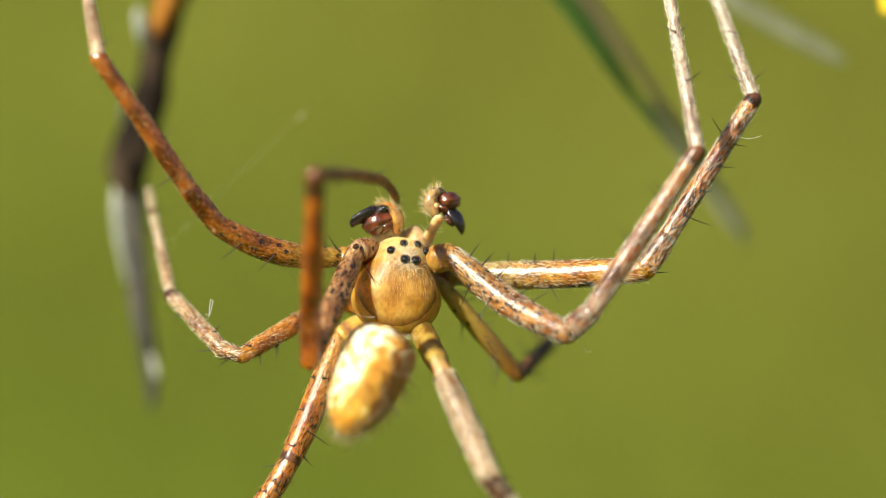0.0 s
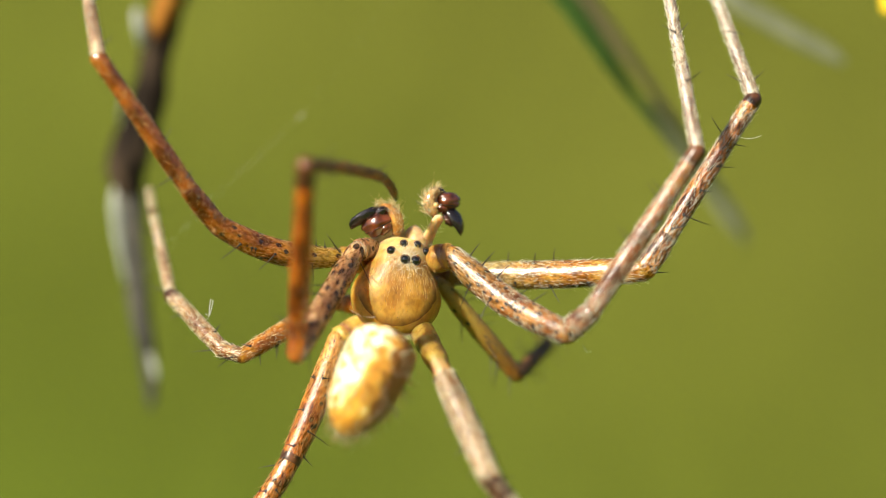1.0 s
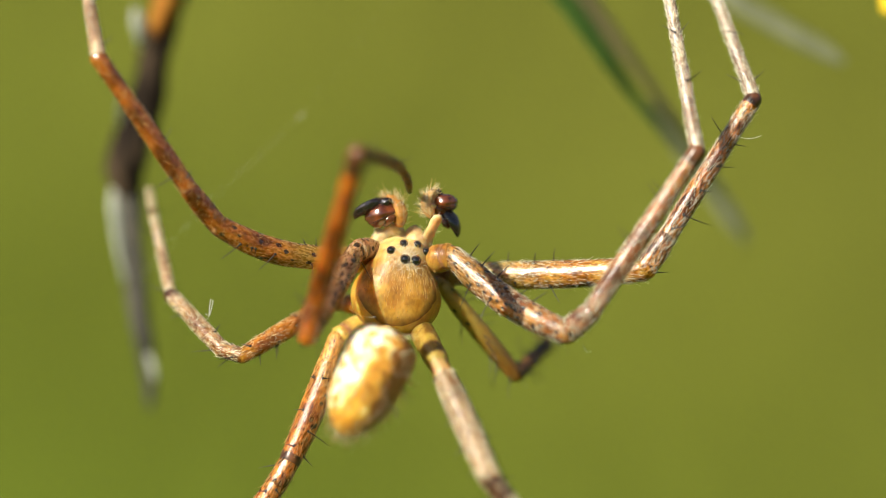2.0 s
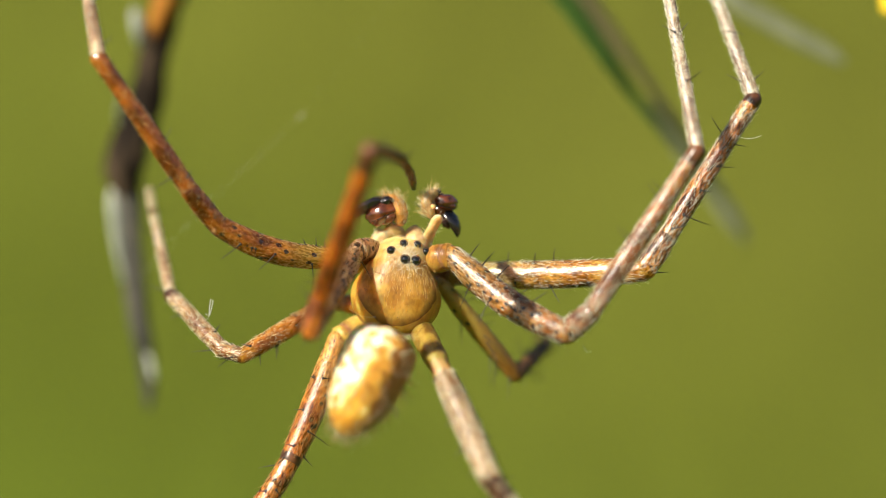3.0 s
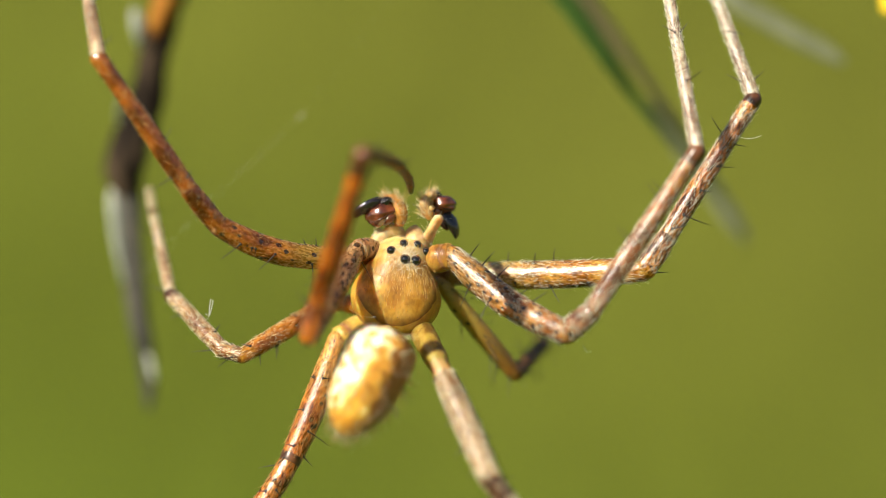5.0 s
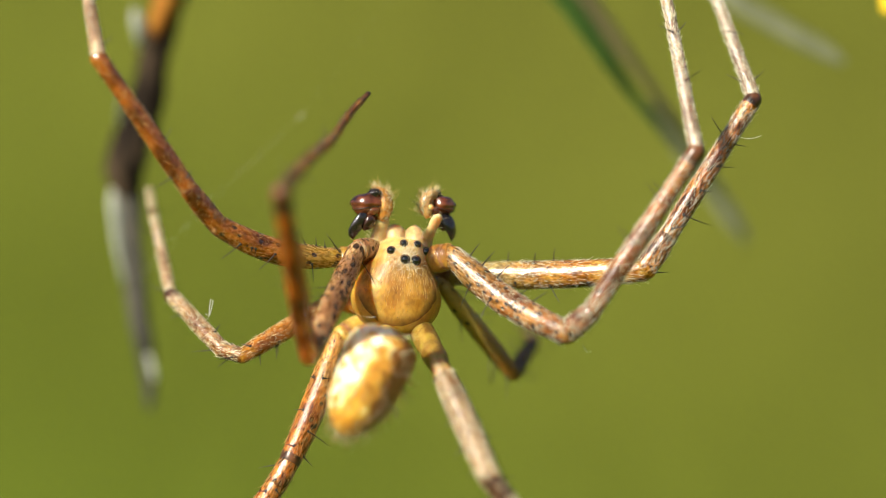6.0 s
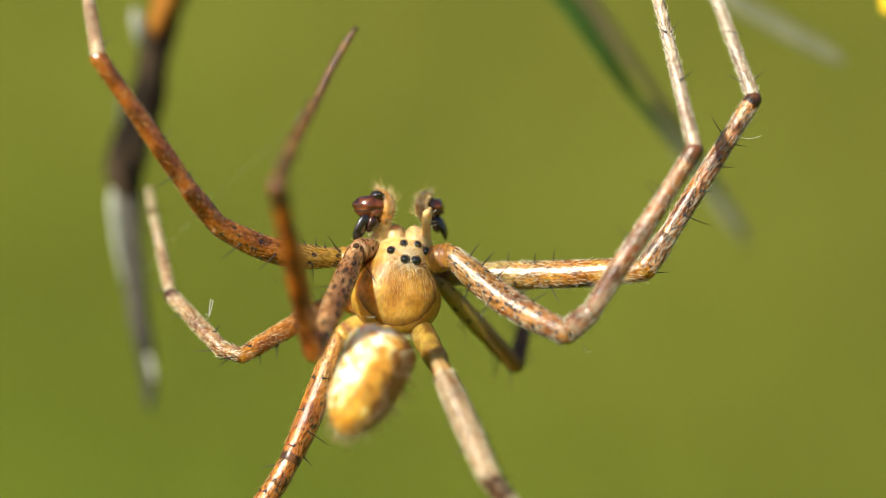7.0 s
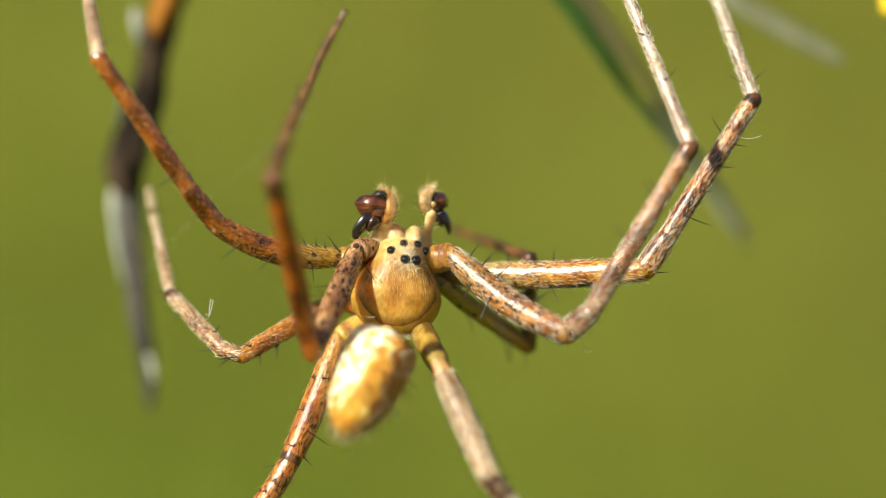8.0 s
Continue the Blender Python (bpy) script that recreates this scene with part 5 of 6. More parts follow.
    walk(g["metatarsus"], [
        (0, bone((-2.078, -5.764, 2.962), (-0.394, -1.323, 2.888))),
        (0.1, bone((-2.815, -5.478, 2.822), (-0.591, -1.281, 2.783))),
        (0.2, bone((-2.677, -5.678, 2.919), (-0.544, -1.435, 2.811))),
        (0.3, bone((-1.748, -6.119, 3.392), (-0.133, -1.669, 3.003))),
        (0.4, bone((-1.281, -6.271, 3.431), (-0.027, -1.699, 3.139))),
        (0.5, bone((-0.760, -6.182, 3.390), (0.122, -1.520, 3.187))),
        (0.65, bone((-0.732, -6.201, 3.418), (0.152, -1.538, 3.217))),
        (0.8, bone((-1.137, -6.205, 3.490), (0.017, -1.611, 3.141))),
        (0.9, bone((-2.164, -5.792, 3.340), (-0.319, -1.428, 3.008))),
        (1, bone((-2.320, -5.562, 3.221), (-0.398, -1.225, 2.981))),
        (1.1, bone((-1.677, -6.068, 3.465), (-0.179, -1.574, 3.110))),
        (1.2, bone((-1.294, -6.303, 3.444), (-0.012, -1.737, 3.183))),
        (1.3, bone((-0.731, -6.261, 3.503), (0.121, -1.595, 3.247))),
        (1.5, bone((-0.739, -6.202, 3.525), (0.152, -1.540, 3.338))),
        (1.6, bone((-1.033, -6.125, 3.526), (0.060, -1.509, 3.278))),
        (1.7, bone((-2.044, -5.918, 3.279), (-0.287, -1.513, 3.006))),
        (1.8, bone((-2.604, -5.686, 3.036), (-0.485, -1.438, 2.886))),
        (1.95, bone((-1.458, -6.095, 3.421), (-0.087, -1.556, 3.141))),
        (2.1, bone((-0.737, -6.183, 3.517), (0.137, -1.519, 3.293))),
        (2.35, bone((-0.727, -6.206, 3.529), (0.153, -1.542, 3.338))),
        (2.5, bone((-1.380, -6.337, 3.444), (-0.056, -1.786, 3.137))),
        (2.6, bone((-2.261, -5.944, 3.221), (-0.362, -1.598, 2.959))),
        (2.7, bone((-1.313, -6.108, 3.479), (-0.030, -1.544, 3.188))),
        (2.8, bone((-0.672, -6.222, 3.551), (0.152, -1.548, 3.368))),
        (3, bone((-0.645, -6.252, 3.574), (0.153, -1.573, 3.398))),
        (3.2, bone((-0.718, -6.256, 3.599), (0.136, -1.589, 3.367))),
        (3.3, bone((-1.193, -6.324, 3.617), (-0.027, -1.737, 3.213))),
        (3.4, bone((-1.859, -6.290, 3.415), (-0.206, -1.856, 3.000))),
        (3.5, bone((-2.433, -5.570, 3.038), (-0.396, -1.283, 2.859))),
        (3.6, bone((-2.495, -5.458, 2.938), (-0.456, -1.170, 2.815))),
        (3.7, bone((-2.257, -6.047, 3.059), (-0.361, -1.696, 2.882))),
        (3.8, bone((-1.696, -6.427, 3.357), (-0.144, -1.950, 3.028))),
        (3.9, bone((-0.905, -6.239, 3.461), (0.091, -1.603, 3.187))),
        (4, bone((-0.781, -6.133, 3.478), (0.122, -1.479, 3.188))),
        (4.15, bone((-0.807, -6.136, 3.487), (0.105, -1.483, 3.189))),
        (4.25, bone((-1.738, -6.482, 3.237), (-0.144, -2.014, 2.997))),
        (4.35, bone((-2.782, -5.581, 2.907), (-0.546, -1.392, 2.796))),
        (4.5, bone((-2.758, -5.446, 2.910), (-0.518, -1.258, 2.829))),
        (4.6, bone((-2.162, -5.860, 3.207), (-0.300, -1.496, 2.976))),
        (4.7, bone((-1.304, -6.052, 3.548), (-0.030, -1.493, 3.158))),
        (4.85, bone((-0.813, -6.147, 3.494), (0.122, -1.498, 3.218))),
        (5.05, bone((-0.849, -6.137, 3.492), (0.106, -1.492, 3.219))),
        (5.2, bone((-1.887, -6.321, 3.240), (-0.326, -1.836, 3.181))),
        (5.4, bone((-2.608, -6.411, 2.734), (-1.488, -1.883, 3.632))),
        (5.6, bone((-2.844, -6.672, 2.442), (-1.779, -2.230, 3.744))),
        (5.8, bone((-2.851, -6.843, 2.365), (-1.772, -2.427, 3.741))),
        (6, bone((-2.928, -6.705, 2.496), (-1.699, -2.369, 3.997))),
        (6.2, bone((-2.943, -6.730, 2.542), (-1.637, -2.471, 4.189))),
        (6.5, bone((-2.884, -6.770, 2.586), (-1.816, -2.576, 4.543))),
        (7, bone((-3.030, -6.696, 2.657), (-2.142, -2.654, 4.990))),
        (7.5, bone((-3.125, -6.508, 2.835), (-2.292, -2.606, 5.413))),
        (8, bone((-3.143, -6.403, 2.864), (-2.356, -2.458, 5.390))),
    ])
    walk(g["tarsus"], [
        (0, bone((-0.394, -1.323, 2.888), (-0.039, 0.777, 2.337))),
        (0.1, bone((-0.591, -1.281, 2.783), (-0.086, 0.799, 2.275))),
        (0.2, bone((-0.544, -1.435, 2.811), (-0.115, 0.670, 2.336))),
        (0.3, bone((-0.133, -1.669, 3.003), (0.072, 0.452, 2.456))),
        (0.4, bone((-0.027, -1.699, 3.139), (0.180, 0.405, 2.531))),
        (0.5, bone((0.122, -1.520, 3.187), (0.287, 0.575, 2.534))),
        (0.65, bone((0.152, -1.538, 3.217), (0.317, 0.561, 2.580))),
        (0.8, bone((0.017, -1.611, 3.141), (0.226, 0.493, 2.532))),
        (0.9, bone((-0.319, -1.428, 3.008), (-0.038, 0.675, 2.427))),
        (1, bone((-0.398, -1.225, 2.981), (-0.086, 0.882, 2.431))),
        (1.1, bone((-0.179, -1.574, 3.110), (0.102, 0.530, 2.533))),
        (1.2, bone((-0.012, -1.737, 3.183), (0.226, 0.365, 2.578))),
        (1.3, bone((0.121, -1.595, 3.247), (0.348, 0.516, 2.671))),
        (1.5, bone((0.152, -1.540, 3.338), (0.379, 0.549, 2.687))),
        (1.6, bone((0.060, -1.509, 3.278), (0.302, 0.583, 2.642))),
        (1.7, bone((-0.287, -1.513, 3.006), (-0.006, 0.599, 2.457))),
        (1.8, bone((-0.485, -1.438, 2.886), (-0.084, 0.666, 2.381))),
        (1.95, bone((-0.087, -1.556, 3.141), (0.163, 0.544, 2.534))),
        (2.1, bone((0.137, -1.519, 3.293), (0.363, 0.579, 2.672))),
        (2.35, bone((0.153, -1.542, 3.338), (0.379, 0.548, 2.687))),
        (2.5, bone((-0.056, -1.786, 3.137), (0.166, 0.317, 2.530))),
        (2.6, bone((-0.362, -1.598, 2.959), (-0.051, 0.513, 2.425))),
        (2.7, bone((-0.030, -1.544, 3.188), (0.194, 0.559, 2.580))),
        (2.8, bone((0.152, -1.548, 3.368), (0.395, 0.540, 2.719))),
        (3, bone((0.153, -1.573, 3.398), (0.410, 0.503, 2.718))),
        (3.2, bone((0.136, -1.589, 3.367), (0.379, 0.489, 2.686))),
        (3.3, bone((-0.027, -1.737, 3.213), (0.227, 0.353, 2.577))),
        (3.4, bone((-0.206, -1.856, 3.000), (0.043, 0.261, 2.453))),
        (3.5, bone((-0.396, -1.283, 2.859), (-0.117, 0.856, 2.429))),
        (3.6, bone((-0.456, -1.170, 2.815), (-0.134, 0.960, 2.369))),
        (3.7, bone((-0.361, -1.696, 2.882), (-0.051, 0.427, 2.394))),
        (3.8, bone((-0.144, -1.950, 3.028), (0.106, 0.166, 2.482))),
        (3.9, bone((0.091, -1.603, 3.187), (0.318, 0.508, 2.609))),
        (4, bone((0.122, -1.479, 3.188), (0.363, 0.631, 2.612))),
        (4.15, bone((0.105, -1.483, 3.189), (0.348, 0.626, 2.612))),
        (4.25, bone((-0.144, -2.014, 2.997), (0.106, 0.102, 2.451))),
        (4.35, bone((-0.546, -1.392, 2.796), (-0.146, 0.722, 2.336))),
        (4.5, bone((-0.518, -1.258, 2.829), (-0.148, 0.861, 2.368))),
        (4.6, bone((-0.300, -1.496, 2.976), (0.009, 0.611, 2.427))),
        (4.7, bone((-0.030, -1.493, 3.158), (0.286, 0.607, 2.581))),
        (4.85, bone((0.122, -1.498, 3.218), (0.348, 0.604, 2.611))),
        (5.05, bone((0.106, -1.492, 3.219), (0.332, 0.611, 2.611))),
        (5.2, bone((-0.326, -1.836, 3.181), (-0.004, 0.300, 2.761))),
        (5.4, bone((-1.488, -1.883, 3.632), (-0.691, 0.149, 3.909))),
        (5.6, bone((-1.779, -2.230, 3.744), (-0.711, -0.421, 4.399))),
        (5.8, bone((-1.772, -2.427, 3.741), (-0.629, -0.881, 4.810))),
        (6, bone((-1.699, -2.369, 3.997), (-0.798, -0.791, 5.238))),
        (6.2, bone((-1.637, -2.471, 4.189), (-0.733, -0.933, 5.478))),
        (6.5, bone((-1.816, -2.576, 4.543), (-0.814, -1.590, 6.236))),
        (7, bone((-2.142, -2.654, 4.990), (-1.098, -2.450, 6.916))),
        (7.5, bone((-2.292, -2.606, 5.413), (-1.167, -2.702, 7.502))),
        (8, bone((-2.356, -2.458, 5.390), (-1.276, -2.558, 7.539))),
    ])
    r = LEGS["third_shaded"]
    walk(r["femur"], [
        (0, bone((1.210, 1.000, 0.022), (3.267, 2.050, -2.419), (0.3, 0, 1))),
        (3.5, bone((1.210, 1.000, 0.022), (3.207, 2.150, -2.423), (0.3, 0, 1))),
        (4.5, bone((1.210, 1.000, 0.022), (3.208, 2.181, -2.408), (0.3, 0, 1))),
        (5.6, bone((1.210, 1.000, 0.022), (3.192, 2.239, -2.392), (0.3, 0, 1))),
        (5.9, bone((1.210, 1.000, 0.022), (3.161, 2.280, -2.395), (0.3, 0, 1))),
        (6.5, bone((1.210, 1.000, 0.022), (3.164, 2.330, -2.366), (0.3, 0, 1))),
        (6.9, bone((1.210, 1.000, 0.022), (3.183, 2.501, -2.246), (0.3, 0, 1))),
        (7, bone((1.210, 1.000, 0.022), (3.230, 2.530, -2.184), (0.3, 0, 1))),
        (7.1, bone((1.210, 1.000, 0.022), (3.624, 2.690, -1.592), (0.3, 0, 1))),
        (7.2, bone((1.210, 1.000, 0.022), (3.775, 2.490, -1.556), (0.3, 0, 1))),
        (7.3, bone((1.210, 1.000, 0.022), (3.652, 2.620, -1.621), (0.3, 0, 1))),
        (7.4, bone((1.210, 1.000, 0.022), (3.805, 2.440, -1.554), (0.3, 0, 1))),
        (7.5, bone((1.210, 1.000, 0.022), (3.992, 2.370, -1.272), (0.3, 0, 1))),
        (7.6, bone((1.210, 1.000, 0.022), (3.933, 2.481, -1.275), (0.3, 0, 1))),
        (7.7, bone((1.210, 1.000, 0.022), (3.780, 2.630, -1.403), (0.3, 0, 1))),
        (7.8, bone((1.210, 1.000, 0.022), (3.777, 2.550, -1.494), (0.3, 0, 1))),
        (7.9, bone((1.210, 1.000, 0.022), (3.652, 2.590, -1.651), (0.3, 0, 1))),
        (8, bone((1.210, 1.000, 0.022), (3.590, 2.679, -1.653), (0.3, 0, 1))),
    ])
    walk(r["patella"], [
        (0, bone((3.267, 2.050, -2.419), (3.452, 2.514, -2.261), (0.3, 0, 1))),
        (3.5, bone((3.207, 2.150, -2.423), (3.390, 2.614, -2.261), (0.3, 0, 1))),
        (4.5, bone((3.208, 2.181, -2.408), (3.381, 2.650, -2.250), (0.3, 0, 1))),
        (5.6, bone((3.192, 2.239, -2.392), (3.355, 2.709, -2.228), (0.3, 0, 1))),
        (5.9, bone((3.161, 2.280, -2.395), (3.284, 2.762, -2.230), (0.3, 0, 1))),
        (6.5, bone((3.164, 2.330, -2.366), (3.273, 2.813, -2.195), (0.3, 0, 1))),
        (6.9, bone((3.183, 2.501, -2.246), (3.286, 2.954, -2.004), (0.3, 0, 1))),
        (7, bone((3.230, 2.530, -2.184), (3.307, 2.957, -1.890), (0.3, 0, 1))),
        (7.1, bone((3.624, 2.690, -1.592), (3.546, 2.524, -1.101), (0.3, 0, 1))),
        (7.2, bone((3.775, 2.490, -1.556), (3.823, 2.295, -1.072), (0.3, 0, 1))),
        (7.3, bone((3.652, 2.620, -1.621), (3.661, 2.498, -1.111), (0.3, 0, 1))),
        (7.4, bone((3.805, 2.440, -1.554), (3.853, 2.251, -1.068), (0.3, 0, 1))),
        (7.5, bone((3.992, 2.370, -1.272), (3.905, 2.097, -0.834), (0.3, 0, 1))),
        (7.6, bone((3.933, 2.481, -1.275), (3.946, 2.223, -0.820), (0.3, 0, 1))),
        (7.7, bone((3.780, 2.630, -1.403), (3.825, 2.435, -0.918), (0.3, 0, 1))),
        (7.8, bone((3.777, 2.550, -1.494), (3.782, 2.328, -1.020), (0.3, 0, 1))),
        (7.9, bone((3.652, 2.590, -1.651), (3.658, 2.425, -1.154), (0.3, 0, 1))),
        (8, bone((3.590, 2.679, -1.653), (3.594, 2.505, -1.159), (0.3, 0, 1))),
    ])
    walk(r["tibia"], [
        (0, bone((3.452, 2.514, -2.261), (4.195, 4.369, -1.628), (0.3, 0, 1))),
        (3.5, bone((3.390, 2.614, -2.261), (4.120, 4.470, -1.615), (0.3, 0, 1))),
        (4.5, bone((3.381, 2.650, -2.250), (4.073, 4.524, -1.618), (0.3, 0, 1))),
        (5.6, bone((3.355, 2.709, -2.228), (4.009, 4.589, -1.569), (0.3, 0, 1))),
        (5.9, bone((3.284, 2.762, -2.230), (3.774, 4.691, -1.572), (0.3, 0, 1))),
        (6.5, bone((3.273, 2.813, -2.195), (3.711, 4.745, -1.511), (0.3, 0, 1))),
        (6.9, bone((3.286, 2.954, -2.004), (3.697, 4.767, -1.035), (0.3, 0, 1))),
        (7, bone((3.307, 2.957, -1.890), (3.615, 4.665, -0.715), (0.3, 0, 1))),
        (7.1, bone((3.546, 2.524, -1.101), (3.234, 1.863, 0.863), (0.3, 0, 1))),
        (7.2, bone((3.823, 2.295, -1.072), (4.016, 1.512, 0.863), (0.3, 0, 1))),
        (7.3, bone((3.661, 2.498, -1.111), (3.696, 2.009, 0.927), (0.3, 0, 1))),
        (7.4, bone((3.853, 2.251, -1.068), (4.045, 1.495, 0.878), (0.3, 0, 1))),
        (7.5, bone((3.905, 2.097, -0.834), (3.555, 1.005, 0.921), (0.3, 0, 1))),
        (7.6, bone((3.946, 2.223, -0.820), (3.995, 1.187, 1.002), (0.3, 0, 1))),
        (7.7, bone((3.825, 2.435, -0.918), (4.004, 1.658, 1.020), (0.3, 0, 1))),
        (7.8, bone((3.782, 2.328, -1.020), (3.801, 1.440, 0.879), (0.3, 0, 1))),
        (7.9, bone((3.658, 2.425, -1.154), (3.685, 1.762, 0.834), (0.3, 0, 1))),
        (8, bone((3.594, 2.505, -1.159), (3.609, 1.806, 0.817), (0.3, 0, 1))),
    ])
    walk(r["metatarsus"], [
        (0, bone((4.195, 4.369, -1.628), (4.128, 7.029, -1.436), (0.3, 0, 1))),
        (3.5, bone((4.120, 4.470, -1.615), (4.079, 7.130, -1.413), (0.3, 0, 1))),
        (4.5, bone((4.073, 4.524, -1.618), (4.051, 7.184, -1.415), (0.3, 0, 1))),
        (5.6, bone((4.009, 4.589, -1.569), (3.995, 7.250, -1.375), (0.3, 0, 1))),
        (5.9, bone((3.774, 4.691, -1.572), (3.687, 7.344, -1.301), (0.3, 0, 1))),
        (6.5, bone((3.711, 4.745, -1.511), (3.614, 7.377, -1.085), (0.3, 0, 1))),
        (6.9, bone((3.697, 4.767, -1.035), (3.513, 7.406, -0.694), (0.3, 0, 1))),
        (7, bone((3.615, 4.665, -0.715), (3.237, 7.229, -0.080), (0.3, 0, 1))),
        (7.1, bone((3.234, 1.863, 0.863), (1.396, 3.410, 2.025), (0.3, 0, 1))),
        (7.2, bone((4.016, 1.512, 0.863), (2.739, 3.052, 2.627), (0.3, 0, 1))),
        (7.3, bone((3.696, 2.009, 0.927), (2.133, 3.668, 2.313), (0.3, 0, 1))),
        (7.4, bone((4.045, 1.495, 0.878), (2.316, 3.128, 2.088), (0.3, 0, 1))),
        (7.5, bone((3.555, 1.005, 0.921), (1.715, 1.304, 2.829), (0.3, 0, 1))),
        (7.6, bone((3.995, 1.187, 1.002), (2.872, 2.456, 3.063), (0.3, 0, 1))),
        (7.7, bone((4.004, 1.658, 1.020), (2.835, 3.266, 2.799), (0.3, 0, 1))),
        (7.8, bone((3.801, 1.440, 0.879), (2.249, 3.054, 2.328), (0.3, 0, 1))),
        (7.9, bone((3.685, 1.762, 0.834), (2.363, 4.055, 1.167), (0.3, 0, 1))),
        (8, bone((3.609, 1.806, 0.817), (2.302, 4.079, 1.311), (0.3, 0, 1))),
    ])
    walk(r["tarsus"], [
        (0, bone((4.128, 7.029, -1.436), (4.077, 9.047, -1.290), (0.3, 0, 1))),
        (3.5, bone((4.079, 7.130, -1.413), (4.048, 9.148, -1.259), (0.3, 0, 1))),
        (4.5, bone((4.051, 7.184, -1.415), (4.035, 9.202, -1.261), (0.3, 0, 1))),
        (5.6, bone((3.995, 7.250, -1.375), (3.985, 9.268, -1.227), (0.3, 0, 1))),
        (5.9, bone((3.687, 7.344, -1.301), (3.621, 9.356, -1.095), (0.3, 0, 1))),
        (6.5, bone((3.614, 7.377, -1.085), (3.540, 9.373, -0.762), (0.3, 0, 1))),
        (6.9, bone((3.513, 7.406, -0.694), (3.373, 9.409, -0.436), (0.3, 0, 1))),
        (7, bone((3.237, 7.229, -0.080), (2.949, 9.174, 0.401), (0.3, 0, 1))),
        (7.1, bone((1.396, 3.410, 2.025), (-0.218, 4.576, 2.390), (0.3, 0, 1))),
        (7.2, bone((2.739, 3.052, 2.627), (1.375, 4.214, 3.569), (0.3, 0, 1))),
        (7.3, bone((2.133, 3.668, 2.313), (0.650, 4.919, 2.890), (0.3, 0, 1))),
        (7.4, bone((2.316, 3.128, 2.088), (0.764, 4.360, 2.500), (0.3, 0, 1))),
        (7.5, bone((1.715, 1.304, 2.829), (-0.027, 1.529, 3.835), (0.3, 0, 1))),
        (7.6, bone((2.872, 2.456, 3.063), (1.574, 3.413, 4.286), (0.3, 0, 1))),
        (7.7, bone((2.835, 3.266, 2.799), (1.536, 4.478, 3.769), (0.3, 0, 1))),
        (7.8, bone((2.249, 3.054, 2.328), (0.761, 4.272, 2.961), (0.3, 0, 1))),
        (7.9, bone((2.363, 4.055, 1.167), (1.360, 5.795, 1.420), (0.3, 0, 1))),
        (8, bone((2.302, 4.079, 1.311), (1.311, 5.804, 1.686), (0.3, 0, 1))),
    ])
    f = LEGS["front_tan"]
    walk(f["tibia"], [
        (0, bone((5.161, -1.750, -0.617), (7.987, -1.900, 3.662))),
        (4.7, bone((5.161, -1.750, -0.617), (7.983, -1.900, 3.664))),
        (6, bone((5.161, -1.750, -0.617), (7.969, -1.900, 3.673))),
        (6.5, bone((5.161, -1.750, -0.617), (7.936, -1.900, 3.694))),
        (7, bone((5.161, -1.750, -0.617), (7.925, -1.900, 3.701))),
        (7.5, bone((5.161, -1.750, -0.617), (7.852, -1.900, 3.748))),
        (8, bone((5.161, -1.750, -0.617), (7.800, -1.900, 3.778))),
    ])
    walk(f["metatarsus"], [
        (0, bone((7.987, -1.900, 3.662), (7.274, 0.000, 8.270))),
        (4.7, bone((7.983, -1.900, 3.664), (7.259, 0.000, 8.270))),
        (6, bone((7.969, -1.900, 3.673), (7.182, 0.000, 8.268))),
        (6.5, bone((7.936, -1.900, 3.694), (7.059, 0.000, 8.271))),
        (7, bone((7.925, -1.900, 3.701), (6.941, 0.000, 8.254))),
        (7.5, bone((7.852, -1.900, 3.748), (6.556, 0.000, 8.218))),
        (8, bone((7.800, -1.900, 3.778), (6.140, 0.000, 8.120))),
    ])
    walk(f["tarsus"], [
        (0, bone((7.274, 0.000, 8.270), (7.065, 0.600, 10.193))),
        (4.7, bone((7.259, 0.000, 8.270), (7.045, 0.600, 10.193))),
        (6, bone((7.182, 0.000, 8.268), (6.943, 0.600, 10.188))),
        (6.5, bone((7.059, 0.000, 8.271), (6.781, 0.600, 10.185))),
        (7, bone((6.941, 0.000, 8.254), (6.617, 0.600, 10.161))),
        (7.5, bone((6.556, 0.000, 8.218), (6.099, 0.600, 10.095))),
        (8, bone((6.140, 0.000, 8.120), (5.529, 0.600, 9.954))),
    ])
    stalk, cup, horn = PALP_A
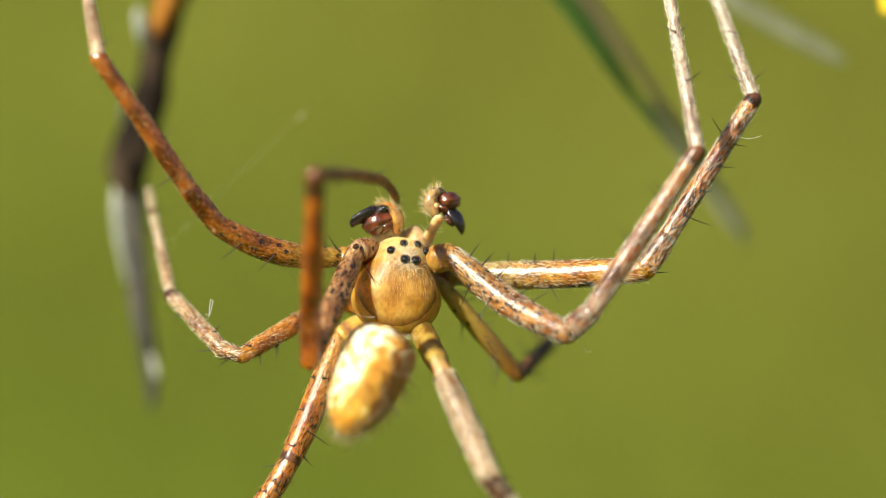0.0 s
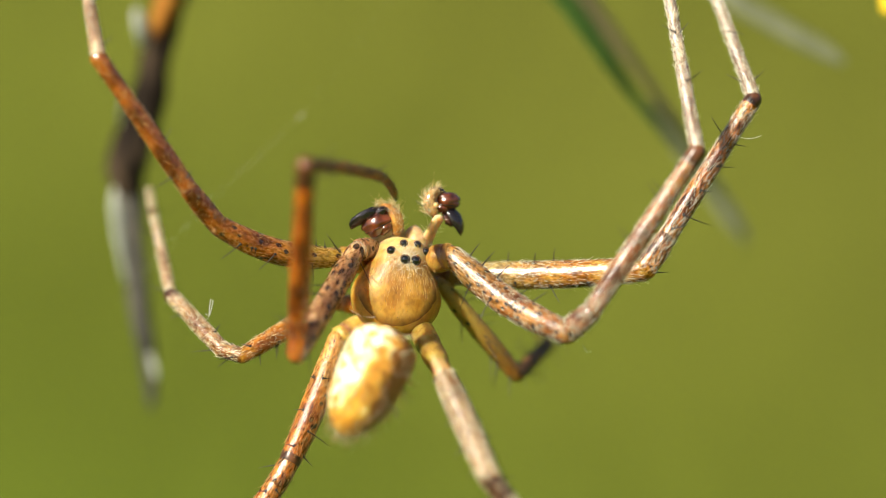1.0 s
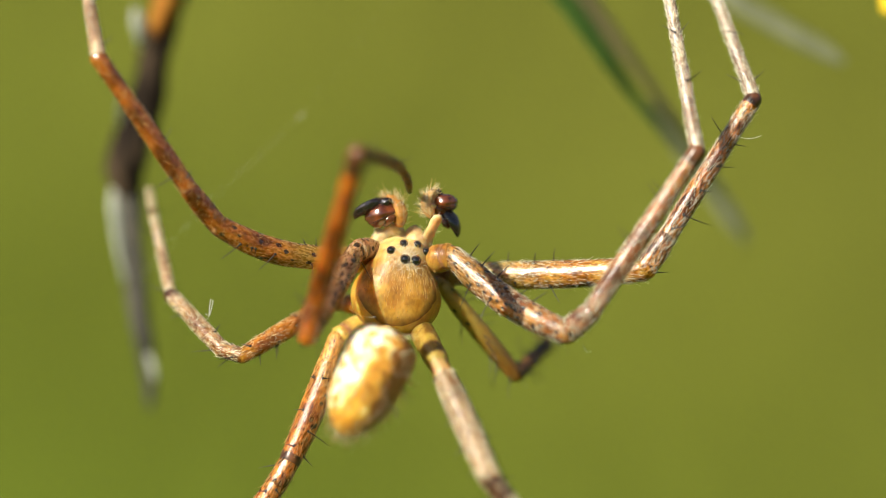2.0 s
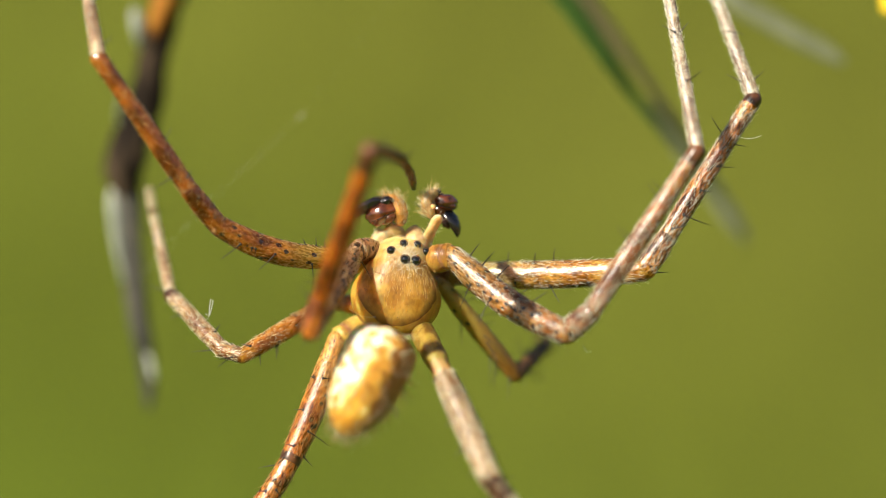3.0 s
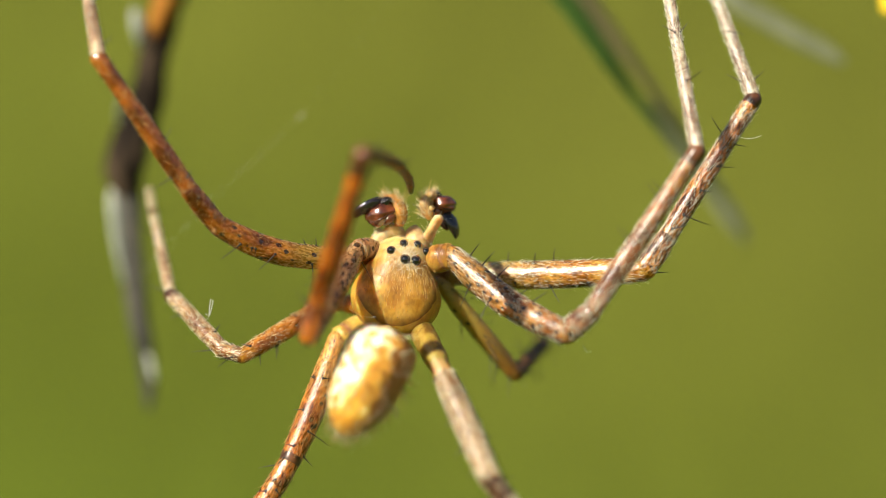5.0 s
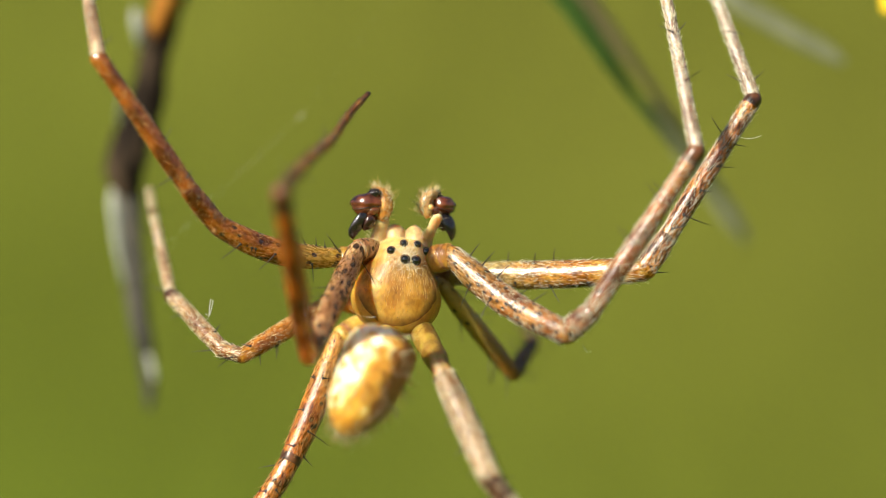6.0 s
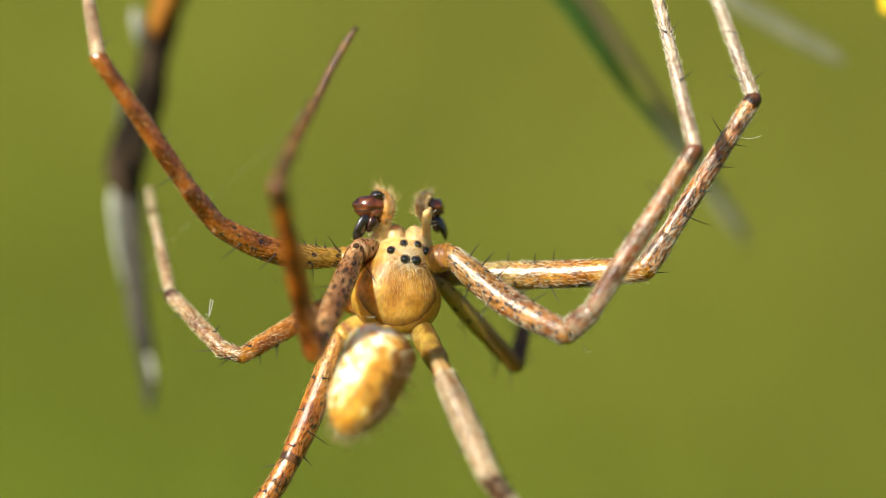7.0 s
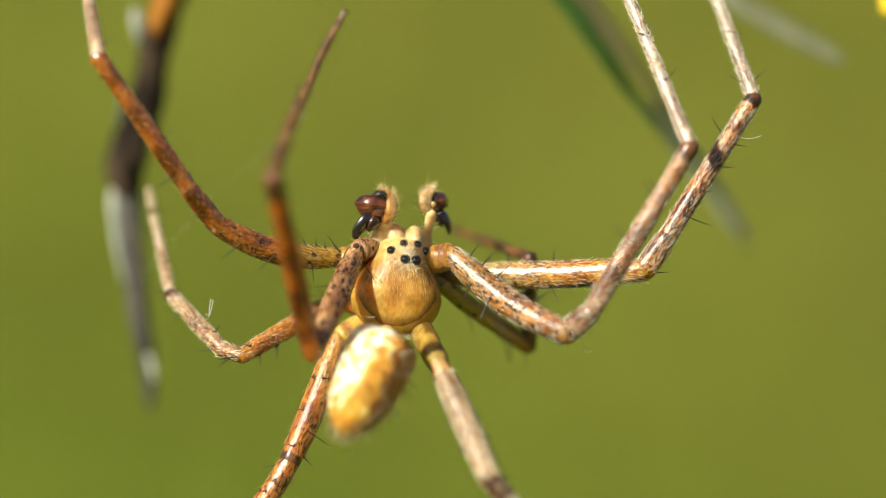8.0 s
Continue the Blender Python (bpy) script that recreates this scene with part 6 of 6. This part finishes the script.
    walk(stalk, [
        (0, bone((-0.578, 0.750, 1.226), (-0.211, 0.550, 1.523))),
        (0.1, bone((-0.578, 0.750, 1.226), (-0.314, 0.550, 1.472))),
        (0.2, bone((-0.578, 0.750, 1.226), (-0.301, 0.550, 1.477))),
        (0.3, bone((-0.578, 0.750, 1.226), (-0.181, 0.550, 1.548))),
        (0.4, bone((-0.578, 0.750, 1.226), (-0.136, 0.550, 1.583))),
        (0.5, bone((-0.578, 0.750, 1.226), (-0.086, 0.550, 1.624))),
        (0.65, bone((-0.578, 0.750, 1.226), (-0.083, 0.550, 1.626))),
        (0.8, bone((-0.578, 0.750, 1.226), (-0.122, 0.550, 1.595))),
        (0.9, bone((-0.578, 0.750, 1.226), (-0.220, 0.550, 1.516))),
        (1, bone((-0.578, 0.750, 1.226), (-0.234, 0.550, 1.505))),
        (1.1, bone((-0.578, 0.750, 1.226), (-0.174, 0.550, 1.553))),
        (1.2, bone((-0.578, 0.750, 1.226), (-0.137, 0.550, 1.582))),
        (1.3, bone((-0.578, 0.750, 1.226), (-0.083, 0.550, 1.626))),
        (1.5, bone((-0.578, 0.750, 1.226), (-0.083, 0.550, 1.626))),
        (1.6, bone((-0.578, 0.750, 1.226), (-0.111, 0.550, 1.604))),
        (1.7, bone((-0.578, 0.750, 1.226), (-0.209, 0.550, 1.525))),
        (1.8, bone((-0.578, 0.750, 1.226), (-0.287, 0.550, 1.483))),
        (1.95, bone((-0.578, 0.750, 1.226), (-0.153, 0.550, 1.570))),
        (2.1, bone((-0.578, 0.750, 1.226), (-0.083, 0.550, 1.626))),
        (2.35, bone((-0.578, 0.750, 1.226), (-0.083, 0.550, 1.626))),
        (2.5, bone((-0.578, 0.750, 1.226), (-0.146, 0.550, 1.576))),
        (2.6, bone((-0.578, 0.750, 1.226), (-0.230, 0.550, 1.508))),
        (2.7, bone((-0.578, 0.750, 1.226), (-0.139, 0.550, 1.581))),
        (2.8, bone((-0.578, 0.750, 1.226), (-0.083, 0.550, 1.626))),
        (3, bone((-0.578, 0.750, 1.226), (-0.083, 0.550, 1.626))),
        (3.2, bone((-0.578, 0.750, 1.226), (-0.083, 0.550, 1.626))),
        (3.3, bone((-0.578, 0.750, 1.226), (-0.127, 0.550, 1.590))),
        (3.4, bone((-0.578, 0.750, 1.226), (-0.192, 0.550, 1.539))),
        (3.5, bone((-0.578, 0.750, 1.226), (-0.253, 0.550, 1.496))),
        (3.6, bone((-0.578, 0.750, 1.226), (-0.265, 0.550, 1.492))),
        (3.7, bone((-0.578, 0.750, 1.226), (-0.230, 0.550, 1.508))),
        (3.8, bone((-0.578, 0.750, 1.226), (-0.176, 0.550, 1.551))),
        (3.9, bone((-0.578, 0.750, 1.226), (-0.100, 0.550, 1.613))),
        (4, bone((-0.578, 0.750, 1.226), (-0.087, 0.550, 1.623))),
        (4.15, bone((-0.578, 0.750, 1.226), (-0.090, 0.550, 1.620))),
        (4.25, bone((-0.578, 0.750, 1.226), (-0.181, 0.550, 1.548))),
        (4.35, bone((-0.578, 0.750, 1.226), (-0.314, 0.550, 1.472))),
        (4.5, bone((-0.578, 0.750, 1.226), (-0.314, 0.550, 1.472))),
        (4.6, bone((-0.578, 0.750, 1.226), (-0.220, 0.550, 1.516))),
        (4.7, bone((-0.578, 0.750, 1.226), (-0.137, 0.550, 1.582))),
        (4.85, bone((-0.578, 0.750, 1.226), (-0.090, 0.550, 1.620))),
        (5.05, bone((-0.578, 0.750, 1.226), (-0.094, 0.550, 1.617))),
        (5.2, bone((-0.578, 0.750, 1.226), (-0.237, 0.550, 1.595))),
        (5.4, bone((-0.578, 0.750, 1.226), (-0.452, 0.550, 1.718))),
        (5.8, bone((-0.578, 0.750, 1.226), (-0.483, 0.550, 1.826))),
        (6, bone((-0.578, 0.750, 1.226), (-0.452, 0.550, 1.826))),
        (6.5, bone((-0.578, 0.750, 1.226), (-0.483, 0.550, 1.857))),
        (6.8, bone((-0.578, 0.750, 1.226), (-0.514, 0.550, 1.857))),
        (7, bone((-0.578, 0.750, 1.226), (-0.360, 0.550, 1.872))),
        (7.2, bone((-0.578, 0.750, 1.226), (-0.575, 0.550, 1.811))),
        (7.3, bone((-0.578, 0.750, 1.226), (-0.452, 0.550, 1.841))),
        (7.4, bone((-0.578, 0.750, 1.226), (-0.360, 0.550, 1.872))),
        (7.5, bone((-0.578, 0.750, 1.226), (-0.575, 0.550, 1.780))),
        (7.6, bone((-0.578, 0.750, 1.226), (-0.560, 0.550, 1.780))),
        (7.7, bone((-0.578, 0.750, 1.226), (-0.483, 0.550, 1.811))),
        (7.8, bone((-0.578, 0.750, 1.226), (-0.421, 0.550, 1.841))),
        (7.9, bone((-0.578, 0.750, 1.226), (-0.452, 0.550, 1.841))),
        (8, bone((-0.578, 0.750, 1.226), (-0.329, 0.550, 1.872))),
    ])
    walk(cup, [
        (0, pose(*mm((-0.371, 0.450, 1.748)), 0, -14.5091, 0)),
        (0.1, pose(*mm((-0.558, 0.450, 1.564)), 0, -15.75, 0)),
        (0.2, pose(*mm((-0.531, 0.450, 1.587)), 0, -15.6273, 0)),
        (0.3, pose(*mm((-0.350, 0.450, 1.803)), 0, -13.9091, 0)),
        (0.4, pose(*mm((-0.319, 0.450, 1.883)), 0, -13.0364, 0)),
        (0.5, pose(*mm((-0.283, 0.450, 1.974)), 0, -12.0545, 0)),
        (0.65, pose(*mm((-0.281, 0.450, 1.979)), 0, -12, 0)),
        (0.8, pose(*mm((-0.309, 0.450, 1.909)), 0, -12.7636, 0)),
        (0.9, pose(*mm((-0.377, 0.450, 1.733)), 0, -14.6727, 0)),
        (1, pose(*mm((-0.387, 0.450, 1.707)), 0, -14.9455, 0)),
        (1.1, pose(*mm((-0.345, 0.450, 1.816)), 0, -13.7727, 0)),
        (1.2, pose(*mm((-0.320, 0.450, 1.881)), 0, -13.0636, 0)),
        (1.3, pose(*mm((-0.281, 0.450, 1.979)), 0, -12, 0)),
        (1.5, pose(*mm((-0.281, 0.450, 1.979)), 0, -12, 0)),
        (1.6, pose(*mm((-0.301, 0.450, 1.929)), 0, -12.5455, 0)),
        (1.7, pose(*mm((-0.370, 0.450, 1.753)), 0, -14.4545, 0)),
        (1.8, pose(*mm((-0.500, 0.450, 1.612)), 0, -15.4909, 0)),
        (1.95, pose(*mm((-0.330, 0.450, 1.853)), 0, -13.3636, 0)),
        (2.1, pose(*mm((-0.281, 0.450, 1.979)), 0, -12, 0)),
        (2.35, pose(*mm((-0.281, 0.450, 1.979)), 0, -12, 0)),
        (2.5, pose(*mm((-0.325, 0.450, 1.866)), 0, -13.2273, 0)),
        (2.6, pose(*mm((-0.384, 0.450, 1.715)), 0, -14.8636, 0)),
        (2.7, pose(*mm((-0.321, 0.450, 1.878)), 0, -13.0909, 0)),
        (2.8, pose(*mm((-0.281, 0.450, 1.979)), 0, -12, 0)),
        (3, pose(*mm((-0.281, 0.450, 1.979)), 0, -12, 0)),
        (3.2, pose(*mm((-0.281, 0.450, 1.979)), 0, -12, 0)),
        (3.3, pose(*mm((-0.313, 0.450, 1.899)), 0, -12.8727, 0)),
        (3.4, pose(*mm((-0.358, 0.450, 1.783)), 0, -14.1273, 0)),
        (3.5, pose(*mm((-0.426, 0.450, 1.672)), 0, -15.1636, 0)),
        (3.6, pose(*mm((-0.451, 0.450, 1.652)), 0, -15.2727, 0)),
        (3.7, pose(*mm((-0.384, 0.450, 1.715)), 0, -14.8636, 0)),
        (3.8, pose(*mm((-0.347, 0.450, 1.810)), 0, -13.8273, 0)),
        (3.9, pose(*mm((-0.293, 0.450, 1.949)), 0, -12.3273, 0)),
        (4, pose(*mm((-0.284, 0.450, 1.971)), 0, -12.0818, 0)),
        (4.15, pose(*mm((-0.286, 0.450, 1.966)), 0, -12.1364, 0)),
        (4.25, pose(*mm((-0.350, 0.450, 1.803)), 0, -13.9091, 0)),
        (4.35, pose(*mm((-0.558, 0.450, 1.564)), 0, -15.75, 0)),
        (4.5, pose(*mm((-0.558, 0.450, 1.564)), 0, -15.75, 0)),
        (4.6, pose(*mm((-0.377, 0.450, 1.733)), 0, -14.6727, 0)),
        (4.7, pose(*mm((-0.320, 0.450, 1.881)), 0, -13.0636, 0)),
        (4.85, pose(*mm((-0.286, 0.450, 1.966)), 0, -12.1364, 0)),
        (5.05, pose(*mm((-0.289, 0.450, 1.959)), 0, -12.2182, 0)),
        (5.2, pose(*mm((-0.497, 0.450, 1.871)), 0, -12, 0)),
        (5.4, pose(*mm((-0.727, 0.450, 2.056)), 0, -6, 0)),
        (5.8, pose(*mm((-0.820, 0.450, 2.148)), 0, 2, 0)),
        (6, pose(*mm((-0.697, 0.450, 2.194)), 0, 5, 0)),
        (6.5, pose(*mm((-0.773, 0.450, 2.148)), 0, 0, 0)),
        (6.8, pose(*mm((-0.820, 0.450, 2.148)), 0, 2, 0)),
        (7, pose(*mm((-0.635, 0.450, 2.133)), 0, 6, 0)),
        (7.2, pose(*mm((-0.943, 0.450, 2.225)), 0, 4, 0)),
        (7.3, pose(*mm((-0.773, 0.450, 2.148)), 0, 6, 0)),
        (7.4, pose(*mm((-0.666, 0.450, 2.102)), 0, 8, 0)),
        (7.5, pose(*mm((-1.004, 0.450, 2.179)), 0, 0, 0)),
        (7.6, pose(*mm((-1.004, 0.450, 2.271)), 0, -2, 0)),
        (7.7, pose(*mm((-0.773, 0.450, 2.225)), 0, 6, 0)),
        (7.8, pose(*mm((-0.697, 0.450, 2.087)), 0, 6, 0)),
        (7.9, pose(*mm((-0.773, 0.450, 2.071)), 0, 2, 0)),
        (8, pose(*mm((-0.574, 0.450, 2.148)), 0, 10, 0)),
    ])
    walk(horn, [
        (0, pose(*mm((-0.2, -0.05, 0.43)), 0, 46, 0)),
        (0.1, pose(*mm((-0.2, -0.05, 0.43)), 0, 46, 0)),
        (0.2, pose(*mm((-0.2, -0.05, 0.43)), 0, 46, 0)),
        (0.3, pose(*mm((-0.2, -0.05, 0.43)), 0, 46, 0)),
        (0.4, pose(*mm((-0.2, -0.05, 0.43)), 0, 46, 0)),
        (0.5, pose(*mm((-0.2, -0.05, 0.43)), 0, 46, 0)),
        (0.65, pose(*mm((-0.2, -0.05, 0.43)), 0, 46, 0)),
        (0.8, pose(*mm((-0.2, -0.05, 0.43)), 0, 46, 0)),
        (0.9, pose(*mm((-0.2, -0.05, 0.43)), 0, 46, 0)),
        (1, pose(*mm((-0.2, -0.05, 0.43)), 0, 46, 0)),
        (1.1, pose(*mm((-0.2, -0.05, 0.43)), 0, 46, 0)),
        (1.2, pose(*mm((-0.2, -0.05, 0.43)), 0, 46, 0)),
        (1.3, pose(*mm((-0.2, -0.05, 0.43)), 0, 46, 0)),
        (1.5, pose(*mm((-0.2, -0.05, 0.43)), 0, 46, 0)),
        (1.6, pose(*mm((-0.2, -0.05, 0.43)), 0, 46, 0)),
        (1.7, pose(*mm((-0.2, -0.05, 0.43)), 0, 46, 0)),
        (1.8, pose(*mm((-0.2, -0.05, 0.43)), 0, 46, 0)),
        (1.95, pose(*mm((-0.2, -0.05, 0.43)), 0, 46, 0)),
        (2.1, pose(*mm((-0.2, -0.05, 0.43)), 0, 46, 0)),
        (2.35, pose(*mm((-0.2, -0.05, 0.43)), 0, 46, 0)),
        (2.5, pose(*mm((-0.2, -0.05, 0.43)), 0, 46, 0)),
        (2.6, pose(*mm((-0.2, -0.05, 0.43)), 0, 46, 0)),
        (2.7, pose(*mm((-0.2, -0.05, 0.43)), 0, 46, 0)),
        (2.8, pose(*mm((-0.2, -0.05, 0.43)), 0, 46, 0)),
        (3, pose(*mm((-0.2, -0.05, 0.43)), 0, 46, 0)),
        (3.2, pose(*mm((-0.2, -0.05, 0.43)), 0, 46, 0)),
        (3.3, pose(*mm((-0.2, -0.05, 0.43)), 0, 46, 0)),
        (3.4, pose(*mm((-0.2, -0.05, 0.43)), 0, 46, 0)),
        (3.5, pose(*mm((-0.2, -0.05, 0.43)), 0, 46, 0)),
        (3.6, pose(*mm((-0.2, -0.05, 0.43)), 0, 46, 0)),
        (3.7, pose(*mm((-0.2, -0.05, 0.43)), 0, 46, 0)),
        (3.8, pose(*mm((-0.2, -0.05, 0.43)), 0, 46, 0)),
        (3.9, pose(*mm((-0.2, -0.05, 0.43)), 0, 46, 0)),
        (4, pose(*mm((-0.2, -0.05, 0.43)), 0, 46, 0)),
        (4.15, pose(*mm((-0.2, -0.05, 0.43)), 0, 46, 0)),
        (4.25, pose(*mm((-0.2, -0.05, 0.43)), 0, 46, 0)),
        (4.35, pose(*mm((-0.2, -0.05, 0.43)), 0, 46, 0)),
        (4.5, pose(*mm((-0.2, -0.05, 0.43)), 0, 46, 0)),
        (4.6, pose(*mm((-0.2, -0.05, 0.43)), 0, 46, 0)),
        (4.7, pose(*mm((-0.2, -0.05, 0.43)), 0, 46, 0)),
        (4.85, pose(*mm((-0.2, -0.05, 0.43)), 0, 46, 0)),
        (5.05, pose(*mm((-0.2, -0.05, 0.43)), 0, 46, 0)),
        (5.2, pose(*mm((-0.18, -0.05, 0.15)), 0, 27, 0)),
        (5.4, pose(*mm((-0.22, -0.05, -0.12)), 0, 14, 0)),
        (5.8, pose(*mm((-0.2, -0.05, -0.2)), 0, 0, 0)),
        (6, pose(*mm((-0.2, -0.05, -0.2)), 0, 0, 0)),
        (6.5, pose(*mm((-0.2, -0.05, -0.2)), 0, 0, 0)),
        (6.8, pose(*mm((-0.2, -0.05, -0.2)), 0, 0, 0)),
        (7, pose(*mm((-0.2, -0.05, -0.2)), 0, -8, 0)),
        (7.2, pose(*mm((-0.2, -0.05, -0.2)), 0, -8, 0)),
        (7.3, pose(*mm((-0.2, -0.05, -0.2)), 0, 0, 0)),
        (7.4, pose(*mm((-0.2, -0.05, -0.2)), 0, -4, 0)),
        (7.5, pose(*mm((-0.2, -0.05, -0.2)), 0, -10, 0)),
        (7.6, pose(*mm((-0.2, -0.05, -0.2)), 0, -14, 0)),
        (7.7, pose(*mm((-0.2, -0.05, -0.2)), 0, 0, 0)),
        (7.8, pose(*mm((-0.2, -0.05, -0.2)), 0, 0, 0)),
        (7.9, pose(*mm((-0.2, -0.05, -0.2)), 0, 0, 0)),
        (8, pose(*mm((-0.2, -0.05, -0.2)), 0, -4, 0)),
    ])
    stalk, cup, horn = PALP_B
    walk(stalk, [
        (0, bone((0.717, 0.750, 1.226), (1.010, 0.300, 1.748))),
        (1, bone((0.717, 0.750, 1.226), (1.010, 0.300, 1.748))),
        (1.5, bone((0.717, 0.750, 1.226), (0.979, 0.300, 1.748))),
        (3, bone((0.717, 0.750, 1.226), (0.995, 0.300, 1.748))),
        (3.5, bone((0.717, 0.750, 1.226), (0.964, 0.300, 1.763))),
        (4.5, bone((0.717, 0.750, 1.226), (0.995, 0.300, 1.748))),
        (5.8, bone((0.717, 0.750, 1.226), (1.026, 0.300, 1.778))),
        (6, bone((0.717, 0.750, 1.226), (0.995, 0.300, 1.778))),
        (6.5, bone((0.717, 0.750, 1.226), (0.995, 0.300, 1.809))),
        (6.8, bone((0.717, 0.750, 1.226), (0.964, 0.300, 1.809))),
        (6.9, bone((0.717, 0.750, 1.226), (0.765, 0.300, 1.932))),
        (7, bone((0.717, 0.750, 1.226), (0.765, 0.300, 1.932))),
        (7.1, bone((0.717, 0.750, 1.226), (1.118, 0.300, 1.748))),
        (7.2, bone((0.717, 0.750, 1.226), (1.118, 0.300, 1.717))),
        (7.3, bone((0.717, 0.750, 1.226), (0.780, 0.300, 1.901))),
        (7.4, bone((0.717, 0.750, 1.226), (0.765, 0.300, 1.916))),
        (7.5, bone((0.717, 0.750, 1.226), (1.179, 0.300, 1.686))),
        (7.6, bone((0.717, 0.750, 1.226), (1.087, 0.300, 1.686))),
        (7.7, bone((0.717, 0.750, 1.226), (0.749, 0.300, 1.901))),
        (7.8, bone((0.717, 0.750, 1.226), (0.795, 0.300, 1.901))),
        (7.9, bone((0.717, 0.750, 1.226), (0.795, 0.300, 1.901))),
        (8, bone((0.717, 0.750, 1.226), (0.872, 0.300, 1.901))),
    ])
    walk(cup, [
        (0, pose(*mm((1.179, 0.450, 2.256)), 0, -14, 0)),
        (1, pose(*mm((1.164, 0.450, 2.256)), 0, -12, 0)),
        (1.5, pose(*mm((1.087, 0.450, 2.225)), 0, -10, 0)),
        (3, pose(*mm((1.087, 0.450, 2.210)), 0, -10, 0)),
        (3.5, pose(*mm((1.025, 0.450, 2.210)), 0, -8, 0)),
        (4.5, pose(*mm((1.071, 0.450, 2.194)), 0, -10, 0)),
        (5.8, pose(*mm((1.010, 0.450, 2.148)), 0, -4, 0)),
        (6, pose(*mm((1.025, 0.450, 2.179)), 0, -2, 0)),
        (6.5, pose(*mm((1.118, 0.450, 2.210)), 0, 0, 0)),
        (6.8, pose(*mm((1.087, 0.450, 2.179)), 0, 0, 0)),
        (6.9, pose(*mm((0.886, 0.750, 2.120)), 0, -4, 28)),
        (7, pose(*mm((0.886, 0.750, 2.120)), 0, -4, 28)),
        (7.1, pose(*mm((1.118, 0.450, 2.210)), 0, 6, 0)),
        (7.2, pose(*mm((1.148, 0.450, 2.210)), 0, 8, 0)),
        (7.3, pose(*mm((0.902, 0.750, 2.089)), 0, -4, 28)),
        (7.4, pose(*mm((0.932, 0.750, 2.105)), 0, -4, 28)),
        (7.5, pose(*mm((1.241, 0.450, 2.271)), 0, 14, 0)),
        (7.6, pose(*mm((1.118, 0.450, 2.179)), 0, 8, 0)),
        (7.7, pose(*mm((0.902, 0.750, 2.028)), 0, -4, 28)),
        (7.8, pose(*mm((0.963, 0.750, 2.059)), 0, -4, 28)),
        (7.9, pose(*mm((1.025, 0.750, 2.120)), 0, -6, 28)),
        (8, pose(*mm((0.994, 0.750, 2.274)), 0, -8, 28)),
    ])
    walk(horn, [
        (0, pose(*mm((0.2, -0.05, -0.2)), 0, 4, 0)),
        (1, pose(*mm((0.2, -0.05, -0.2)), 0, 4, 0)),
        (1.5, pose(*mm((0.2, -0.05, -0.2)), 0, 2, 0)),
        (3, pose(*mm((0.2, -0.05, -0.2)), 0, 2, 0)),
        (3.5, pose(*mm((0.2, -0.05, -0.2)), 0, 2, 0)),
        (4.5, pose(*mm((0.2, -0.05, -0.2)), 0, 2, 0)),
        (5.8, pose(*mm((0.2, -0.05, -0.2)), 0, 0, 0)),
        (6, pose(*mm((0.2, -0.05, -0.2)), 0, 0, 0)),
        (6.5, pose(*mm((0.2, -0.05, -0.2)), 0, 0, 0)),
        (6.8, pose(*mm((0.2, -0.05, -0.2)), 0, 0, 0)),
        (6.9, pose(*mm((0.2, -0.05, -0.2)), 0, -8, 0)),
        (7, pose(*mm((0.2, -0.05, -0.2)), 0, -8, 0)),
        (7.1, pose(*mm((0.2, -0.05, -0.2)), 0, 0, 0)),
        (7.2, pose(*mm((0.2, -0.05, -0.2)), 0, 0, 0)),
        (7.3, pose(*mm((0.2, -0.05, -0.2)), 0, -8, 0)),
        (7.4, pose(*mm((0.2, -0.05, -0.2)), 0, -8, 0)),
        (7.5, pose(*mm((0.2, -0.05, -0.2)), 0, 4, 0)),
        (7.6, pose(*mm((0.2, -0.05, -0.2)), 0, 0, 0)),
        (7.7, pose(*mm((0.2, -0.05, -0.2)), 0, -6, 0)),
        (7.8, pose(*mm((0.2, -0.05, -0.2)), 0, -6, 0)),
        (7.9, pose(*mm((0.2, -0.05, -0.2)), 0, -6, 0)),
        (8, pose(*mm((0.2, -0.05, -0.2)), 0, -2, 0)),
    ])
    walk(twig, [
        (0, pose(*(mm((-7.801, 7.000, 8.139)) + Vector((0, 0, 0.6))))),
        (1, pose(*(mm((-7.831, 7.000, 8.139)) + Vector((0, 0, 0.6))))),
        (2.8, pose(*(mm((-7.894, 7.000, 8.139)) + Vector((0, 0, 0.6))))),
        (4, pose(*(mm((-7.910, 7.000, 8.139)) + Vector((0, 0, 0.6))))),
        (6, pose(*(mm((-7.878, 7.000, 8.123)) + Vector((0, 0, 0.6))))),
        (8, pose(*(mm((-7.878, 7.000, 8.123)) + Vector((0, 0, 0.6))))),
    ])


motions()
